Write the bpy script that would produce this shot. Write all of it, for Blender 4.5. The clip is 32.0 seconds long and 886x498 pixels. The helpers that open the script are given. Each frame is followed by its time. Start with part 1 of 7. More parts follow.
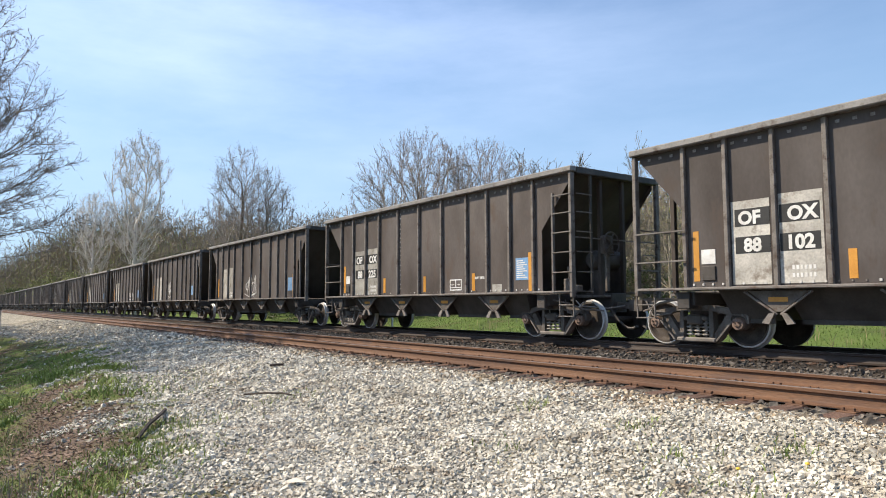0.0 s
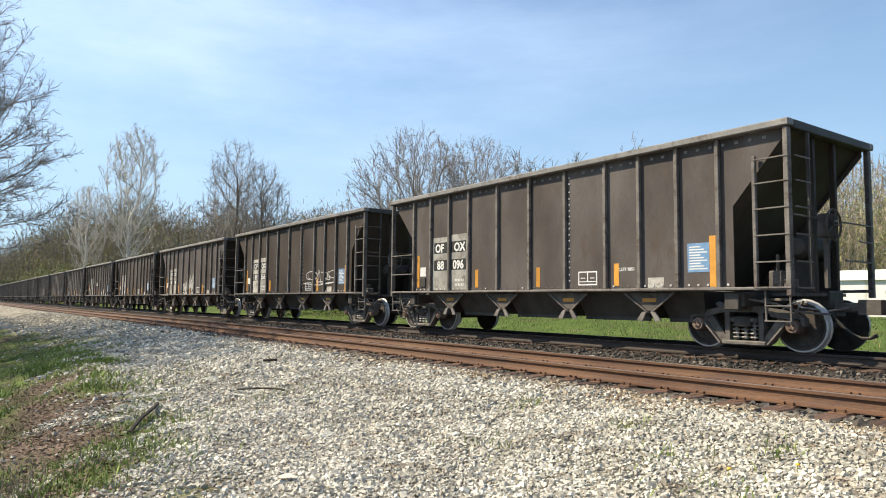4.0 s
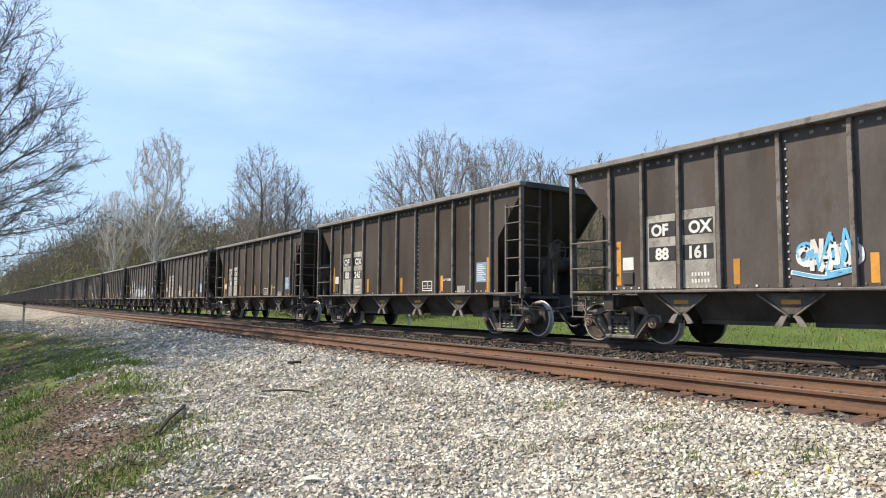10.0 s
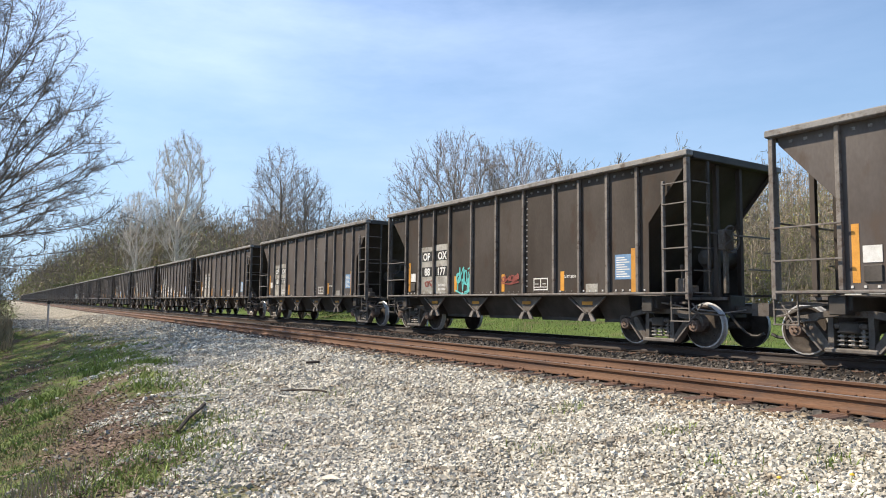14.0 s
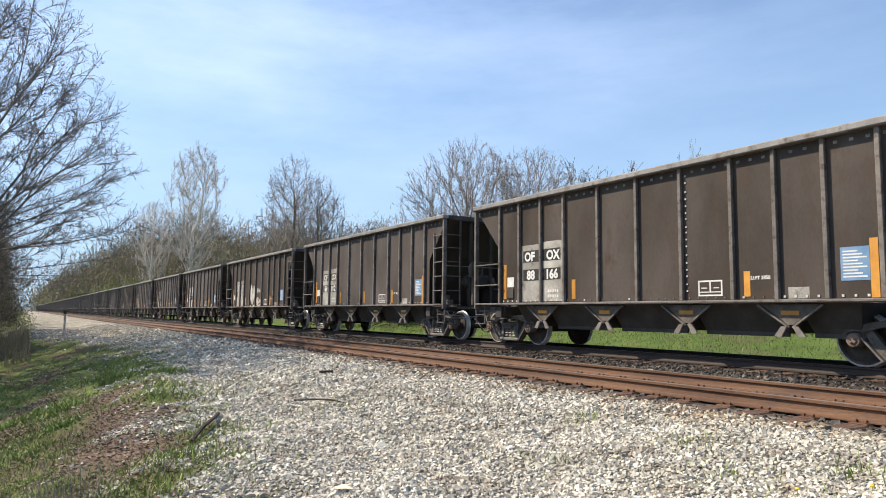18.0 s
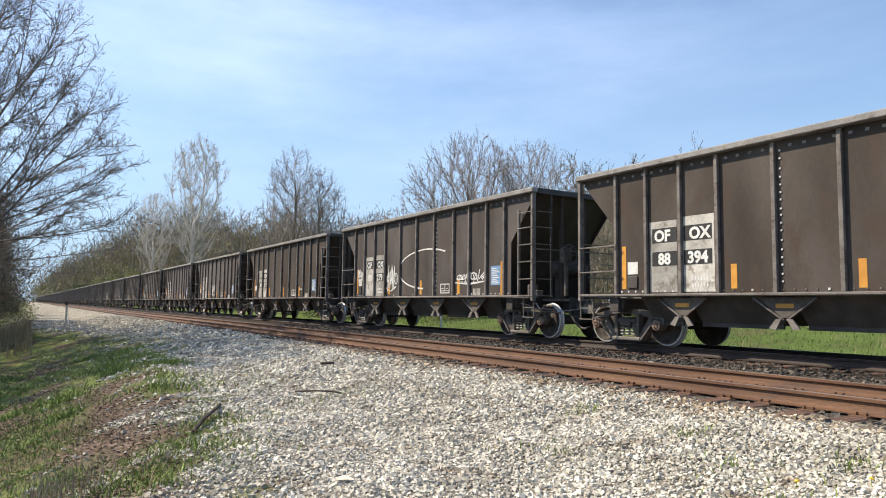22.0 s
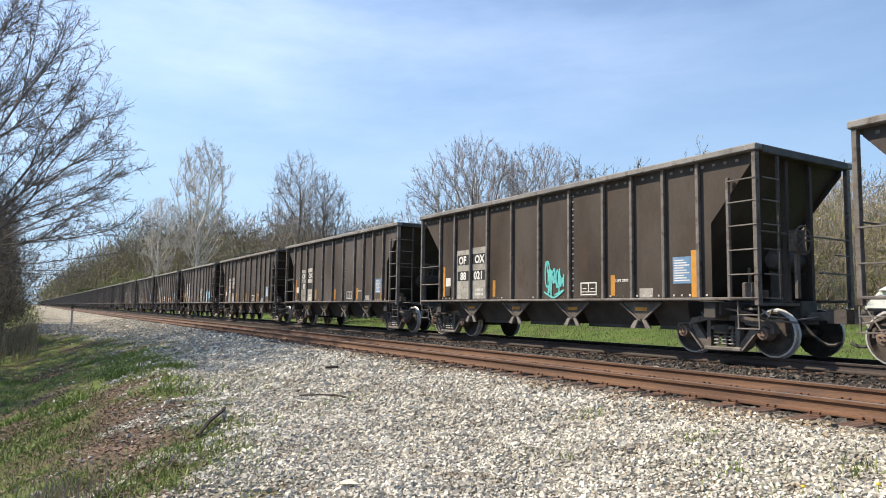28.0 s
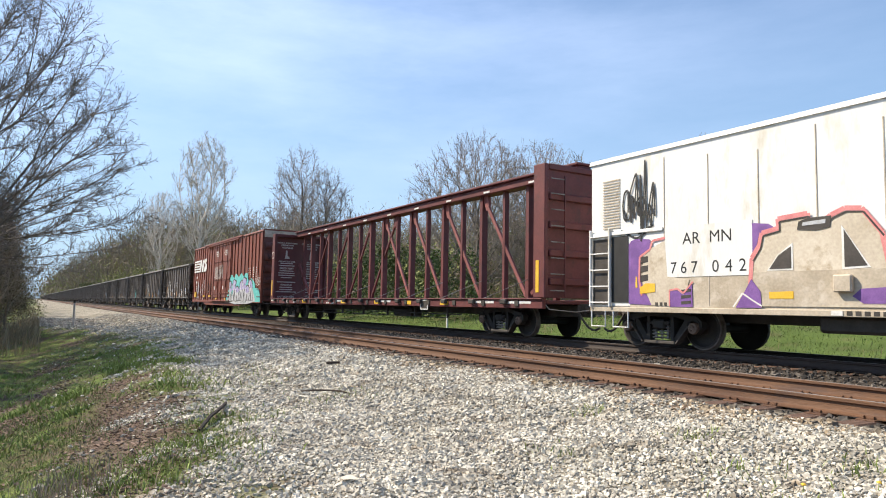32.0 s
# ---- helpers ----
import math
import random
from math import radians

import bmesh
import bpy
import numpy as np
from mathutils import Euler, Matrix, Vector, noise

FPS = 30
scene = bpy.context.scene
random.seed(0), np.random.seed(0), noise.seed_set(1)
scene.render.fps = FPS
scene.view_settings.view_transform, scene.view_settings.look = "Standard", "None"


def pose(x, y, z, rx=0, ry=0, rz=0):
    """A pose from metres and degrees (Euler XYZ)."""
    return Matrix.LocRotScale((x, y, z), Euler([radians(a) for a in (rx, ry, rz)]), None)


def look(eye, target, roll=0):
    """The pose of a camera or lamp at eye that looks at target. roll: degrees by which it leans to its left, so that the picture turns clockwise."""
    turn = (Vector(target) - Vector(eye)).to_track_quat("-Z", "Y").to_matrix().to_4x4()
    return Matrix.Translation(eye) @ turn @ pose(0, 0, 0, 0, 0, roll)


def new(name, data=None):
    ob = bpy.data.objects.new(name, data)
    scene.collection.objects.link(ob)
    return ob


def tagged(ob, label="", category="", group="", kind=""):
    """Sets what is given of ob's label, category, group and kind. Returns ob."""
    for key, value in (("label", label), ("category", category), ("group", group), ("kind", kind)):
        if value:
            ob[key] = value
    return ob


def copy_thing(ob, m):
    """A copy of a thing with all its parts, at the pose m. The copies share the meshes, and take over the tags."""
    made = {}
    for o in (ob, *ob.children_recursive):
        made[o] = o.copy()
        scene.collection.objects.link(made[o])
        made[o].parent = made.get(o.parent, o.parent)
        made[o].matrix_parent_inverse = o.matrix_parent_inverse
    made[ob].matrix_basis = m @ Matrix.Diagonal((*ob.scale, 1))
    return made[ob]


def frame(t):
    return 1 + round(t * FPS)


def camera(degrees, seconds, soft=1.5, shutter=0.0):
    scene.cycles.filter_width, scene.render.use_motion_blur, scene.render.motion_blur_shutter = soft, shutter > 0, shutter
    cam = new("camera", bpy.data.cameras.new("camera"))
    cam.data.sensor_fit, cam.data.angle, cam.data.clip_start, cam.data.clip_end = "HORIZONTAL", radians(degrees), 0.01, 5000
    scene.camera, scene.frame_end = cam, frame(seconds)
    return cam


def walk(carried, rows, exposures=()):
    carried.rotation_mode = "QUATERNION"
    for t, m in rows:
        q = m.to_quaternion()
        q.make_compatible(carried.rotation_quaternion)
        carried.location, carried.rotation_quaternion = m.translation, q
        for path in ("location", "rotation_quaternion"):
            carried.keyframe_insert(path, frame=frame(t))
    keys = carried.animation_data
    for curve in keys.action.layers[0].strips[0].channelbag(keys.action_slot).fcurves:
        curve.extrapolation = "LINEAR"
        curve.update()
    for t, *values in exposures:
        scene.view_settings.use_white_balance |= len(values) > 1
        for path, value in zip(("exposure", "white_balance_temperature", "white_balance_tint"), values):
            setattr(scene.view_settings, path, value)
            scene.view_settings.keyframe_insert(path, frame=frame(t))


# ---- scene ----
# camera: stands still beside the line, turning a little by hand (yaw, pitch, roll)
EYE_Z = 0.885
TURNS = [
    (0.0, 54.40, 4.68, 0.12),
    (0.5, 54.47, 4.67, 0.15),
    (1.0, 54.69, 4.63, -0.18),
    (1.5, 54.78, 4.58, -0.51),
    (2.0, 54.35, 4.47, -0.36),
    (2.5, 54.53, 4.35, -0.37),
    (3.0, 54.49, 4.32, -0.35),
    (3.5, 54.16, 4.38, -0.50),
    (5.5, 53.68, 4.56, -0.63),
    (6.0, 53.71, 4.68, -0.87),
    (6.5, 53.91, 4.70, -0.94),
    (7.0, 53.78, 4.64, -0.86),
    (7.5, 53.66, 4.64, -0.80),
    (8.0, 53.98, 4.69, -0.71),
    (8.5, 54.32, 4.74, -0.72),
    (9.0, 54.35, 4.79, -0.73),
    (9.5, 54.48, 4.79, -0.50),
    (10.0, 55.83, 4.62, -0.44),
    (10.5, 56.67, 4.68, -0.32),
    (11.0, 57.07, 4.80, -0.36),
    (11.5, 57.29, 4.95, -0.50),
    (12.0, 57.28, 4.89, -0.56),
    (12.5, 57.20, 4.71, -0.45),
    (13.0, 57.22, 4.54, -0.52),
    (13.5, 57.25, 4.51, -0.48),
    (14.0, 57.33, 4.68, -0.72),
    (14.5, 57.37, 4.75, -1.24),
    (16.5, 58.52, 4.95, -1.20),
    (17.0, 59.01, 5.27, -1.19),
    (17.5, 58.69, 5.37, -0.97),
    (18.0, 58.41, 5.43, -0.62),
    (18.5, 58.69, 5.46, -0.49),
    (19.0, 59.09, 5.33, -0.32),
    (19.5, 58.65, 5.23, -0.49),
    (20.0, 58.42, 5.12, -0.64),
    (20.5, 58.28, 5.01, -0.66),
    (21.0, 58.33, 4.91, -0.82),
    (21.5, 58.49, 4.84, -0.76),
    (22.0, 58.49, 4.77, -0.76),
    (22.5, 58.61, 4.63, -1.02),
    (23.0, 58.46, 4.78, -1.12),
    (23.5, 58.48, 4.96, -1.27),
    (24.0, 58.48, 5.07, -1.46),
    (24.5, 58.70, 4.73, -1.54),
    (25.0, 58.20, 4.85, -1.24),
    (25.5, 58.50, 5.14, -1.26),
    (27.5, 58.50, 4.87, -1.06),
    (28.0, 58.86, 5.10, -0.83),
    (28.5, 59.39, 4.97, -0.85),
    (29.0, 59.09, 5.03, -1.28),
    (29.5, 58.90, 5.06, -1.49),
    (30.0, 58.75, 4.95, -1.55),
    (30.5, 58.48, 4.82, -1.25),
    (31.0, 58.68, 4.79, -1.21),
    (31.5, 58.78, 4.81, -1.16),
    (32.0, 58.98, 4.79, -1.13)]
cam = camera(65.84, 32.0, 1.0)
walk(cam, [(t, pose(0, 0, EYE_Z, 90 + p, r, y)) for t, y, p, r in TURNS],
     [(0.0, 0.5, 6500, 10), (1.8, 0.5, 6500, 10), (2.8, 0.53, 6700, 6), (7.4, 0.54, 6700, 6), (9.0, 0.5, 6500, 10), (32.0, 0.5, 6500, 10)])

# ---- daylight ----
SUN_FROM = Vector((-0.60, -0.545, 0.785)).normalized()
world = bpy.data.worlds.new("sky")
scene.world = world
world.use_nodes = True
wn = world.node_tree.nodes
wl = world.node_tree.links
wn.clear()
sky = wn.new("ShaderNodeTexSky")
sky.sky_type = "NISHITA"
sky.sun_disc = False
sky.sun_elevation = math.asin(SUN_FROM.z)
sky.sun_rotation = math.atan2(SUN_FROM.x, SUN_FROM.y)
sky.air_density, sky.dust_density, sky.ozone_density = 1.0, 0.6, 1.6
# thin high cirrus over the blue
tc = wn.new("ShaderNodeTexCoord")
mp = wn.new("ShaderNodeMapping")
mp.inputs["Scale"].default_value = (1.0, 1.5, 5.5)
mp.inputs["Rotation"].default_value = (0.15, 0.1, 0.5)
cn = wn.new("ShaderNodeTexNoise")
cn.inputs["Scale"].default_value = 1.5
cn.inputs["Detail"].default_value = 7.0
cn.inputs["Roughness"].default_value = 0.6
cr = wn.new("ShaderNodeValToRGB")
cr.color_ramp.elements[0].position, cr.color_ramp.elements[1].position = 0.36, 0.70
cr.color_ramp.elements[0].color, cr.color_ramp.elements[1].color = (0.09, 0.09, 0.09, 1), (0.31, 0.31, 0.31, 1)
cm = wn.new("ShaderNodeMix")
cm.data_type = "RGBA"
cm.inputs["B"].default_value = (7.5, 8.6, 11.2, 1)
bg = wn.new("ShaderNodeBackground")
bg.inputs["Strength"].default_value = 0.122
wo = wn.new("ShaderNodeOutputWorld")
wl.new(tc.outputs["Generated"], mp.inputs["Vector"])
wl.new(mp.outputs["Vector"], cn.inputs["Vector"])
wl.new(cn.outputs["Fac"], cr.inputs["Fac"])
# clear, dry air: a purer blue than the plain model
pure = wn.new("ShaderNodeMix")
pure.data_type, pure.blend_type = "RGBA", "MULTIPLY"
pure.inputs["Factor"].default_value = 1.0
pure.inputs["B"].default_value = (0.84, 0.96, 1.05, 1)
wl.new(sky.outputs["Color"], pure.inputs["A"])
wl.new(pure.outputs["Result"], cm.inputs["A"])
# spring haze that pales the blue towards the horizon
sx = wn.new("ShaderNodeSeparateXYZ")
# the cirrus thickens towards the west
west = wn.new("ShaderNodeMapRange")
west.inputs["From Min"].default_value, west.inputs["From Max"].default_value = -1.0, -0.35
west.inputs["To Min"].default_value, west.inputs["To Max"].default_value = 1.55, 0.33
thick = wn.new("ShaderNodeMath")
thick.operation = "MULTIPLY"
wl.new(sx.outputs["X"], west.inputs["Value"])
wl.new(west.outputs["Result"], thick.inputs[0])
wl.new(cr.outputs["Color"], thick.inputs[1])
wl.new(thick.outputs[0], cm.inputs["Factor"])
hz = wn.new("ShaderNodeMapRange")
hz.inputs["From Min"].default_value, hz.inputs["From Max"].default_value = 0.0, 0.44
hz.inputs["To Min"].default_value, hz.inputs["To Max"].default_value = 0.85, 0.0
hm = wn.new("ShaderNodeMix")
hm.data_type = "RGBA"
hm.inputs["B"].default_value = (2.55, 3.75, 5.30, 1)
wl.new(tc.outputs["Generated"], sx.inputs["Vector"])
wl.new(sx.outputs["Z"], hz.inputs["Value"])
wl.new(hz.outputs["Result"], hm.inputs["Factor"])
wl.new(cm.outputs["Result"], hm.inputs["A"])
wl.new(hm.outputs["Result"], bg.inputs["Color"])
wl.new(bg.outputs["Background"], wo.inputs["Surface"])
sun_data = bpy.data.lights.new("sun", "SUN")
sun_data.energy, sun_data.angle, sun_data.color = 4.8, radians(0.53), (1.0, 0.878, 0.705)
sun = new("sun", sun_data)
sun.matrix_world = look(SUN_FROM * 100, (0, 0, 0))

# ---- materials ----


def mat(name, c1, c2, rough=0.7, scale=3.0, fine=40.0, metal=0.0, bump=0.15, c3=None, amount=0.35, vary=0.0, stretch=(1, 1, 1), island=False, spec=0.5):
    """A surface with two scales of colour change, an optional third stain colour and fine relief."""
    m = bpy.data.materials.new(name)
    m.use_nodes = True
    n, k = m.node_tree.nodes, m.node_tree.links
    s = n["Principled BSDF"]
    s.inputs["Roughness"].default_value = rough
    s.inputs["Metallic"].default_value = metal
    s.inputs["Specular IOR Level"].default_value = spec
    co = n.new("ShaderNodeTexCoord")
    info = n.new("ShaderNodeObjectInfo")
    sh = n.new("ShaderNodeVectorMath")
    sh.operation = "MULTIPLY_ADD"
    sh.inputs[1].default_value = stretch
    jump = n.new("ShaderNodeMath")
    jump.operation = "MULTIPLY"
    jump.inputs[1].default_value = 37.0
    k.new(info.outputs["Random"], jump.inputs[0])
    k.new(co.outputs["Object"], sh.inputs[0])
    k.new(jump.outputs[0], sh.inputs[2])
    a = n.new("ShaderNodeTexNoise")
    a.inputs["Scale"].default_value, a.inputs["Detail"].default_value = scale, 5.0
    b = n.new("ShaderNodeTexNoise")
    b.inputs["Scale"].default_value, b.inputs["Detail"].default_value = fine, 3.0
    k.new(sh.outputs[0], a.inputs["Vector"])
    k.new(sh.outputs[0], b.inputs["Vector"])
    ra = n.new("ShaderNodeValToRGB")
    ra.color_ramp.elements[0].position, ra.color_ramp.elements[1].position = 0.32, 0.68
    ra.color_ramp.elements[0].color, ra.color_ramp.elements[1].color = (*c1, 1), (*c2, 1)
    k.new(a.outputs["Fac"], ra.inputs["Fac"])
    mx = n.new("ShaderNodeMix")
    mx.data_type, mx.blend_type = "RGBA", "OVERLAY"
    mx.inputs["Factor"].default_value = amount
    k.new(ra.outputs["Color"], mx.inputs["A"])
    k.new(b.outputs["Fac"], mx.inputs["B"])
    last = mx.outputs["Result"]
    if c3:
        c = n.new("ShaderNodeTexNoise")
        c.inputs["Scale"].default_value, c.inputs["Detail"].default_value, c.inputs["Roughness"].default_value = scale * 2.3, 6.0, 0.65
        k.new(sh.outputs[0], c.inputs["Vector"])
        rc = n.new("ShaderNodeValToRGB")
        rc.color_ramp.elements[0].position, rc.color_ramp.elements[1].position = 0.53, 0.68
        k.new(c.outputs["Fac"], rc.inputs["Fac"])
        m3 = n.new("ShaderNodeMix")
        m3.data_type = "RGBA"
        k.new(rc.outputs["Color"], m3.inputs["Factor"])
        k.new(last, m3.inputs["A"])
        m3.inputs["B"].default_value = (*c3, 1)
        last = m3.outputs["Result"]
    if vary:
        hv = n.new("ShaderNodeHueSaturation")
        mr = n.new("ShaderNodeMapRange")
        mr.inputs["To Min"].default_value, mr.inputs["To Max"].default_value = 1 - vary, 1 + vary
        if island:
            ge = n.new("ShaderNodeNewGeometry")
            k.new(ge.outputs["Random Per Island"], mr.inputs["Value"])
        else:
            k.new(info.outputs["Random"], mr.inputs["Value"])
        k.new(mr.outputs["Result"], hv.inputs["Value"])
        k.new(last, hv.inputs["Color"])
        last = hv.outputs["Color"]
    k.new(last, s.inputs["Base Color"])
    if bump:
        bp = n.new("ShaderNodeBump")
        bp.inputs["Strength"].default_value, bp.inputs["Distance"].default_value = bump, 0.02
        k.new(b.outputs["Fac"], bp.inputs["Height"])
        k.new(bp.outputs["Normal"], s.inputs["Normal"])
    return m


M_HOPPER = mat("hopper_paint", (0.054, 0.042, 0.036), (0.128, 0.110, 0.101), 0.60, 0.8, 22, 0.0, 0.05, (0.088, 0.064, 0.051), 0.18, 0.14, (1, 1, 0.45), False, 0.28)
# paint of the sooty cars, also the painted shade on the end posts
M_HOPPER2 = mat("hopper_paint_sooty_shade", (0.044, 0.034, 0.027), (0.094, 0.078, 0.067), 0.62, 0.8, 22, 0.0, 0.05, (0.068, 0.046, 0.034), 0.18, 0.10, (1, 1, 0.45), False, 0.18)
M_POST = mat("post_paint", (0.120, 0.104, 0.092), (0.205, 0.183, 0.164), 0.6, 3, 30, 0, 0.1, (0.09, 0.055, 0.04), 0.3, 0.12)
M_CHORD = mat("chord_paint", (0.18, 0.168, 0.155), (0.28, 0.262, 0.245), 0.6, 2, 30, 0, 0.1, (0.10, 0.07, 0.05), 0.3, 0.1)
M_DARK = mat("dark_steel", (0.036, 0.030, 0.025), (0.074, 0.063, 0.054), 0.65, 2.5, 25, 0.0, 0.15, None, 0.3, 0.15)
M_TRUCK = mat("truck_cast_steel", (0.078, 0.065, 0.054), (0.158, 0.136, 0.116), 0.7, 4, 35, 0.0, 0.25, (0.085, 0.055, 0.04), 0.4, 0.2)
M_TREAD = mat("bright_wheel_tread", (0.42, 0.41, 0.40), (0.58, 0.57, 0.55), 0.4, 5, 40, 0.25, 0.03)
M_WHEEL = mat("wheel_steel", (0.050, 0.040, 0.033), (0.098, 0.081, 0.068), 0.8, 5, 40, 0.0, 0.1, None, 0.35, 0, (1, 1, 1), False, 0.25)
M_SPRING = mat("spring_steel", (0.22, 0.20, 0.185), (0.36, 0.335, 0.31), 0.5, 8, 50, 0.2, 0.05)
M_WHITE = mat("white_stencil_paint", (0.60, 0.58, 0.54), (0.78, 0.77, 0.74), 0.6, 6, 60, 0, 0.05)
M_PANEL = mat("dirty_pale_panel", (0.27, 0.252, 0.22), (0.50, 0.472, 0.42), 0.6, 1.8, 25, 0, 0.08, (0.17, 0.14, 0.11), 0.4, 0.25)
M_BLACK = mat("black_plate", (0.012, 0.012, 0.012), (0.025, 0.024, 0.023), 0.6, 4, 40, 0, 0.05)
M_ORANGE = mat("orange_reflector", (0.52, 0.23, 0.03), (0.64, 0.30, 0.045), 0.5, 5, 60, 0, 0.05, None, 0.3, 0.2)
M_YELLOW = mat("yellow_reflector", (0.70, 0.42, 0.03), (0.82, 0.52, 0.05), 0.5, 5, 60, 0, 0.05)
M_BLUE = mat("blue_placard", (0.14, 0.27, 0.46), (0.21, 0.35, 0.54), 0.5, 6, 60, 0, 0.03, None, 0.3, 0.2)
M_RAIL = mat("rusty_rail", (0.086, 0.038, 0.019), (0.160, 0.078, 0.038), 0.75, 2.0, 60, 0.0, 0.3, (0.085, 0.045, 0.03), 0.45, 0, (0.25, 1, 1))
# far rails: oil and the shade under the train in one dark colour
M_RAILDARK = mat("oily_shaded_rail", (0.026, 0.017, 0.013), (0.054, 0.036, 0.027), 0.7, 2.0, 60, 0.0, 0.3, None, 0.45, 0, (0.25, 1, 1))
M_RAILTOP = mat("rail_head_worn", (0.20, 0.17, 0.15), (0.30, 0.27, 0.25), 0.45, 2.0, 60, 0.4, 0.1, None, 0.3, 0, (0.25, 1, 1))
M_TIE = mat("creosote_tie", (0.074, 0.040, 0.027), (0.15, 0.086, 0.058), 0.85, 3.0, 30, 0, 0.5, (0.15, 0.085, 0.05), 0.5, 0.3, (5, 0.6, 5))
M_STONE = mat("crushed_limestone", (0.410, 0.375, 0.305), (0.605, 0.562, 0.472), 0.9, 1.2, 30, 0, 0.3, (0.28, 0.225, 0.16), 0.5, 0.48, (1, 1, 1), True)
M_STONE2 = mat("dusty_ballast", (0.050, 0.040, 0.031), (0.145, 0.124, 0.102), 0.9, 1.0, 30, 0, 0.3, None, 0.5, 0.6, (1, 1, 1), True)
# far ballast: oily stones, with the train's shade put into the colour too
M_OILSHADESTONE = mat("oily_shaded_ballast", (0.022, 0.017, 0.013), (0.062, 0.051, 0.042), 0.85, 1.0, 30, 0, 0.3, None, 0.5, 0.6, (1, 1, 1), True)
M_BARK = mat("grey_bark", (0.125, 0.103, 0.089), (0.23, 0.196, 0.170), 0.9, 3, 30, 0, 0.4, None, 0.4, 0.2)
M_BARK2 = mat("brown_bark", (0.195, 0.160, 0.120), (0.33, 0.278, 0.212), 0.9, 3, 30, 0, 0.4, None, 0.4, 0.25)
M_PALE = mat("pale_sycamore_bark", (0.56, 0.50, 0.445), (0.78, 0.72, 0.65), 0.85, 1.2, 30, 0, 0.3, (0.16, 0.13, 0.10), 0.4, 0.1)
M_BUD = mat("spring_buds", (0.19, 0.205, 0.06), (0.32, 0.325, 0.11), 0.8, 2, 30, 0, 0, None, 0.4, 0.4, (1, 1, 1), True)
M_BUDRED = mat("reddish_buds", (0.23, 0.165, 0.135), (0.35, 0.260, 0.215), 0.8, 2, 30, 0, 0, None, 0.4, 0.4, (1, 1, 1), True)
M_CEDAR = mat("dark_cedar_foliage", (0.105, 0.094, 0.056), (0.185, 0.160, 0.100), 0.85, 1, 30, 0, 0, None, 0.4, 0.4, (1, 1, 1), True)
M_SHRUB = mat("fresh_green_leaves", (0.050, 0.080, 0.020), (0.11, 0.145, 0.045), 0.8, 1, 30, 0, 0, None, 0.4, 0.4, (1, 1, 1), True)
M_GRASS = mat("green_grass", (0.125, 0.185, 0.032), (0.260, 0.315, 0.080), 0.8, 0.6, 30, 0, 0, None, 0.4, 0.35, (1, 1, 1), True)
# deep green with the shade low on the bank put into it
M_SHADEGRASS = mat("shade_green_grass", (0.066, 0.098, 0.021), (0.140, 0.178, 0.050), 0.8, 0.6, 30, 0, 0, None, 0.4, 0.35, (1, 1, 1), True)
M_DRY = mat("dry_straw", (0.25, 0.19, 0.11), (0.38, 0.30, 0.19), 0.85, 0.6, 30, 0, 0, None, 0.4, 0.35, (1, 1, 1), True)
M_LEAF = mat("dead_leaves", (0.095, 0.060, 0.042), (0.215, 0.140, 0.098), 0.85, 1, 30, 0, 0, None, 0.4, 0.45, (1, 1, 1), True)
M_BOXRED = mat("boxcar_red", (0.168, 0.044, 0.027), (0.238, 0.067, 0.040), 0.6, 0.8, 20, 0, 0.08, (0.14, 0.055, 0.036), 0.3, 0.05, (1, 1, 0.4))
M_MAROON = mat("centerbeam_maroon", (0.100, 0.024, 0.024), (0.162, 0.043, 0.040), 0.6, 1.2, 20, 0, 0.08, (0.09, 0.032, 0.03), 0.3, 0.05)
M_REEFER = mat("reefer_white", (0.74, 0.73, 0.70), (0.84, 0.83, 0.81), 0.5, 0.7, 20, 0, 0.04, (0.62, 0.58, 0.48), 0.2, 0, (1, 1, 0.3))
M_TAN = mat("grimy_tan_band", (0.40, 0.33, 0.24), (0.57, 0.49, 0.38), 0.6, 1.5, 20, 0, 0.05, (0.62, 0.55, 0.45), 0.3)
M_TWIGS = mat("brown_twigs", (0.205, 0.160, 0.108), (0.335, 0.268, 0.185), 0.9, 0.02, 20, 0, 0, None, 0.3, 0.35, (1, 1, 1), True)
M_TWIGPALE = mat("pinkish_grey_twigs", (0.25, 0.205, 0.178), (0.40, 0.338, 0.296), 0.9, 1.0, 20, 0, 0, None, 0.3, 0.25, (1, 1, 1), True)
M_MAROON2 = mat("faded_maroon", (0.20, 0.060, 0.055), (0.30, 0.105, 0.095), 0.65, 1.2, 20, 0, 0.08, None, 0.3, 0.05)
M_STONE3 = mat("rust_stained_gravel", (0.27, 0.205, 0.13), (0.42, 0.345, 0.25), 0.9, 1.2, 30, 0, 0.3, (0.20, 0.12, 0.07), 0.5, 0.45, (1, 1, 1), True)
M_STICK = mat("dark_wet_wood", (0.030, 0.022, 0.017), (0.065, 0.048, 0.038), 0.9, 2, 30, 0, 0.4, None, 0.4, 0.2, (1, 5, 5))
M_BOLT = mat("galvanised_bolt", (0.46, 0.44, 0.41), (0.64, 0.62, 0.59), 0.5, 6, 50, 0, 0.0)
M_FLAP = mat("rusty_pale_steel", (0.145, 0.122, 0.106), (0.27, 0.240, 0.212), 0.7, 5, 40, 0, 0.1)
M_LEG = mat("dusty_lit_steel", (0.105, 0.090, 0.077), (0.200, 0.176, 0.154), 0.7, 5, 40, 0.0, 0.2)
M_MEADOW = mat("rough_meadow_grass", (0.098, 0.146, 0.030), (0.150, 0.195, 0.050), 0.85, 0.25, 30, 0, 0, (0.145, 0.145, 0.058), 0.15, 0.06, (1, 1, 1), True)
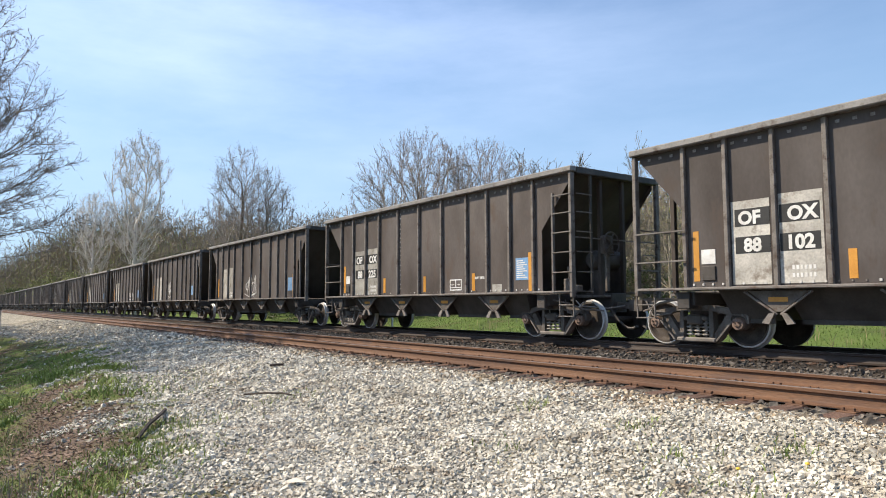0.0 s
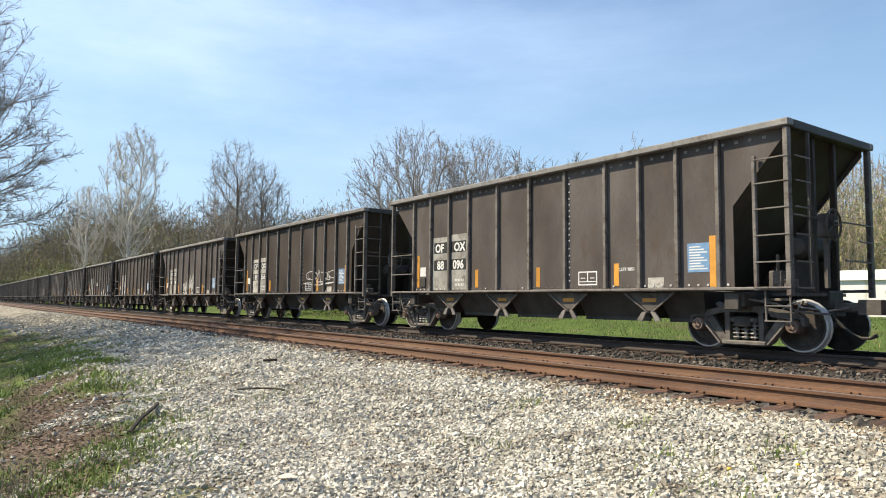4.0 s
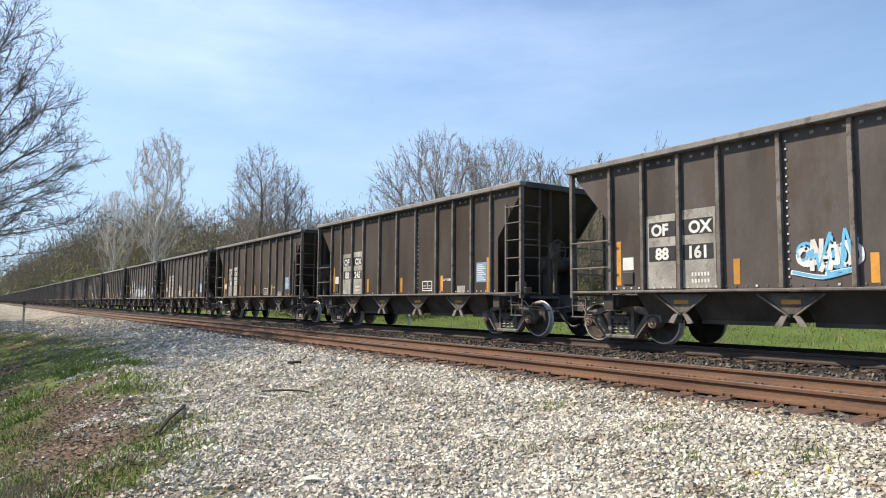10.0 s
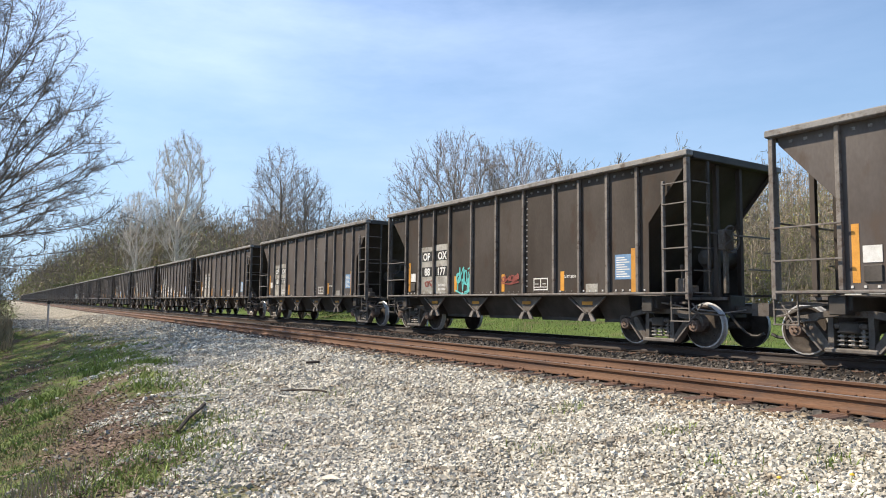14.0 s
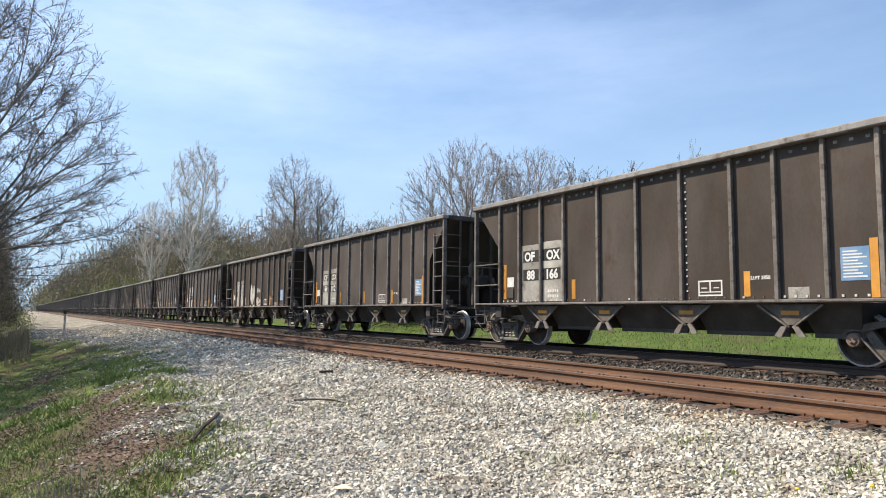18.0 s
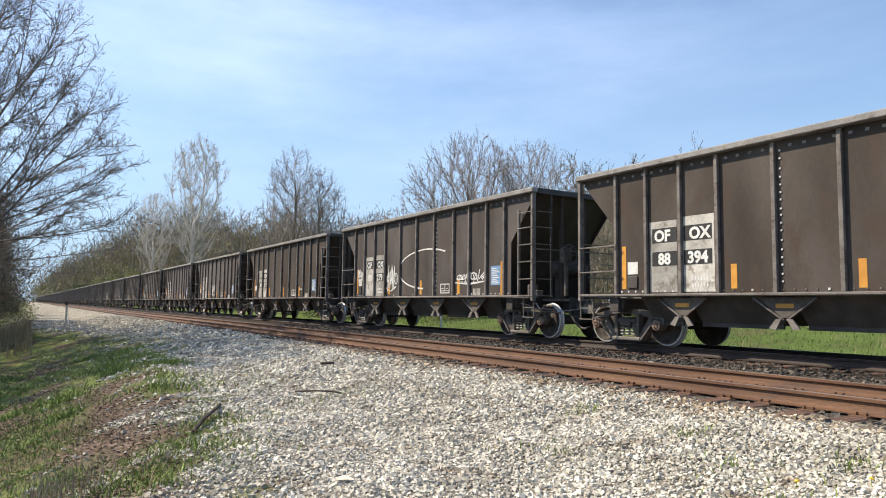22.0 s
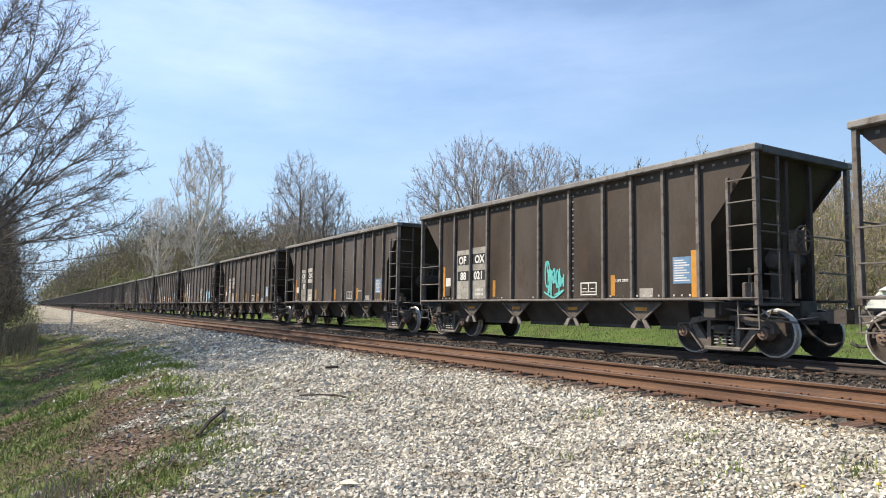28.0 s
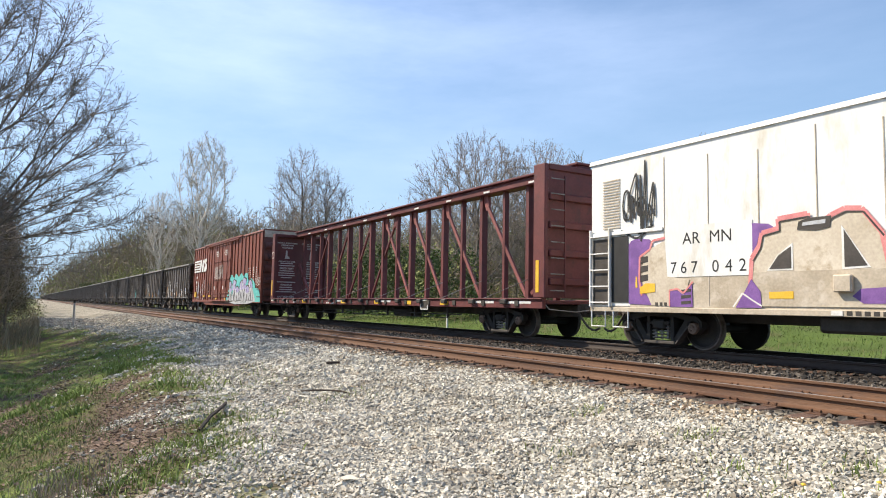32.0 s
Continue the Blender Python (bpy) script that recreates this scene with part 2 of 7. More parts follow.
M_BLUSH = mat("pinkish_white_spray", (0.30, 0.21, 0.19), (0.46, 0.37, 0.35), 0.6, 3, 40, 0, 0.02, (0.24, 0.12, 0.10), 0.4)
M_ENDRED = mat("sooty_end_paint", (0.095, 0.034, 0.027), (0.180, 0.075, 0.057), 0.6, 1.2, 20, 0, 0.1, (0.03, 0.022, 0.02), 0.3)
M_SAND = mat("sand_spray", (0.52, 0.44, 0.33), (0.68, 0.60, 0.48), 0.6, 1.2, 20, 0, 0.02, (0.42, 0.33, 0.22), 0.3)
M_PRINT = mat("faded_white_print", (0.42, 0.37, 0.34), (0.62, 0.57, 0.53), 0.6, 6, 60, 0, 0.02)
M_STUD = mat("worn_post_paint", (0.130, 0.112, 0.098), (0.225, 0.200, 0.178), 0.65, 3, 30, 0, 0.1, (0.085, 0.060, 0.046), 0.3, 0.12, (1, 1, 1), False, 0.25)
M_SOOT = mat("sooty_steel", (0.018, 0.015, 0.013), (0.040, 0.034, 0.029), 0.7, 2.5, 25, 0.0, 0.15, None, 0.3, 0.15)
M_CAP = mat("rusty_axle_cap", (0.13, 0.085, 0.062), (0.24, 0.165, 0.125), 0.75, 5, 40, 0, 0.1)

# ---- mesh tools ----


class Build:
    """Collects simple solids into one mesh."""

    def __init__(self):
        self.v, self.f, self.m = [], [], []

    def add(self, verts, faces, slot=0):
        o = len(self.v)
        self.v.extend(verts)
        self.f.extend(tuple(o + i for i in f) for f in faces)
        self.m.extend([slot] * len(faces))
        return self

    def box(self, x0, x1, y0, y1, z0, z1, c=0.0, slot=0, turn=None):
        """A box with chamfered edges of width c, or a plain one."""
        if c <= 0:
            vs = [(x, y, z) for x in (x0, x1) for y in (y0, y1) for z in (z0, z1)]
            fs = [(0, 1, 3, 2), (4, 6, 7, 5), (0, 4, 5, 1), (2, 3, 7, 6), (0, 2, 6, 4), (1, 5, 7, 3)]
        else:
            vs, idx = [], {}
            lo, hi = (x0, y0, z0), (x1, y1, z1)
            for sx in (0, 1):
                for sy in (0, 1):
                    for sz in (0, 1):
                        for a in range(3):
                            p = []
                            for b, s in enumerate((sx, sy, sz)):
                                e = hi[b] if s else lo[b]
                                p.append(e if a == b else e + (-c if s else c))
                            idx[(sx, sy, sz, a)] = len(vs)
                            vs.append(tuple(p))
            fs = []
            for a in range(3):
                b, d = (a + 1) % 3, (a + 2) % 3
                for s in (0, 1):
                    ring = []
                    for u, w in ((0, 0), (1, 0), (1, 1), (0, 1)):
                        k = [0, 0, 0]
                        k[a], k[b], k[d] = s, u, w
                        ring.append(idx[(*k, a)])
                    fs.append(tuple(ring if s else ring[::-1]))
                for u in (0, 1):
                    for w in (0, 1):
                        k0, k1 = [0, 0, 0], [0, 0, 0]
                        k0[a], k1[a] = 0, 1
                        k0[b] = k1[b] = u
                        k0[d] = k1[d] = w
                        q = (idx[(*k0, b)], idx[(*k1, b)], idx[(*k1, d)], idx[(*k0, d)])
                        fs.append(q if (u == w) == (u == 1) and u == w else q[::-1] if u == w else (q if u == 0 else q[::-1]))
            for sx in (0, 1):
                for sy in (0, 1):
                    for sz in (0, 1):
                        t = (idx[(sx, sy, sz, 0)], idx[(sx, sy, sz, 1)], idx[(sx, sy, sz, 2)])
                        fs.append(t if (sx + sy + sz) % 2 else t[::-1])
        if turn is not None:
            vs = [tuple(turn @ Vector(p)) for p in vs]
        return self.add(vs, fs, slot)

    def prism(self, poly, axis, a, b, slot=0):
        """A flat outline drawn out along an axis; for 'y' the outline is (x, z), for 'x' (y, z), for 'z' (x, y)."""
        n = len(poly)

        def put(u, w, t):
            return {"y": (u, t, w), "x": (t, u, w), "z": (u, w, t)}[axis]
        vs = [put(u, w, a) for u, w in poly] + [put(u, w, b) for u, w in poly]
        fs = [tuple(range(n)), tuple(range(2 * n - 1, n - 1, -1))] + [(i, i + n, (i + 1) % n + n, (i + 1) % n) for i in range(n)]
        return self.add(vs, fs, slot)

    def tube(self, p, q, r0, r1=None, n=6, slot=0, caps=True):
        p, q = Vector(p), Vector(q)
        r1 = r0 if r1 is None else r1
        d = (q - p).normalized()
        u = d.orthogonal().normalized()
        w = d.cross(u)
        vs = []
        for c, r in ((p, r0), (q, r1)):
            for i in range(n):
                t = 2 * math.pi * i / n
                vs.append(tuple(c + (u * math.cos(t) + w * math.sin(t)) * r))
        fs = [(i, (i + 1) % n, (i + 1) % n + n, i + n) for i in range(n)]
        if caps:
            fs += [tuple(range(n - 1, -1, -1)), tuple(range(n, 2 * n))]
        return self.add(vs, fs, slot)

    def pipe(self, pts, r, n=6, slot=0):
        """One bent pipe through the points."""
        ps = [Vector(q) for q in pts]
        vs, fs = [], []
        u = None
        for i, q in enumerate(ps):
            d = (ps[min(i + 1, len(ps) - 1)] - ps[max(i - 1, 0)]).normalized()
            u = d.orthogonal().normalized() if u is None else (u - d * u.dot(d)).normalized()
            w = d.cross(u)
            for j in range(n):
                t = 2 * math.pi * j / n
                vs.append(tuple(q + (u * math.cos(t) + w * math.sin(t)) * r))
        for i in range(len(ps) - 1):
            fs += [(i * n + j, i * n + (j + 1) % n, (i + 1) * n + (j + 1) % n, (i + 1) * n + j) for j in range(n)]
        fs += [tuple(range(n - 1, -1, -1)), tuple(range((len(ps) - 1) * n, len(ps) * n))]
        return self.add(vs, fs, slot)

    def bar(self, p, q, w, h, slot=0):
        """A square bar from p to q; w across, h up."""
        p, q = Vector(p), Vector(q)
        d = (q - p)
        ln = d.length
        m = Matrix.Translation((p + q) / 2) @ d.to_track_quat("X", "Z").to_matrix().to_4x4()
        return self.box(-ln / 2, ln / 2, -w / 2, w / 2, -h / 2, h / 2, min(w, h) * 0.15, slot, m)

    def lathe(self, prof, n, centre, axis="y", slots=None):
        """Turns a profile of (radius, place along the axis)."""
        cx, cy, cz = centre
        vs, fs = [], []
        for r, t in prof:
            for i in range(n):
                a = 2 * math.pi * i / n
                u, w = r * math.cos(a), r * math.sin(a)
                vs.append((cx + u, cy + t, cz + w) if axis == "y" else (cx + t, cy + u, cz + w) if axis == "x" else (cx + u, cy + w, cz + t))
        o = len(self.v)
        self.v.extend(vs)
        for j in range(len(prof) - 1):
            for i in range(n):
                k = (i + 1) % n
                self.f.append((o + j * n + i, o + j * n + k, o + (j + 1) * n + k, o + (j + 1) * n + i))
                self.m.append(slots[j] if slots else 0)
        return self

    def mesh(self, name, mats, smooth=True):
        me = bpy.data.meshes.new(name)
        me.from_pydata(self.v, [], self.f)
        for m in mats if isinstance(mats, (list, tuple)) else [mats]:
            me.materials.append(m)
        if any(self.m):
            me.polygons.foreach_set("material_index", self.m)
        bm = bmesh.new()
        bm.from_mesh(me)
        bmesh.ops.recalc_face_normals(bm, faces=bm.faces)
        bm.to_mesh(me)
        bm.free()
        if smooth:
            me.polygons.foreach_set("use_smooth", [True] * len(me.polygons))
            me.set_sharp_from_angle(angle=radians(32))
        return me


def thing(name, label, category, group="", kind=""):
    return tagged(new(name), label, category, group, kind)


def part(name, bm, material, parent, label="", m=None):
    """One mesh object under a thing or a part. bm: a Build, or a mesh that is shared."""
    me = bm.mesh(name, material) if isinstance(bm, Build) else bm
    ob = new(name, me)
    ob.parent = parent
    if m is not None:
        ob.matrix_basis = m
    return tagged(ob, label)


def text_mesh(words, size, material, bold=0.0, align="LEFT"):
    """Words as a flat mesh upright in the plane of x and z, with its base line at 0."""
    cu = bpy.data.curves.new("lettering", "FONT")
    cu.body, cu.size, cu.offset, cu.align_x = words, size, bold, align
    cu.fill_mode = "FRONT"
    cu.resolution_u = 3
    ob = bpy.data.objects.new("lettering", cu)
    scene.collection.objects.link(ob)
    dg = bpy.context.evaluated_depsgraph_get()
    me = bpy.data.meshes.new_from_object(ob.evaluated_get(dg))
    bpy.data.objects.remove(ob)
    me.transform(Matrix.Rotation(radians(90), 4, "X"))
    me.materials.clear()
    me.materials.append(material)
    return me


def plate(x0, x1, z0, z1, y, t=0.006):
    """A thin plate facing -y at the plane y."""
    return Build().box(x0, x1, y - t, y, z0, z1)


def scribble(seed, x0, z0, w, h, y, strokes=5, width=0.03):
    """A spray-painted tag: quick angular and looping strokes in the plane y that form no letters."""
    r = random.Random(seed)
    b = Build()
    lines = []
    for s in range(strokes):
        cx = x0 + w * (s + 0.5) / strokes + r.uniform(-0.3, 0.3) * w / strokes
        ax = w / strokes * r.uniform(0.9, 1.6)
        lo, hi = z0 + h * r.uniform(0.0, 0.3), z0 + h * r.uniform(0.65, 1.05)
        m = (lo + hi) / 2
        kind = s % 3
        if kind == 0:
            turn = r.choice((-1, 1)) * 0.85
            q = r.uniform(0, 6)
            pts = [(cx + ax * (0.34 + 0.03 * i) * math.cos(q + i * turn) + 0.05 * ax * i, m + (hi - lo) * 0.40 * math.sin(q + i * turn)) for i in range(11)]
        elif kind == 1:
            k = r.choice((4, 5, 6))
            pts = [(cx + ax * (i / (k - 1) - 0.5) + r.gauss(0, 0.1) * ax, (hi if i % 2 else lo) + r.gauss(0, 0.14) * h) for i in range(k)]
        else:
            pts = [(cx - ax * 0.5, m + r.gauss(0, 0.2) * h), (cx + ax * 0.4, hi), (cx + ax * 0.1, lo), (cx - ax * 0.2, m), (cx + ax * 0.6, m - 0.2 * h), (cx + ax * 0.5, hi * 0.9 + lo * 0.1)]
        lines.append(pts)
    if strokes > 3:
        q = z0 - 0.02 * h
        lines.append([(x0 - 0.05 * w, q + 0.06 * h), (x0 + w * 0.5, q - 0.10 * h), (x0 + w * 1.02, q + 0.10 * h), (x0 + w * 0.55, q - 0.02 * h)])
    k = 0
    for pts in lines:
        fine = []
        for i in range(len(pts) - 1):
            p0, p1, p2, p3 = pts[max(0, i - 1)], pts[i], pts[i + 1], pts[min(len(pts) - 1, i + 2)]
            for j in range(6):
                t = j / 6
                fine.append(tuple(0.5 * (2 * p1[a] + (p2[a] - p0[a]) * t * 0.7 + (2 * p0[a] - 5 * p1[a] + 4 * p2[a] - p3[a]) * t * t * 0.7 + (3 * p1[a] - p0[a] - 3 * p2[a] + p3[a]) * t ** 3 * 0.7 + 0.6 * (p2[a] - p1[a]) * t) for a in (0, 1)))
        fine.append(pts[-1])
        for i in range(len(fine) - 1):
            (xa, za), (xb, zb) = fine[i], fine[i + 1]
            dx, dz = xb - xa, zb - za
            ln = math.hypot(dx, dz) or 1
            wd = width * 0.42
            ux, uz, ex, ez = -dz / ln * wd, dx / ln * wd, dx / ln * wd * 0.5, dz / ln * wd * 0.5
            k += 1
            yy = y - 0.0004 * (k % 7) - 0.0030 * (lines.index(pts) % 3)
            b.add([(xa + ux - ex, yy, za + uz - ez), (xa - ux - ex, yy, za - uz - ez), (xb - ux + ex, yy, zb - uz + ez), (xb + ux + ex, yy, zb + uz + ez)], [(0, 1, 2, 3)])
    return b

# ---- the train ----
TRAIN_Y = 12.95          # middle of the far track
PITCH, SPEED = 14.34, 20.38
FIRST, LAST = -24, 40    # hopper cars, counted from the head of the train
WHEEL_R = 0.457


def wheelset_mesh(n=22, web=None, rim=None):
    b = Build()
    for s in (-1, 1):
        prof = [(0.06, 0.80), (0.13, 0.80), (0.14, 0.755), (0.20, 0.735), (0.33, 0.752), (0.375, 0.80), (0.385, 0.822), (0.425, 0.822), (0.448, 0.820), (0.457, 0.81), (0.463, 0.735), (0.485, 0.715), (0.478, 0.690), (0.385, 0.688), (0.15, 0.70), (0.08, 0.69)]
        slots = [0, 0, 0, 0, 0, 0, 0, 1, 1, 1, 1, 1, 0, 0, 0]
        b.lathe([(r, s * t) for r, t in prof], n, (0, 0, 0), "y", slots)
    b.tube((0, -0.80, 0), (0, 0.80, 0), 0.085, 0.085, 10)
    # two lightening marks opposite one another on each web
    for s in (-1, 1):
        for a in (0, math.pi):
            c = Vector((0.27 * math.cos(a), s * 0.742, 0.27 * math.sin(a)))
            b.lathe([(0.022, s * -0.004), (0.022, s * 0.012), (0.002, s * 0.012)], 6, c)
    return b.mesh("wheelset", [web or M_WHEEL, rim or M_TREAD])


def far_wheelset():
    return wheelset_mesh(12)


def sooty_wheelset():
    return wheelset_mesh(22, M_SOOT, M_TRUCK)


def side_frame_mesh(dark=False):
    """Cast side frame of a three-piece truck: arched top member, tension legs, columns, spring seat and pedestals."""
    b = Build()
    h = 0.91
    arch = [(-h - 0.20, 0.46), (-h - 0.19, 0.60), (-h - 0.09, 0.69), (-h + 0.10, 0.715), (-0.55, 0.765), (-0.36, 0.80), (0.36, 0.80), (0.55, 0.765), (h - 0.10, 0.715), (h + 0.09, 0.69), (h + 0.19, 0.60), (h + 0.20, 0.46),
            (h + 0.14, 0.46), (h + 0.12, 0.57), (h, 0.61), (h - 0.15, 0.59), (0.55, 0.655), (0.36, 0.69), (-0.36, 0.69), (-0.55, 0.655), (-h + 0.15, 0.59), (-h, 0.61), (-h - 0.12, 0.57), (-h - 0.14, 0.46)]
    b.prism(arch, "y", -0.10, 0.07)
    for s in (-1, 1):
        # column beside the springs, tension leg with its broad pale flange, jaw by the axle
        b.prism([(s * 0.28, 0.16), (s * 0.28, 0.72), (s * 0.36, 0.70), (s * 0.38, 0.40), (s * 0.36, 0.16)], "y", -0.085, 0.065)
        b.prism([(s * 0.80, 0.62), (s * 0.66, 0.65), (s * 0.35, 0.22), (s * 0.33, 0.11), (s * 0.43, 0.10), (s * 0.53, 0.17)], "y", -0.06, 0.06)
        # paler steel: dust, and the light caught by leg and seat, in one colour
        b.bar((s * 0.79, -0.07, 0.50), (s * 0.46, -0.07, 0.12), 0.15, 0.035, 1)
        b.prism([(s * 0.81, 0.62), (s * 0.73, 0.60), (s * 0.745, 0.40), (s * 0.80, 0.42)], "y", -0.08, 0.07)
        b.lathe([(0.16, -0.11), (0.17, -0.09), (0.17, 0.05)], 14, (s * h, 0, 0.50), "y")
    b.box(-0.43, 0.43, -0.13, 0.09, 0.09, 0.175, 0.02, 1)
    b.box(-0.26, 0.26, -0.12, 0.08, 0.50, 0.59, 0.02)
    b.box(-0.20, 0.20, -0.14, -0.10, 0.52, 0.575, 0.01, 1)
    for x in (-0.15, 0.0, 0.15):
        b.box(x - 0.02, x + 0.02, -0.112, -0.10, 0.72, 0.76)
    return b.mesh("side_frame", [M_SOOT, M_DARK] if dark else [M_TRUCK, M_LEG])


def spring_mesh():
    b = Build()
    for i in range(4):
        z = 0.232 + 0.072 * i
        prof = [(0.062 + 0.019 * math.cos(a), 0.019 * math.sin(a)) for a in (0, 1.57, 3.14, 4.71, 6.283)]
        b.lathe(prof, 8, (0, 0, z), "z")
    b.tube((0, 0, 0.2), (0, 0, 0.5), 0.03, 0.03, 5)
    return b.mesh("spring", M_SPRING)


def axle_cap_mesh():
    b = Build()
    b.lathe([(0.001, -0.15), (0.06, -0.15), (0.075, -0.135), (0.11, -0.13), (0.125, -0.10), (0.125, 0.06), (0.1, 0.07)], 14, (0, 0, 0), "y")
    for i in range(3):
        a = i * 2.094 + 0.5
        b.lathe([(0.016, -0.165), (0.016, -0.13), ], 6, (0.045 * math.cos(a), 0, 0.045 * math.sin(a)), "y")
    return b.mesh("axle_cap", M_CAP)


def rigging(s):
    """Bent pipes, rod and hanging sill step about one end of a hopper car, joined into one frame."""
    b = Build()
    b.pipe([(s * 5.35, -1.25, 1.0), (s * 5.9, -1.26, 0.92), (s * 6.27, -1.15, 0.78), (s * 6.62, -0.85, 0.75)], 0.022, 5)
    b.pipe([(s * 5.5, -0.95, 1.0), (s * 5.75, -1.12, 0.70), (s * 6.12, -1.2, 0.66), (s * 6.33, -1.15, 0.97)], 0.018, 5)
    for x in (5.85, 6.28):
        b.bar((s * x, -1.50, 1.16), (s * x, -1.48, 0.62), 0.03, 0.03)
    b.bar((s * 5.83, -1.49, 0.62), (s * 6.30, -1.49, 0.62), 0.06, 0.025)
    b.bar((s * 5.83, -1.49, 0.88), (s * 6.30, -1.49, 0.88), 0.04, 0.025)
    b.bar((s * 5.40, -0.65, 0.99), (s * 6.2, -1.42, 0.99), 0.05, 0.05)
    return b.mesh("brake_rigging", M_LEG)


SHARED = {}


def once(key, make):
    if key not in SHARED:
        SHARED[key] = make()
    return SHARED[key]


# the far track lies a little higher than the near one
TRACK_UP = 0.07


def truck(parent, x, full=True, dark=False):
    """One bogie under a car, about x, with its side frames, springs and wheelsets."""
    b = Build()
    b.box(x - 0.17, x + 0.17, -1.16, 1.16, 0.42, 0.62, 0.03)
    b.lathe([(0.22, 0.62), (0.22, 0.80), (0.001, 0.80)], 12, (x, 0, 0), "z")
    for s in (-1, 1):
        b.bar((x + s * 0.42, -0.75, 0.40), (x + s * 0.42, 0.75, 0.40), 0.10, 0.10)
        b.box(x + s * 0.45 - 0.03, x + s * 0.45 + 0.03, -0.82, -0.68, 0.26, 0.60, 0.01)
    tr = part("truck", b, M_SOOT if dark else M_DARK, parent, "three-piece freight truck of dark cast steel")
    tr.location.z = TRACK_UP
    for s in (-1, 1):
        if s < 0:
            part("side_frame", once("side_frame%d" % dark, lambda: side_frame_mesh(dark)), None, tr, "", pose(x, s * 1.0, 0, 0, 0, 0 if s < 0 else 180))
        if s < 0 or not full:
            if full:
                for dx in (-0.17, 0.0, 0.17):
                    part("spring", once("spring", spring_mesh), None, tr, "pale coil spring", pose(x + dx, s * 1.02, 0))
        for dx in (-0.91, 0.91):
            if s < 0 and full:
                part("axle_cap", once("axle_cap", axle_cap_mesh), None, tr, "", pose(x + dx, s * 1.03, WHEEL_R))
    sets = []
    for dx in (-0.91, 0.91):
        w = part("wheelset", once("sooty_wheelset" if dark else "wheelset" if full else "far_wheelset", sooty_wheelset if dark else wheelset_mesh if full else far_wheelset), None, tr, "pair of sooty steel wheels" if dark else "pair of steel wheels with bright rims", pose(x + dx, 0, WHEEL_R))
        sets.append(w)
    return sets


def coupler(parent, s, half, lever=True):
    """Coupler, shank and brake hose at one end; s is -1 at the head, 1 at the tail."""
    b = Build()
    b.box(*sorted((s * (half - 0.25), s * (half + 0.02))), -0.27, 0.27, 0.76, 1.02, 0.02)
    b.box(*sorted((s * (half - 0.02), s * (half + 0.10))), -0.20, 0.20, 0.70, 0.78, 0.015)
    n = len(b.f)
    b.box(*sorted((s * half, s * (half + 0.50))), -0.09, 0.09, 0.78, 0.95, 0.02)
    b.m = [0 if i < n else 1 for i in range(len(b.f))]
    k = part("coupler", b, [M_DARK, M_TRUCK], parent, "rusty knuckle coupler")
    b = Build()
    b.prism([(s * (half + 0.46), -0.17), (s * (half + 0.80), -0.13), (s * (half + 0.84), 0.05), (s * (half + 0.62), 0.18), (s * (half + 0.46), 0.15)], "z", 0.74, 1.0)
    if not lever:
        return
    part("knuckle", b, M_TRUCK, k)
    b = Build()
    pts = [(s * (half + 0.05), -0.35, 0.80)]
    for i in range(1, 7):
        t = i / 6
        pts.append((s * (half + 0.05 + 0.75 * t), -0.35 + 0.05 * t, 0.80 - 0.46 * math.sin(t * 2.1)))
    b.pipe(pts, 0.03, 6)
    part("brake_hose", b, M_DARK, parent, "black rubber brake hose")
    if s > 0:
        b = Build()
        b.pipe([(s * (half - 0.02), -1.42, 0.98), (s * (half + 0.10), -1.40, 0.86), (s * (half + 0.12), -0.5, 0.80), (s * (half + 0.3), -0.12, 0.86)], 0.016, 6)
        part("uncoupling_lever", b, M_SPRING, parent)


POSTS = (-5.09, -4.21, -3.31, -2.42, -1.23, -0.04, 1.15, 2.33, 3.22, 4.12, 5.00)
HALF = 6.34
FRONT, REAR = -6.215, 6.31   # corner posts at the two ends of the body
SHEET_Y = -1.475


def side_sheet(y0, y1):
    out = [(-5.16, 1.20), (5.27, 1.20), (5.27, 2.67), (6.24, 3.80), (6.24, 3.98), (-6.13, 3.98), (-6.13, 3.80), (-5.16, 2.72)]
    return Build().prism(out, "y", y0, y1)


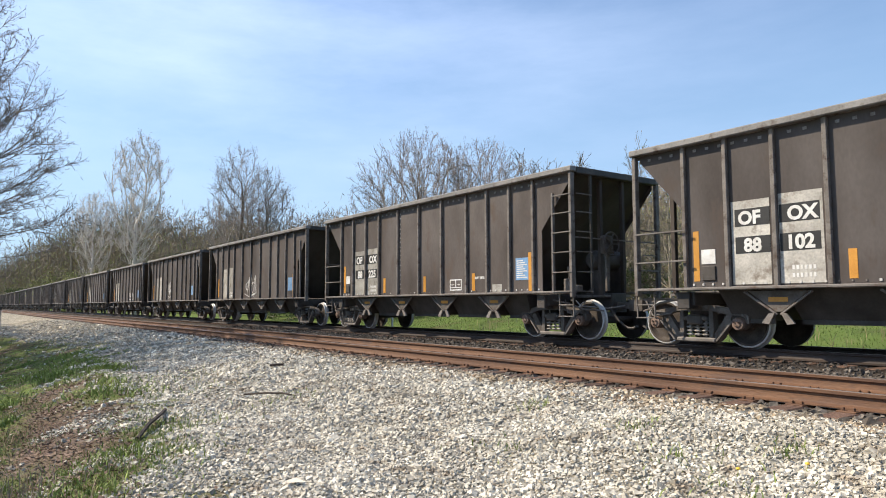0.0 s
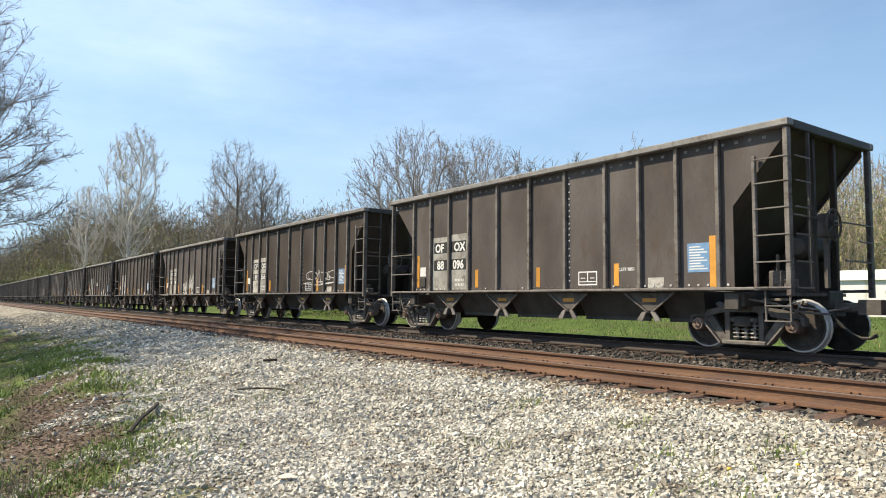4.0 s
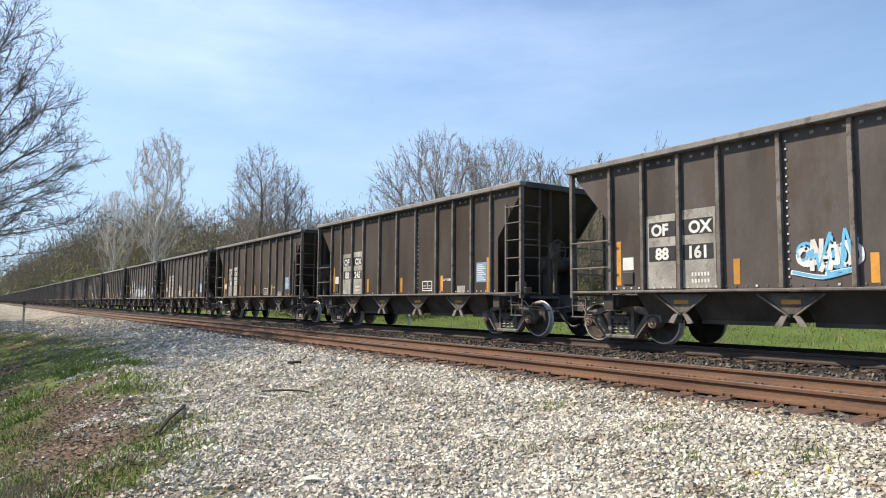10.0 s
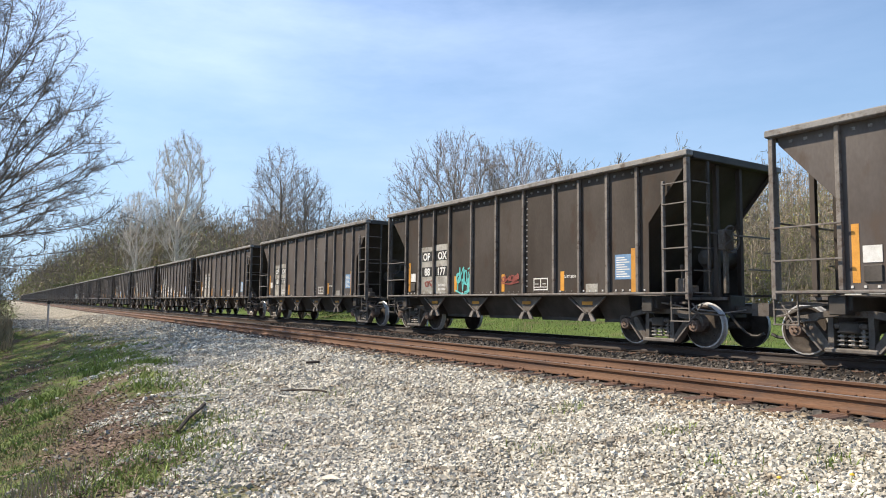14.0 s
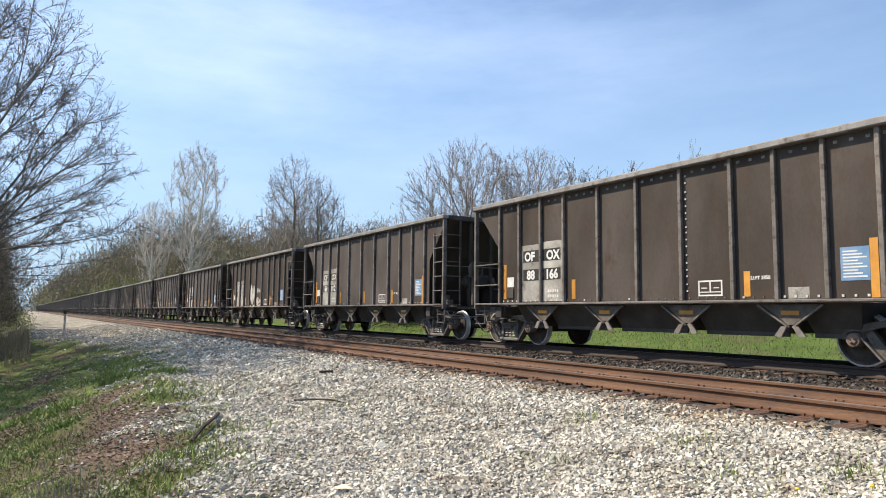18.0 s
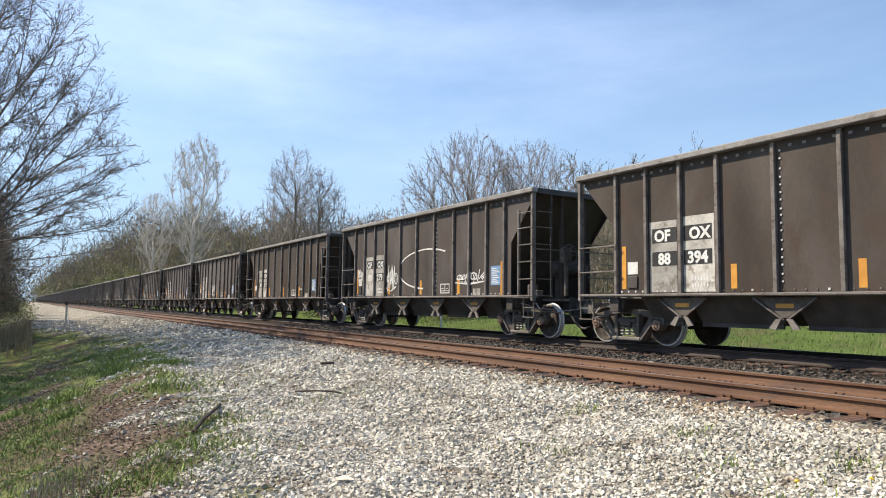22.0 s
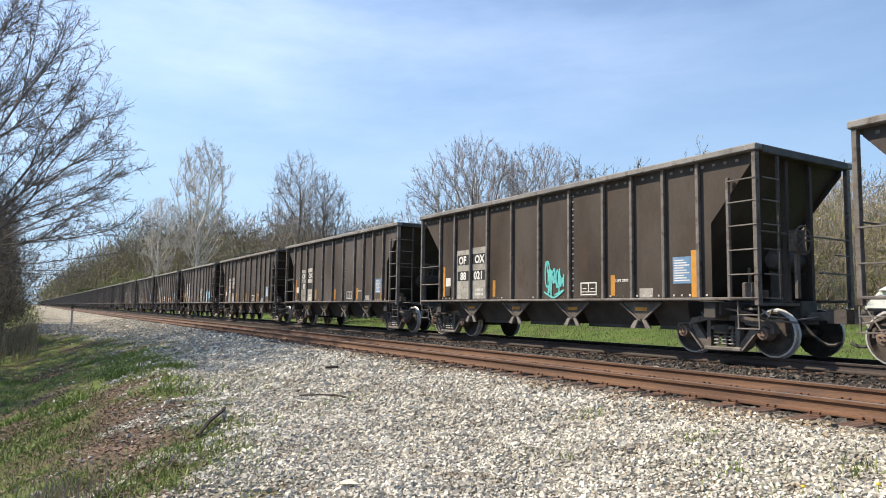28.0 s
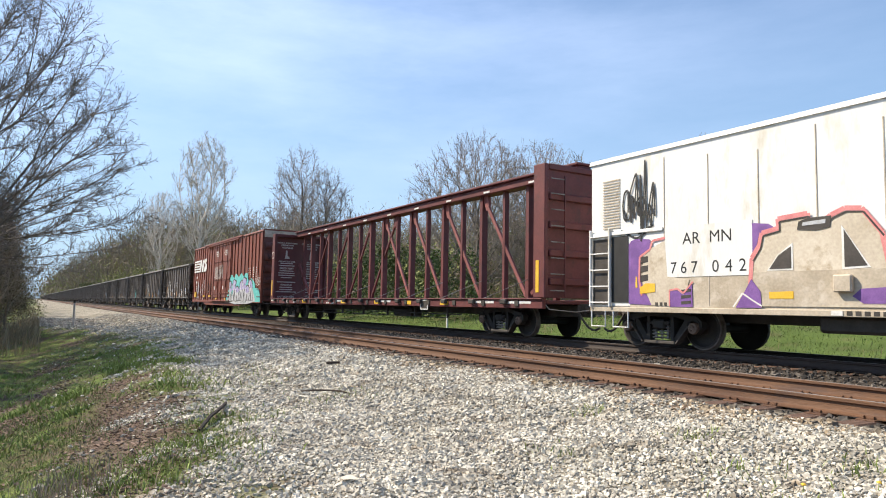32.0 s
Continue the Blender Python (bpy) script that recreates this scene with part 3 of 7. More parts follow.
def hopper_meshes():
    """The meshes that all the hopper cars share: (name, mesh, label)."""
    out = []

    def put(name, b, material, label=""):
        out.append((name, b.mesh(name, material), label))
    put("side_sheet", side_sheet(SHEET_Y, SHEET_Y + 0.02), M_HOPPER, "grimy brown-grey steel side sheet")
    b = side_sheet(1.455, 1.475)
    plan = [(-5.27, 1.46), (5.27, 1.46)]
    for x in POSTS[::-1]:
        plan += [(x + 0.05, 1.478), (x + 0.05, 1.575), (x - 0.05, 1.575), (x - 0.05, 1.478)]
    b.prism(plan, "z", 1.2, 3.95)
    put("far_side", b, M_HOPPER)
    for s in (-1, 1):
        b = Build()
        e = FRONT if s < 0 else REAR
        g = e - s * 0.06
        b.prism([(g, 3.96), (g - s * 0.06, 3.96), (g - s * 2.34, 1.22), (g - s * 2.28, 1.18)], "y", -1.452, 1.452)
        # every car has the darker paint on its end sheets
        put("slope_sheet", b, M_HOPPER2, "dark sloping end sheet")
        b = Build().box(e - 0.09, e + 0.09, -1.44, 1.44, 3.90, 4.055, 0.015)
        put("end_rail", b, M_DARK)
        for y in (-0.45, 0.35):
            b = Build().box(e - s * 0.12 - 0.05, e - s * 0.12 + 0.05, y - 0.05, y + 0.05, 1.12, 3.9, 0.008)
            # shade at the car end is put into the posts as darker paint
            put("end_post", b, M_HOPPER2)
        b = Build()
        b.bar((e + s * 0.06, -1.5, 2.42), (e + s * 0.06, 1.5, 2.42), 0.03, 0.03)
        b.bar((e + s * 0.06, 0.35, 1.72), (e + s * 0.06, 1.5, 1.72), 0.03, 0.03)
        b.bar((e + s * 0.06, 0.9, 2.1), (e + s * 0.06, 1.5, 2.1), 0.025, 0.025)
        put("end_handrail", b, M_POST)
        for y in (-1.5, 1.5):
            b = Build().box(e - 0.045, e + 0.045, *sorted((y * 0.985, y * 1.065)), 1.05, 3.92, 0.01)
            put("corner_post", b, M_STUD)
    for s in (-1, 1):
        b = Build().box(FRONT - 0.09, REAR + 0.09, *sorted((s * 1.44, s * 1.64)), 3.93, 4.06, 0.02)
        put("top_rail", b, M_CHORD, "pale worn steel top rail")
        b = Build().box(FRONT, REAR, *sorted((s * 1.40, s * 1.60)), 1.15, 1.205, 0.012)
        put("side_sill", b, M_POST)
    for x in POSTS:
        b = Build()
        b.box(x - 0.042, x + 0.042, -1.550, SHEET_Y, 1.206, 3.93, 0.010)
        put("side_post", b, M_STUD)
    for x0, x1 in ((-4.55, -3.45), (-3.30, -1.22), (-1.08, 1.08), (1.22, 3.30), (3.45, 4.55)):
        b = Build()
        v = [(x0, -1.32, 1.15), (x1, -1.32, 1.15), (x1, 1.32, 1.15), (x0, 1.32, 1.15)]
        i = 0.16
        v += [(x0 + i, -1.05, 0.60), (x1 - i, -1.05, 0.60), (x1 - i, 1.05, 0.60), (x0 + i, 1.05, 0.60)]
        b.add(v, [(0, 1, 5, 4), (1, 2, 6, 5), (2, 3, 7, 6), (3, 0, 4, 7), (4, 5, 6, 7), (3, 2, 1, 0)])
        b.box(x0 + i, x1 - i, -1.07, -1.03, 0.54, 0.62)
        put("hopper_bay", b, M_DARK, "black discharge hopper bay")
    for x in (-3.37, -1.15, 1.15, 3.37):
        b = Build()
        for s in (-1, 1):
            b.bar((x + s * 0.60, -1.43, 1.11), (x + s * 0.03, -1.39, 0.71), 0.05, 0.035)
        b.m = [0] * len(b.f)
        b.prism([(x - 0.54, 1.12), (x + 0.54, 1.12), (x + 0.05, 0.76), (x - 0.05, 0.76)], "y", -1.40, -1.385, 1)
        put("bay_strut", b, [M_POST, M_TRUCK], "v-shaped strut between hopper bays")
        b = Build().box(x - 0.17, x + 0.17, -1.412, -1.402, 0.93, 1.01)
        put("strut_reflector", b, M_ORANGE, "orange reflector strip")
        for s in (-1, 1):
            b = Build()
            b.prism([(x + s * 0.05, 0.74), (x + s * 0.16, 0.73), (x + s * 0.29, 0.56), (x + s * 0.16, 0.54)], "y", -1.44, -1.40)
            put("gate_flap", b, M_FLAP, "pale worn discharge gate flap")
    b = Build().box(-6.25, 6.35, -0.26, 0.26, 0.84, 1.16, 0.02)
    for s in (-1, 1):
        b.box(s * 5.2 - 0.2, s * 5.2 + 0.2, -1.40, 1.40, 0.86, 1.12, 0.02)
        b.box(s * 5.2 - 0.14, s * 5.2 + 0.14, -1.48, -1.20, 0.80, 1.12, 0.015)
    put("centre_sill", b, M_DARK)
    for s in (-1, 1):
        b = Build().box(*sorted((s * 5.3, FRONT if s < 0 else REAR)), -0.45, 0.45, 1.06, 1.12)
        put("end_platform", b, M_POST)
    # bolts along the bottom of the sheet and up one seam
    b = Build()
    for i in range(52):
        x = -5.15 + i * 0.202
        if min(abs(x - p) for p in POSTS) > 0.08:
            pale = x < -2.5 or x > 3.3 or i % 7 == 3
            h = 0.020 if pale else 0.013
            b.box(x - h, x + h, SHEET_Y - 0.014, SHEET_Y, 1.258 - h, 1.258 + h, 0, 0 if pale else 1)
    put("bolt_strip", b, [M_BOLT, M_LEG], "rows of pale and rusty bolt heads")
    b = Build()
    for i in range(46):
        x = -5.9 + i * 0.262
        if min(abs(x - p) for p in POSTS) > 0.09:
            b.box(x - 0.032, x + 0.032, SHEET_Y - 0.012, SHEET_Y, 3.80, 3.85)
    put("rivet_strip", b, M_CHORD)
    return out


SOOTY = (0, 1, 3, 8, 11, 12, 18, 22, 24, 25, 28, 30, 31, 38)
EARLY_SEAM = (-2, 1, 5, 7, 10, 13, 14, 15, 16, 19, 23, 28, 30, 33, 36, 40)
BARE_BLOCK = (27, 29, 33, 35, 40)   # cars whose left number has lost its black block
RUNGS = (1.19, 1.63, 2.09, 2.55, 3.0, 3.42)


def hopper(number, index, full=True):
    """One open coal hopper car, its origin at rail level in its middle."""
    car = thing("hopper_car", "", "railcar", "hopper cars of the train")
    for name, me, label in once("hopper", hopper_meshes):
        if index < -9 and name in ("corner_post", "end_rail", "slope_sheet", "bay_strut"):
            continue
        if not full and name in ("gate_flap", "end_handrail", "bolt_strip", "rivet_strip", "strut_reflector", "end_post", "end_platform"):
            continue
        if name == "side_sheet" and index in SOOTY:
            me = once("sooty_sheet", lambda: side_sheet(SHEET_Y, SHEET_Y + 0.02).mesh("side_sheet", M_HOPPER2))
            label = "sooty dark brown steel side sheet"
        o = part(name, me, None, car, label)
        if name in ("bolt_strip", "rivet_strip", "bolt_seam"):
            tagged(o, "", "", "", "stuff")

    def seam():
        b = Build()
        r = random.Random(4)
        for i in range(17):
            z = 1.40 + i * 0.145 + r.uniform(-0.03, 0.03)
            b.box(1.262 - 0.016, 1.262 + 0.016, SHEET_Y - 0.016, SHEET_Y, z, z + 0.032)
        return b.mesh("bolt_seam", M_BOLT)
    if full:
        o = part("bolt_seam", once("seam", seam), None, car, "vertical row of pale bolt heads", pose(-2.38 if index in EARLY_SEAM else 0.0, 0, 0))
        tagged(o, "", "", "", "stuff")

    def ladder():
        return Build().box(5.70, 5.77, -1.60, -1.53, 1.14, 3.5, 0.01).mesh("ladder", M_POST)

    def end_ladder():
        return Build().box(6.36, 6.42, -1.02, -0.96, 1.14, 3.88, 0.01).mesh("ladder", M_DARK)

    def rung():
        b = Build().bar((5.73, -1.60, 0), (6.36, -1.60, 0), 0.026, 0.026)
        return b.mesh("rung", M_POST)

    def end_rung():
        b = Build().bar((6.42, -1.5, 0), (6.42, -0.98, 0), 0.026, 0.026)
        return b.mesh("rung", M_POST)

    def grab():
        b = Build().bar((FRONT, -1.60, 0), (-5.02, -1.60, 0), 0.03, 0.03)
        return b.mesh("grab_rail", M_POST)
    la = part("ladder", once("ladder", ladder), None, car, "steel side ladder")
    if full:
        lb = part("ladder", once("end_ladder", end_ladder), None, car, "steel end ladder")
    for z in RUNGS:
        if full:
            part("rung", once("rung", rung), None, la, "", pose(0, 0, z))
            part("rung", once("end_rung", end_rung), None, lb, "", pose(0, 0, z))
    for z in (1.72, 2.30) if full else ():
        part("grab_rail", once("grab", grab), None, car, "", pose(0, 0, z))
    if full:
        def brake():
            b = Build()
            prof = [(0.27 + 0.022 * math.cos(a), 0.022 * math.sin(a)) for a in (0, 1.57, 3.14, 4.71, 6.283)]
            b.lathe(prof, 20, (0, 0, 0), "x")
            for i in range(5):
                a = i * 1.2566
                b.tube((0, 0, 0), (0, 0.27 * math.cos(a), 0.27 * math.sin(a)), 0.016, 0.016, 5)
            b.box(-0.22, -0.04, -0.14, 0.14, -0.22, 0.2, 0.02)
            b.box(-0.16, -0.1, -0.05, 0.05, -1.1, -0.2)
            return b.mesh("hand_brake", M_TRUCK)
        part("hand_brake", once("brake", brake), None, car, "hand brake wheel with its gear box", pose(6.56, -0.50, 2.30))

        def tank():
            b = Build()
            b.lathe([(0.001, -0.60), (0.15, -0.57), (0.23, -0.45), (0.24, 0.40), (0.17, 0.56), (0.06, 0.66), (0.001, 0.66)], 14, (0, 0, 0), "y")
            for q in (-0.34, 0.30):
                b.box(-0.20, 0.20, q, q + 0.07, -0.86, -0.12, 0.01)
            return b.mesh("air_reservoir", M_DARK)
        part("air_reservoir", once("tank", tank), None, car, "dark cylindrical air reservoir on brackets", pose(5.92, 0.05, 1.96))

        def valve():
            b = Build().box(-0.12, 0.12, -0.1, 0.1, 0, 0.35, 0.02)
            b.tube((0.0, 0, 0.3), (0.05, -0.1, 0.62), 0.03, 0.03)
            b.box(0.15, 0.32, -0.12, 0.1, 0.05, 0.2, 0.02)
            return b.mesh("brake_valve", M_TRUCK)
        part("brake_valve", once("valve", valve), None, car, "", pose(5.95, -1.25, 1.14))
        for s in (-1, 1):
            part("brake_rigging", once("rigging%d" % s, lambda: rigging(s)), None, car, "brake pipes and sill step at the car end")
    sets = []
    for x in (-5.2, 5.2):
        sets += truck(car, x, full)
    for s in (-1, 1) if index > -10 else ():
        coupler(car, s, -FRONT + 0.06 if s < 0 else REAR, full)
    markings(car, number, index, full)
    return car, sets


DIGITS = {-2: "225", -1: "102", 0: "264", 1: "250", 2: "128", 3: "356", 4: "096", 7: "234", 8: "074", 9: "213", 10: "169", 11: "325", 12: "245", 13: "161", 14: "372", 15: "313", 16: "387", 17: "116", 18: "177", 19: "065", 22: "231", 23: "012", 24: "166", 25: "189", 26: "187", 27: "151", 28: "219", 29: "279", 30: "394", 31: "297", 32: "342", 33: "135", 34: "197", 35: "063", 38: "021", 39: "186", 40: "170"}


def markings(car, number, index, full):
    """Stencilled panels, reflectors and placards on the side sheet."""
    y = SHEET_Y
    at = pose(-0.08, 0, 0)
    pan = once("panel_a", lambda: plate(-4.06, -3.34, 1.24, 2.74, y, 0.004).mesh("stencil_panel", M_PANEL))
    part("stencil_panel", pan, None, car, "dirty pale paint panel", at)
    pan = once("panel_b", lambda: plate(-3.18, -2.44, 1.24, 2.78, y, 0.004).mesh("stencil_panel", M_PANEL))
    part("stencil_panel", pan, None, car, "dirty pale paint panel", at)
    spots = (("a1", -3.99, -3.34, 2.28, 2.59, "OF"), ("b1", -3.17, -2.49, 2.28, 2.59, "OX"), ("a2", -3.99, -3.34, 1.79, 2.09, "88"), ("b2", -3.17, -2.49, 1.79, 2.09, number))
    for key, x0, x1, z0, z1, words in spots if full else ():
        if key == "a2" and index in BARE_BLOCK:
            part("lettering", once("txt" + words, lambda: text_mesh(words, 0.325, M_WHITE, 0.013, "CENTER")), None, car, "white block lettering", at @ pose((x0 + x1) / 2, y - 0.0075, z0 + 0.036))
            continue
        pl = part("stencil_block", once("blk" + key, lambda: plate(x0, x1, z0, z1, y - 0.0042, 0.003).mesh("stencil_block", M_BLACK)), None, car, "black stencil block", at)
        if words and full:
            me = once("txt" + words, lambda: text_mesh(words, 0.325, M_WHITE, 0.013, "CENTER"))
            part("lettering", me, None, pl, "white block lettering", pose((x0 + x1) / 2 + (0.05 if key == "b1" else -0.05 if key == "a1" else 0), y - 0.0105, z0 + 0.036))
    def small_lines():
        b = Build()
        for z in (1.34, 1.47):
            for i in range(6):
                b.box(-2.98 + i * 0.07, -2.94 + i * 0.07, y - 0.0075, y - 0.0045, z, z + 0.07)
        return b.mesh("weight_stencil", M_WHITE)
    tagged(part("weight_stencil", once("small", small_lines), None, car, "small white weight stencils", at), "", "", "", "stuff")
    for i, (x, z0, z1, w) in enumerate(((-4.80, 1.32, 2.27, 0.12), (-2.02, 1.29, 1.76, 0.13), (0.32, 1.27, 1.74, 0.13), (2.68, 1.27, 1.74, 0.13), (4.93, 1.22, 2.17, 0.13))):
        if (index % 7 == 3 and i == 2) or (not full and i in (1, 2, 3)):
            continue
        part("reflector", once("ref%d" % i, lambda: plate(x - w / 2, x + w / 2, z0, z1, y, 0.005).mesh("reflector", M_ORANGE)), None, car, "orange reflector strip", at)
    def blue():
        return plate(4.40, 4.86, 1.50, 2.05, y, 0.006).mesh("placard", M_BLUE)

    def blue_print():
        b = Build()
        for i in range(9):
            b.box(4.44, 4.82 - 0.07 * (i % 3), y - 0.009, y - 0.0065, 1.55 + i * 0.052, 1.575 + i * 0.052)
        return b.mesh("print_block", M_WHITE)
    pl = part("placard", once("blue", blue), None, car, "blue placard with rows of white print", at)
    if not full:
        return
    tagged(part("print_block", once("blue_print", blue_print), None, pl, "rows of white print"), "", "", "", "stuff")
    part("tag_plate", once("wsq", lambda: plate(-4.69, -4.40, 1.64, 1.91, y, 0.01).mesh("tag_plate", M_WHITE)), None, car, "white tag plate", at)
    part("route_board", once("rbd", lambda: Build().box(-4.68, -4.40, y - 0.03, y, 1.33, 1.60, 0.01).mesh("route_board", M_DARK)), None, car, "grey routing board", at)

    def frame_box():
        b = Build()
        x0, x1, z0, z1, t = 1.60, 2.15, 1.29, 1.60, 0.03
        for q in ((x0, x1, z0, z0 + t), (x0, x1, z1 - t, z1), (x0, x0 + t, z0 + t, z1 - t), (x1 - t, x1, z0 + t, z1 - t), (x0 + 0.26, x0 + 0.29, z0 + 0.09, z1 - t), (x0 + t, x1 - t, z0 + 0.07, z0 + 0.09), (x0 + 0.07, x0 + 0.2, z0 + 0.15, z0 + 0.17), (x1 - 0.2, x1 - 0.08, z0 + 0.15, z0 + 0.17)):
            b.box(q[0], q[1], y - 0.004, y, q[2], q[3])
        return b.mesh("data_box", M_WHITE)
    part("data_box", once("fbox", frame_box), None, car, "white framed inspection stencil", at)
    if full:
        part("lettering", once("cuft", lambda: text_mesh("CU.FT 3850", 0.09, M_WHITE, 0.003)), None, car, "small white stencil", pose(2.62, y - 0.004, 1.58))
        part("dust_patch", once("dust", lambda: plate(3.48, 3.86, 1.22, 1.42, y, 0.003).mesh("dust_patch", M_PANEL)), None, car, "pale dust patch", at)


# spray-painted tags: car, place along it, height, width, tall, colour, strokes, line width
M_TEAL = mat("teal_spray", (0.10, 0.46, 0.44), (0.16, 0.58, 0.55), 0.6, 5, 50, 0, 0.02)
M_LILAC = mat("lilac_spray", (0.33, 0.30, 0.52), (0.42, 0.38, 0.62), 0.6, 5, 50, 0, 0.02)
M_PURPLE = mat("purple_spray", (0.16, 0.07, 0.26), (0.24, 0.11, 0.36), 0.6, 5, 50, 0, 0.02)
M_GREYSP = mat("grey_spray", (0.42, 0.43, 0.45), (0.55, 0.56, 0.58), 0.6, 5, 50, 0, 0.02)
M_SKYSP = mat("light_blue_spray", (0.10, 0.40, 0.66), (0.18, 0.50, 0.76), 0.6, 5, 50, 0, 0.02)
M_PINK = mat("coral_spray", (0.62, 0.20, 0.20), (0.72, 0.28, 0.27), 0.6, 5, 50, 0, 0.02)
M_REDSP = mat("faded_red_spray", (0.22, 0.05, 0.04), (0.30, 0.08, 0.06), 0.6, 5, 50, 0, 0.02)
TAGS = [(-1, 0.35, 1.3, 0.4, 1.0, M_WHITE, 2, 0.03), (0, -1.05, 2.12, 0.9, 0.32, M_WHITE, 5, 0.03), (0, 2.55, 1.4, 0.6, 0.65, M_WHITE, 4, 0.04), (2, -1.1, 1.3, 1.05, 0.65, M_WHITE, 5, 0.05), (2, 0.05, 1.28, 1.0, 1.15, M_WHITE, 7, 0.045), (3, 1.5, 1.55, 2.6, 0.5, M_WHITE, 4, 0.03), (5, -1.0, 1.3, 0.9, 0.7, M_WHITE, 4, 0.045), (7, -1.05, 1.42, 0.8, 0.62, M_WHITE, 5, 0.05), (6, 3.3, 1.35, 0.6, 0.6, M_WHITE, 4, 0.04), (10, -1.05, 1.40, 0.85, 0.62, M_WHITE, 5, 0.05), (13, -1.02, 1.45, 0.95, 0.6, M_WHITE, 4, 0.09), (13, -1.0, 1.45, 0.95, 0.65, M_SKYSP, 5, 0.055), (14, 0.15, 1.35, 0.65, 0.4, M_WHITE, 4, 0.03), (15, -2.1, 1.52, 0.7, 0.6, M_WHITE, 5, 0.045), (15, -0.95, 1.48, 0.75, 0.65, M_WHITE, 5, 0.05), (15, 0.5, 1.4, 0.6, 0.6, M_WHITE, 5, 0.04), (16, -1.8, 1.75, 0.5, 0.2, M_GREYSP, 3, 0.02), (18, -2.05, 1.3, 0.8, 0.75, M_TEAL, 6, 0.05), (18, 0.2, 1.5, 0.7, 0.25, M_REDSP, 6, 0.04), (18, -3.9, 1.4, 0.5, 0.3, M_REDSP, 3, 0.03), (22, -1.15, 1.25, 1.05, 1.1, M_WHITE, 8, 0.06), (22, 0.15, 1.3, 0.85, 0.45, M_WHITE, 6, 0.05), (27, -1.05, 1.5, 0.95, 0.65, M_WHITE, 6, 0.05), (29, -2.3, 1.5, 0.75, 0.8, M_WHITE, 7, 0.04), (29, -4.9, 1.9, 0.5, 0.4, M_WHITE, 5, 0.03), (29, 2.5, 1.6, 1.5, 0.35, M_WHITE, 6, 0.04), (33, -2.3, 1.3, 0.95, 0.55, M_WHITE, 7, 0.055), (34, -1.1, 1.45, 0.85, 0.55, M_WHITE, 5, 0.05), (35, 1.35, 1.75, 0.95, 0.55, M_WHITE, 6, 0.04), (35, 1.6, 1.3, 0.3, 0.5, M_WHITE, 2, 0.03), (35, 3.5, 1.25, 0.7, 0.9, M_WHITE, 2, 0.16), (35, 3.5, 1.25, 0.75, 0.95, M_SKYSP, 3, 0.06), (38, 0.2, 1.35, 0.7, 0.9, M_TEAL, 5, 0.05), (40, -2.2, 1.78, 0.8, 0.22, M_WHITE, 4, 0.03), (40, 2.5, 1.45, 0.8, 0.55, M_WHITE, 6, 0.045), (40, -1.0, 1.42, 0.5, 0.2, M_WHITE, 3, 0.035), (-5, 1.4, 1.4, 1.6, 0.5, M_WHITE, 6, 0.04), (-4, -0.9, 1.5, 0.9, 0.9, M_WHITE, 5, 0.035), (-3, -0.8, 1.4, 1.4, 0.9, M_WHITE, 5, 0.035)]

MOVERS = []
SPINNERS = []


def car_label(n, number):
    if number:
        s = "grimy brown-grey steel coal hopper car with stencilled road number"
    else:
        s = "weathered brown-grey steel coal hopper car on the far track"
    if any(t[0] == n for t in TAGS):
        s += " and graffiti"
    return s


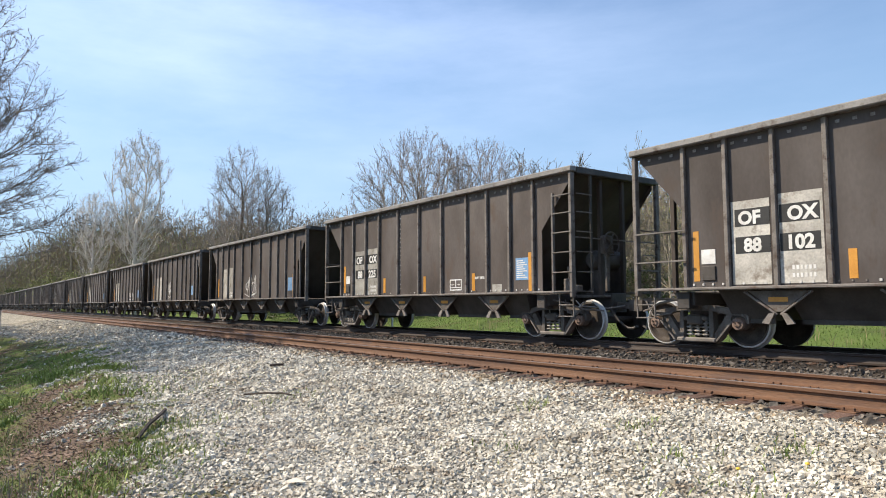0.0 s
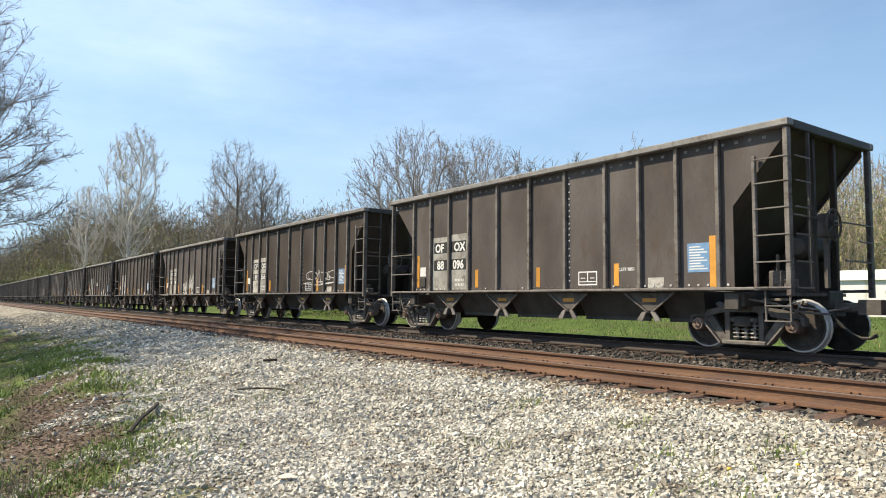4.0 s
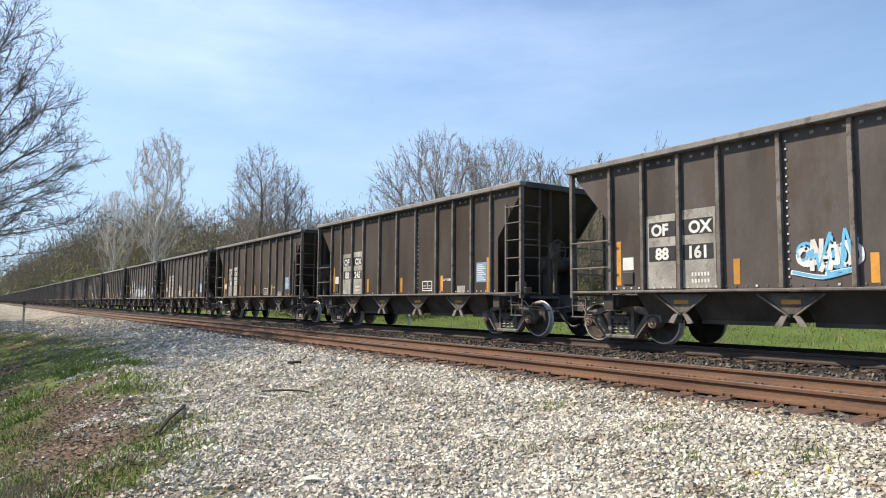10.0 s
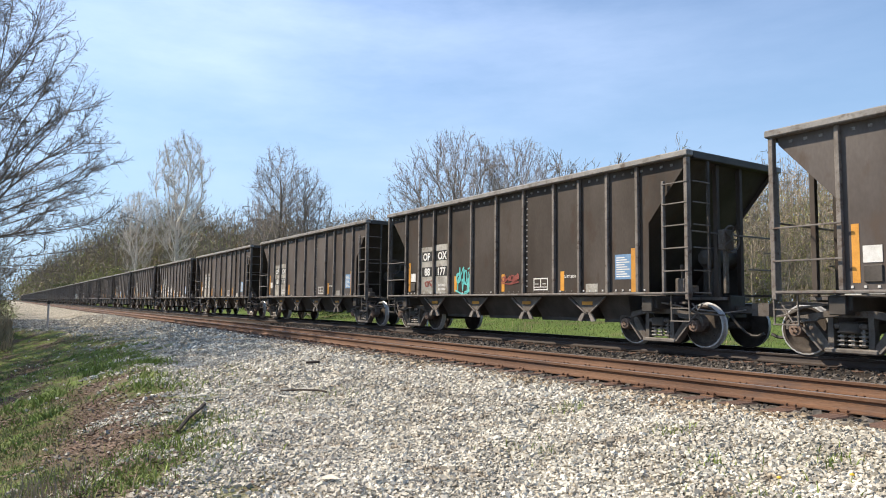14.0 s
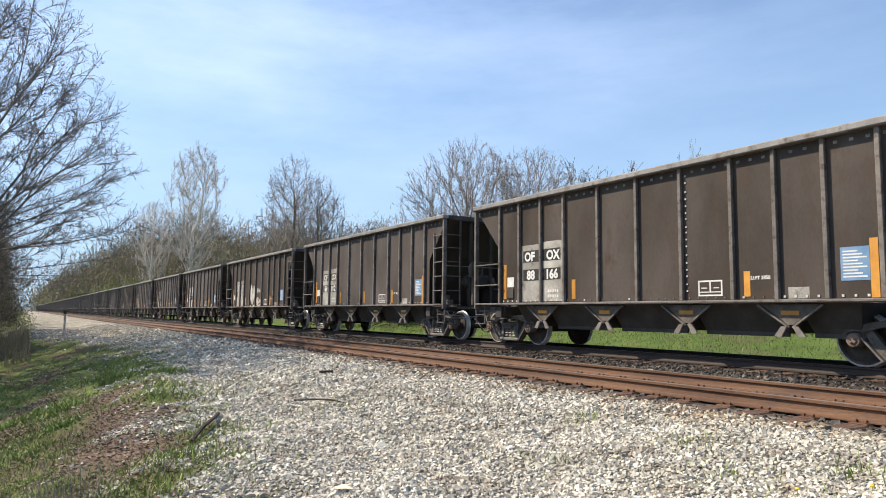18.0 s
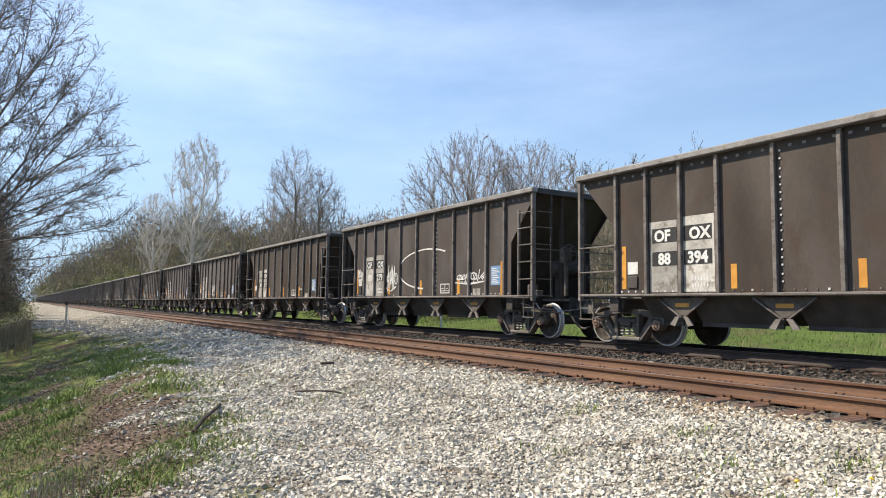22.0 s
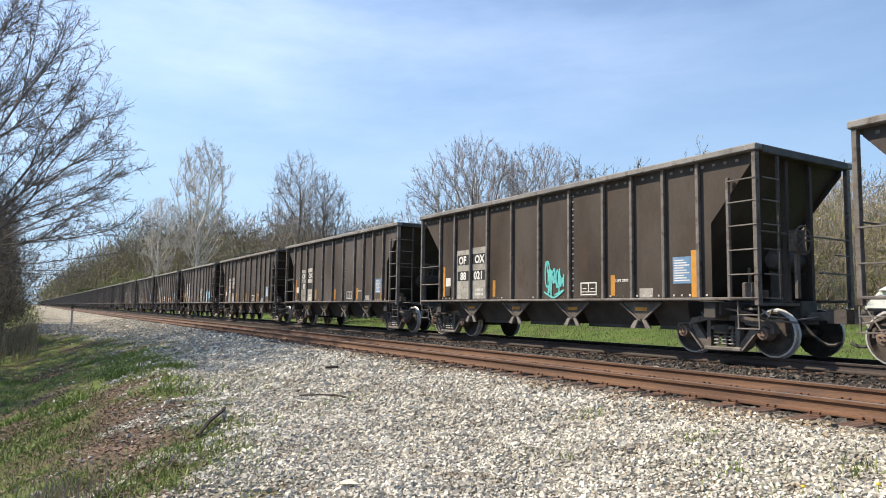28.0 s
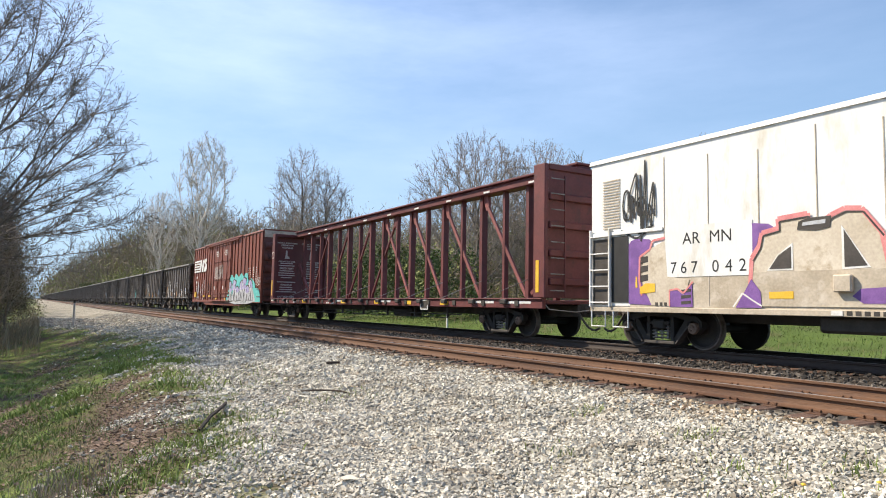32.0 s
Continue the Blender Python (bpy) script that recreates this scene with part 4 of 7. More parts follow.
for n in range(FIRST, LAST + 1):
    full = n >= -2
    car, sets = hopper(DIGITS.get(n, ""), n, full)
    tagged(car, car_label(n, DIGITS.get(n)))
    for i, t in enumerate(TAGS):
        if t[0] == n:
            part("graffiti", scribble(i, t[1], t[2], t[3], t[4], SHEET_Y - 0.012, t[6], t[7]), t[5], car, "spray-painted scrawl")
    if n == 9:
        # long silver piece with black lines and a teal edge
        y = SHEET_Y - 0.012
        for k, (grow_by, material) in enumerate(((0.06, M_TEAL), (0.0, M_BLACK))):
            edge = [(-2.3 - grow_by, 1.22 - grow_by * 0.3)] + [(-2.3 - grow_by + (4.5 + 2 * grow_by) * i / 30, 2.08 + grow_by + 0.09 * math.sin(i * 1.25)) for i in range(31)] + [(2.2 + grow_by, 1.22 - grow_by * 0.3)]
            part("graffiti", Build().prism(edge, "y", y - 0.003 * (k + 1), y - 0.003 * k - 0.0005), material, car, "teal edge of a long spray piece" if k == 0 else "black ground of a long spray piece")
        for i in range(9):
            cx = -2.05 + i * 0.5
            blob = [(cx + (0.235 + 0.03 * math.sin(3 * q + i)) * math.cos(q), 1.65 + (0.40 + 0.05 * math.sin(2 * q + i * 2)) * math.sin(q)) for q in (j * 0.4488 for j in range(14))]
            part("graffiti", Build().prism(blob, "y", y - 0.009, y - 0.0065), M_GREYSP, car, "silver spray letter form")
            part("graffiti", Build().prism([(cx - 0.10, 1.62), (cx + 0.06, 1.58 + 0.1 * (i % 2)), (cx + 0.10, 1.72), (cx - 0.04, 1.76)], "y", y - 0.0115, y - 0.0095), M_BLACK, car)
    if n in (29, 40):
        pts = [(0.6 + 1.95 * math.cos(0.9 + i * 0.155), 2.12 + 0.66 * math.sin(0.9 + i * 0.155)) for i in range(25)] if n == 29 else [(-0.85 + 1.5 * i / 16, 2.32 + 0.25 * math.sin(i * 0.72 - 1.0)) for i in range(17)]
        b = Build()
        for i in range(len(pts) - 1):
            b.bar((pts[i][0], SHEET_Y - 0.010, pts[i][1]), (pts[i + 1][0], SHEET_Y - 0.010, pts[i + 1][1]), 0.004, 0.05)
        part("graffiti", b, M_WHITE, car, "long white spray loop")
    if n == 22:
        part("lettering", text_mesh("2016", 0.33, M_WHITE, 0.008), None, car, "hand-sprayed white numerals", pose(0.12, SHEET_Y - 0.006, 2.0))
    MOVERS.append((car, PITCH * (n + 0.3979) + HALF - 0.12))
    SPINNERS.append(sets)

# ---- the three cars at the tail ----


def tail_car(name, label, x0):
    c = thing(name, label, "railcar")
    MOVERS.append((c, x0))
    return c


def boxcar():
    c = tail_car("boxcar", "red-brown high-cube boxcar with white logo, double door and graffiti", 603.28)
    H, Y = 9.72, -1.50
    b = Build().box(-H, H, Y, -Y, 0.98, 5.10, 0.02)
    part("body", b, M_BOXRED, c, "red-brown steel body")
    b = Build().prism([(-1.56, 5.08), (-1.52, 5.17), (-0.6, 5.21), (0.6, 5.21), (1.52, 5.17), (1.56, 5.08)], "x", -H - 0.03, H + 0.03)
    part("roof", b, M_BOXRED, c)
    part("eave", Build().box(-5.6, 5.3, Y - 0.10, Y, 5.08, 5.20, 0.02), M_BOXRED, c, "projecting roof eave over the doors")
    b = Build().box(-H, H, Y - 0.05, Y + 0.05, 0.86, 1.0, 0.01)
    b.prism([(-6.2, 0.90), (6.2, 0.90), (4.9, 0.66), (-4.9, 0.66)], "y", Y - 0.01, Y + 0.04)
    part("side_sill", b, M_BOXRED, c)
    for x in (-9.62, -8.88, -8.08, -7.33, -6.54, -5.76, -4.97, -4.20, -3.41, -2.58, 2.62, 3.3, 4.1, 5.0, 5.9, 6.7, 7.45, 8.2, 8.95, 9.65):
        part("side_rib", Build().box(x - 0.04, x + 0.04, Y - 0.055, Y, 1.0, 5.06, 0.012), M_BOXRED, c)
    for x0, x1 in ((-2.37, -0.03), (0.11, 2.43)):
        d = part("door", Build().box(x0, x1, Y - 0.08, Y - 0.002, 0.98, 4.92, 0.015), M_BOXRED, c, "red plug door with locking bars")
        for z in (1.22, 1.46, 2.42, 3.70, 4.80):
            part("door_rail", Build().box(x0 + 0.02, x1 - 0.02, Y - 0.13, Y - 0.08, z, z + 0.07, 0.01), M_BOXRED, d)
        part("top_stub", Build().tube(((x0 + x1) / 2, Y - 0.15, 4.55), ((x0 + x1) / 2, Y - 0.15, 4.93), 0.03), M_BOXRED, d)
        for z in (1.62, 2.05, 2.9):
            part("door_panel", Build().box(x0 + 0.45, x1 - 0.62, Y - 0.092, Y - 0.081, z - 0.02, z + (0.28 if z < 2.5 else 0.03), 0.004), M_BOXRED, d)
        for x in (x0 + 0.37, x1 - 0.55):
            part("lock_bar", Build().tube((x, Y - 0.15, 1.0), (x, Y - 0.15, 4.9), 0.025), M_BOXRED, d)
        part("lock_box", Build().box((x0 + x1) / 2 - 0.12, (x0 + x1) / 2 + 0.18, Y - 0.14, Y - 0.093, 1.85, 2.35, 0.015), M_BOXRED, d)
        part("tag_plate", Build().box(x0 + 0.75, x0 + 0.95, Y - 0.175, Y - 0.16, 1.75, 2.0), M_WHITE, d, "white tag plate")
        for i, words in enumerate(("CLOSE THIS DOOR", "BEFORE CLOSING", "MAIN DOOR") if x0 < 0 else ("CLOSE AND LOCK", "BOTH DOORS BEFORE", "MOVING CAR")):
            part("lettering", text_mesh(words, 0.108, M_WHITE, 0.007, "CENTER"), None, d, "white block lettering", pose((x0 + x1) / 2 - 0.05, Y - 0.084, 4.40 - i * 0.14))
    for z in (0.93, 4.96):
        part("door_track", Build().box(-4.6 if z > 2 else -2.6, 4.6 if z > 2 else 2.6, Y - 0.16, Y - 0.056, z, z + 0.07, 0.01), M_BOXRED, c)
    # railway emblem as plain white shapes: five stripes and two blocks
    def em(pts):
        return [(-9.32 + (x + 9.25) * 0.87, 3.20 + (z - 3.42) * 1.18) for x, z in pts]
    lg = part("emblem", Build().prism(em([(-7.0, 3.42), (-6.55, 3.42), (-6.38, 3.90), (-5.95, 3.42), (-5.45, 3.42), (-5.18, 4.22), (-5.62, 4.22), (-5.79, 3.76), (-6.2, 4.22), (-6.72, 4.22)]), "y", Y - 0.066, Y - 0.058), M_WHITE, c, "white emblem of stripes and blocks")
    for i in range(5):
        z = 3.42 + i * 0.17
        part("stripe", Build().prism(em([(-9.25, z), (-7.05 + i * 0.06, z), (-7.02 + i * 0.06, z + 0.10), (-9.25, z + 0.10)]), "y", Y - 0.066, Y - 0.058), M_WHITE, lg)
    prof = [(-4.2, 4.25), (-5.0, 4.25), (-5.18, 4.0), (-4.75, 3.86), (-4.75, 3.78), (-5.1, 3.66), (-5.2, 3.42), (-4.4, 3.42), (-4.1, 3.58), (-4.12, 3.85), (-4.5, 3.95), (-4.5, 4.02), (-4.15, 4.05)]
    part("block", Build().prism(em(prof), "y", Y - 0.066, Y - 0.058), M_WHITE, lg)
    for x, z, w in ((-8.6, 2.68, 0.42), (-8.65, 2.30, 0.45), (-8.6, 2.06, 0.4), (-8.6, 1.92, 0.4), (-7.1, 1.6, 0.3), (-4.4, 1.62, 0.3), (-2.7, 1.7, 0.22)):
        part("stencil_bar", Build().box(x, x + w, Y - 0.008, Y - 0.003, z, z + (0.2 if z > 2.2 else 0.08)), M_WHITE, c)
    for i in range(5):
        for x, w in ((6.72, 0.16), (7.18, 0.14), (7.78, 0.30), (8.42, 0.14)):
            part("stencil_bar", Build().box(x, x + w * (1 - 0.2 * (i % 2)), Y - 0.008, Y - 0.003, 2.42 + i * 0.13, 2.49 + i * 0.13), M_WHITE, c)
    for x in (-8.75, -5.55, -3.7, -1.5, 1.2):
        part("reflector", Build().box(x, x + (0.45 if x > -8 else 0.5), Y - 0.10, Y - 0.088 if -2 < x < 2 else Y - 0.004, 1.06 if x > -2 else 1.25, 1.17 if x > -2 else (1.36 if x > -8 else 1.62)), M_YELLOW, c, "yellow reflector strip")
    part("graffiti", scribble(201, -8.5, 1.2, 1.0, 1.3, Y - 0.015, 4, 0.06), M_GREYSP, c, "pale spray scrawl")
    part("graffiti", Build().prism([(-8.1 + 0.42 * math.cos(q * 0.5) * (1 + 0.15 * math.sin(q * 2)), 1.85 + 0.75 * math.sin(q * 0.5)) for q in range(12)], "y", Y - 0.010, Y - 0.006), M_BLUSH, c, "pale pink-grey spray blot")
    part("graffiti", scribble(202, -7.0, 1.15, 1.5, 1.3, Y - 0.015, 6, 0.03), M_GREYSP, c)
    part("graffiti", scribble(203, -5.0, 1.3, 2.0, 1.2, Y - 0.015, 5, 0.04), M_DARK, c, "thin black spray lines")
    part("graffiti", scribble(205, 8.85, 1.95, 0.62, 0.5, Y - 0.06, 4, 0.035), M_WHITE, c)
    r = random.Random(5)

    def bars(x0, x1, z0, count, rise, y, dress, edge):
        """A row of leaning, overlapping spray strokes: black edge, body, upper fill, white glint."""
        for i in range(count):
            x = x0 + (x1 - x0) * (i + 0.5) / count
            w = (x1 - x0) / count * r.uniform(0.72, 0.95)
            h = rise * (0.80 + 0.20 * math.sin(i * 1.9 + 1)) * r.uniform(0.92, 1.08)
            lean, yy = r.uniform(-0.30, 0.35), y - 0.0016 * (i % 3) * 3
            low = z0 - r.uniform(0, 0.10)

            def form(k, base=0.0, cut=0.0):
                b0, t = low + base * h - k * 0.4, low + h + k
                if i % 3 == 1:
                    return [(x - w * 0.7 - k, b0), (x - w * 0.25 - k + lean * 0.3, b0 + (t - b0) * 0.55), (x - w * 0.55 - k, t - 0.30 * h), (x - w * 0.1, t), (x + w * 0.8 + k, t - 0.10 * h - cut), (x + w * 0.7 + k, t - 0.26 * h), (x + w * 0.25 + k, t - 0.24 * h), (x + w * 0.3 + k, b0 + (t - b0) * 0.42), (x + w * 0.85 + k, b0 + 0.30 * (t - b0)), (x + w * 0.75 + k, b0)]
                if i % 3 == 2:
                    return [(x - w * 0.35 - k, b0), (x - w * 0.75 - k, b0 + (t - b0) * 0.35), (x - w * 0.7 - k, b0 + (t - b0) * 0.7), (x - w * 0.25, t - 0.06 * h), (x + w * 0.3, t), (x + w * 0.75 + k, t - 0.2 * h), (x + w * 0.62 + k, b0 + (t - b0) * 0.55), (x + w * 0.8 + k, b0 + (t - b0) * 0.3), (x + w * 0.45 + k, b0 + 0.05)]
                return [(x - w / 2 - k, b0), (x - w * 0.42 - k + lean * 0.5, b0 + (t - b0) * 0.45), (x - w * 0.62 - k + lean, t - 0.18 * h), (x - w * 0.2 + lean, t), (x + w * 0.35 + k + lean, t - 0.05 * h - cut), (x + w * 0.6 + k + lean, t - 0.22 * h), (x + w * 0.40 + k + lean * 0.5, b0 + (t - b0) * 0.5), (x + w * 0.62 + k, b0 + 0.03)]
            part("graffiti", Build().prism(form(edge), "y", yy - 0.0014, yy), M_BLACK, c)
            part("graffiti", Build().prism(form(0.0), "y", yy - 0.0030, yy - 0.0016), dress[0], c, "spray-painted stroke with black edge")
            if len(dress) > 1:
                part("graffiti", Build().prism(form(-0.03, 0.52 + r.uniform(-0.08, 0.08)), "y", yy - 0.0046, yy - 0.0032), dress[1], c, "lilac spray fill")
                part("graffiti", Build().prism([(x - w * 0.10, low + 0.05), (x + w * 0.10, low + 0.02), (x + w * 0.16 + lean * 0.4, low + h * 0.34), (x + w * 0.02 + lean * 0.4, low + h * 0.46), (x - w * 0.08 + lean * 0.3, low + h * 0.30)], "y", yy - 0.0060, yy - 0.0048), M_BLACK, c)
                part("graffiti", Build().prism([(x + w * 0.12 + lean, low + h * 0.62), (x + w * 0.24 + lean, low + h * 0.66), (x + w * 0.22 + lean, low + h * 0.80), (x + w * 0.10 + lean, low + h * 0.76)], "y", yy - 0.0060, yy - 0.0048), M_BLACK, c)
                part("graffiti", Build().prism([(x - w * 0.3 + lean, low + h * 0.86), (x - w * 0.18 + lean, low + h * 0.90), (x - w * 0.12 + lean * 0.5, low + h * 0.5), (x - w * 0.26 + lean * 0.5, low + h * 0.46)], "y", yy - 0.0060, yy - 0.0048), M_WHITE, c)
    # faded pinkish piece across the first door
    for x0, x1 in ((-1.9, -0.1), (0.14, 0.5)):
        part("graffiti", scribble(210 + int(x0 * 10), x0, 2.62, x1 - x0, 0.92, Y - 0.1005, 7 if x0 < 0 else 3, 0.045), M_PRINT, c, "pale spray outline over the doors")
    bars(-1.94, 0.46, 2.56, 11, 1.02, Y - 0.0845, (M_BLUSH,), 0.014)
    # the large piece: teal cloud, lilac and grey strokes with black edges
    edge = [(1.35, 0.92), (1.25, 1.15), (1.75, 1.3), (1.7, 1.55), (2.25, 1.6), (2.1, 1.9), (2.45, 2.1)]
    for i in range(22):
        x = 2.6 + i * 0.26
        edge.append((x, 2.62 + 0.14 * math.sin(i * 1.35) + r.uniform(-0.06, 0.06) - 0.02 * i * (i > 16)))
    edge += [(8.35, 2.1), (8.6, 1.75), (9.3, 1.7), (9.62, 1.3), (9.62, 0.92)]
    part("graffiti", Build().prism(edge, "y", Y - 0.062, Y - 0.057), M_TEAL, c, "teal spray cloud behind letters")
    part("graffiti", Build().prism([(1.62, 0.90), (1.56, 1.08), (1.76, 1.20), (2.02, 1.18), (1.96, 1.36), (2.22, 1.42), (2.18, 1.66), (2.44, 1.72), (2.40, 2.15), (2.43, 2.30), (2.43, 0.90)], "y", Y - 0.0855, Y - 0.0825), M_TEAL, c, "teal spray points running onto the door")
    part("graffiti", Build().prism([(2.08, 0.92), (2.14, 1.12), (2.43, 1.34), (2.43, 0.92)], "y", Y - 0.0875, Y - 0.0858), M_GREYSP, c)
    part("graffiti", Build().prism([(2.0, 0.90), (2.2, 1.3), (2.6, 1.1), (3.4, 1.35), (5.0, 1.2), (6.4, 1.4), (7.6, 1.5), (8.0, 1.75), (8.7, 0.96), (7.0, 0.80), (4.0, 0.76)], "y", Y - 0.066, Y - 0.063), M_GREYSP, c, "grey spray ground")
    bars(2.4, 8.1, 1.02, 7, 1.50, Y - 0.067, (M_GREYSP, M_LILAC), 0.075)
    part("data_box", Build().box(7.95, 8.55, Y - 0.010, Y - 0.004, 1.92, 2.32), M_WHITE, c, "white framed inspection stencil")
    part("data_box", Build().box(7.99, 8.51, Y - 0.012, Y - 0.0105, 1.96, 2.28), M_BOXRED, c)
    # corrugated end and ladders
    for s in (-1, 1):
        b = Build()
        part("end_panel", Build().box(*sorted((s * H, s * (H + 0.04))), -1.46, 1.46, 4.72, 5.12, 0.01), M_TAN, c, "rust-streaked pale end panel")
        part("end_sheet", Build().box(*sorted((s * H, s * (H + 0.012))), -1.46, 1.46, 1.0, 4.71), M_ENDRED, c)
        for i in range(5):
            z = 1.28 + i * 0.68
            bulge = [(s * (H + 0.012 + 0.11 * math.sin(q * math.pi / 8)), z + 0.21 - 0.21 * math.cos(q * math.pi / 8)) for q in range(9)]
            part("corrugation", Build().prism(bulge, "y", -1.40, 1.40), M_ENDRED, c)
        part("ladder", Build().box(s * (H + 0.1) - 0.02, s * (H + 0.1) + 0.02, -0.95, -0.9, 1.0, 2.6), M_DARK, c)
    for z in (1.25, 1.65, 2.05, 2.45):
        part("rung", Build().bar((9.0, Y - 0.09, z), (9.62, Y - 0.09, z), 0.026, 0.026), M_BOXRED, c)
        part("rung", Build().bar((9.85, -1.45, z), (9.85, -0.92, z), 0.026, 0.026), M_DARK, c)
    part("centre_sill", Build().box(-9.9, 9.9, -0.3, 0.3, 0.72, 1.0, 0.02), M_DARK, c)
    part("brake_rod", Build().pipe([(-5.2, -1.3, 0.78), (5.4, -1.3, 0.62), (6.0, -1.3, 0.8)], 0.02), M_DARK, c)
    part("air_tank", Build().box(-1.2, -0.3, -1.2, -0.6, 0.55, 0.8, 0.03), M_DARK, c)
    for s in (-1, 1):
        part("sill_step", Build().pipe([(s * 9.2, -1.52, 0.9), (s * 9.2, -1.52, 0.58), (s * 9.65, -1.52, 0.58), (s * 9.65, -1.52, 0.9)], 0.018), M_DARK, c)
    for x in (-7.3, 7.3):
        SPINNERS.append(truck(c, x, True, True))
    for s in (-1, 1):
        coupler(c, s, H)


def centerbeam():
    c = tail_car("centerbeam_flatcar", "empty maroon centerbeam lumber flatcar with truss and end bulkheads", 626.735)
    H = 11.79
    part("deck", Build().box(-H, H, -1.41, 1.41, 1.00, 1.10, 0.01), M_MAROON, c)
    for s in (-1, 1):
        part("side_sill", Build().box(-H, H, *sorted((s * 1.42, s * 1.54)), 0.87, 1.11, 0.015), M_MAROON, c)
        part("sill_lip", Build().box(-H, H, *sorted((s * 1.42, s * 1.59)), 1.113, 1.15, 0.008), M_MAROON, c)
    part("centre_sill", Build().box(-H, H, -0.32, 0.32, 0.66, 0.99, 0.02), M_DARK, c)
    b = Build().box(-H + 0.1, H - 0.1, -0.24, 0.24, 4.60, 4.84, 0.02)
    b.box(-H + 0.05, H - 0.05, -0.33, 0.33, 4.842, 4.91, 0.015)
    part("top_beam", b, M_MAROON, c, "maroon top beam with a broad flange")
    xs = [-10.80 + i * 1.255 for i in range(18)]
    for i, x in enumerate(xs):
        stout = i in (1, 3, 5, 7, 8, 10, 12, 14, 16)
        w, d = (0.085, 0.11) if stout else (0.062, 0.08)
        part("post", Build().prism([(x - w, 1.10), (x + w, 1.10), (x + w * 0.85, 4.60), (x - w * 0.85, 4.60)], "y", -d, d), M_MAROON, c)
    for i in (1, 3, 5, 7):
        x, e = xs[i], xs[i + 2]
        part("diagonal", Build().bar((x + 0.10, -0.02, 1.22), (e - 0.28, -0.02, 4.22), 0.08, 0.10), M_MAROON, c)
        part("post_bracket", Build().prism([(e - 0.08, 4.60), (e - 0.30, 4.60), (e - 0.36, 4.16), (e - 0.22, 4.10), (e - 0.08, 4.38)], "y", -0.05, 0.05), M_MAROON, c)
        x, e = xs[17 - i], xs[15 - i]
        part("diagonal", Build().bar((e + 0.28, -0.02, 4.22), (x - 0.10, -0.02, 1.22), 0.08, 0.13), M_MAROON2, c, "faded pinkish-maroon diagonal brace")
        part("post_bracket", Build().prism([(e + 0.08, 4.60), (e + 0.30, 4.60), (e + 0.36, 4.16), (e + 0.22, 4.10), (e + 0.08, 4.38)], "y", -0.05, 0.05), M_MAROON2, c)
        for k in (xs[i], xs[17 - i]):
            part("strap_cable", Build().tube((k - 0.5, -1.40, 1.12), (k + 0.1, -0.12, 1.75), 0.012, 0.012, 5), M_CHORD, c, "slack steel tie-down cable")
    part("diagonal", Build().bar((-H + 0.12, -0.02, 3.10), (xs[1] - 0.14, -0.02, 1.30), 0.10, 0.16), M_MAROON2, c)
    part("diagonal", Build().bar((H - 0.12, -0.02, 3.10), (xs[16] + 0.14, -0.02, 1.30), 0.10, 0.14), M_MAROON2, c)
    for i in range(14):
        x = -10.9 + i * 1.62
        part("winch", Build().box(x - 0.14, x + 0.14, -1.66, -1.545, 0.98, 1.11, 0.02), M_DARK, c, "load strap winch")
        part("stake_pocket", Build().box(x + 0.45, x + 0.62, -1.57, -1.54, 0.93, 1.08), M_DARK, c)
    for i in range(9):
        x = -9.7 + i * 2.4
        part("beam_lamp_plate", Build().box(x, x + 0.34, -0.252, -0.243, 4.64, 4.70), M_WHITE, c, "pale plate on top beam")
    for s in (-1, 1):
        e = part("bulkhead", Build().box(*sorted((s * (H - 0.06), s * H)), -1.42, 1.42, 1.16, 4.68, 0.01), M_MAROON, c, "maroon end bulkhead")
        for y in (-1.47, 1.47):
            part("bulkhead_post", Build().box(*sorted((s * (H - 0.42), s * (H + 0.06))), y - 0.07, y + 0.07, 1.16, 4.72, 0.02), M_MAROON, e)
        part("bulkhead_cap", Build().box(*sorted((s * (H - 0.3), s * (H + 0.08))), -1.40, 1.40, 4.56, 4.72, 0.02), M_MAROON, e)
        for i in range(4):
            z = 1.5 + i * 0.75
            part("bulkhead_beam", Build().box(*sorted((s * H, s * (H + 0.12))), -1.39, 1.39, z, z + 0.18, 0.02), M_MAROON, e)
        for z in (1.35, 1.78, 2.2, 2.62, 3.05, 3.48, 3.9, 4.3):
            part("rung", Build().bar((s * (H + 0.18), -1.42, z), (s * (H + 0.18), -0.95, z), 0.028, 0.028), M_CHORD, c)
        part("ladder", Build().box(s * (H + 0.18) - 0.02, s * (H + 0.18) + 0.02, -0.97, -0.93, 1.2, 4.4), M_MAROON, c)
    # warning print on the inner face of the leading bulkhead
    r = random.Random(3)
    turned = Matrix.Rotation(radians(90), 4, "Z")
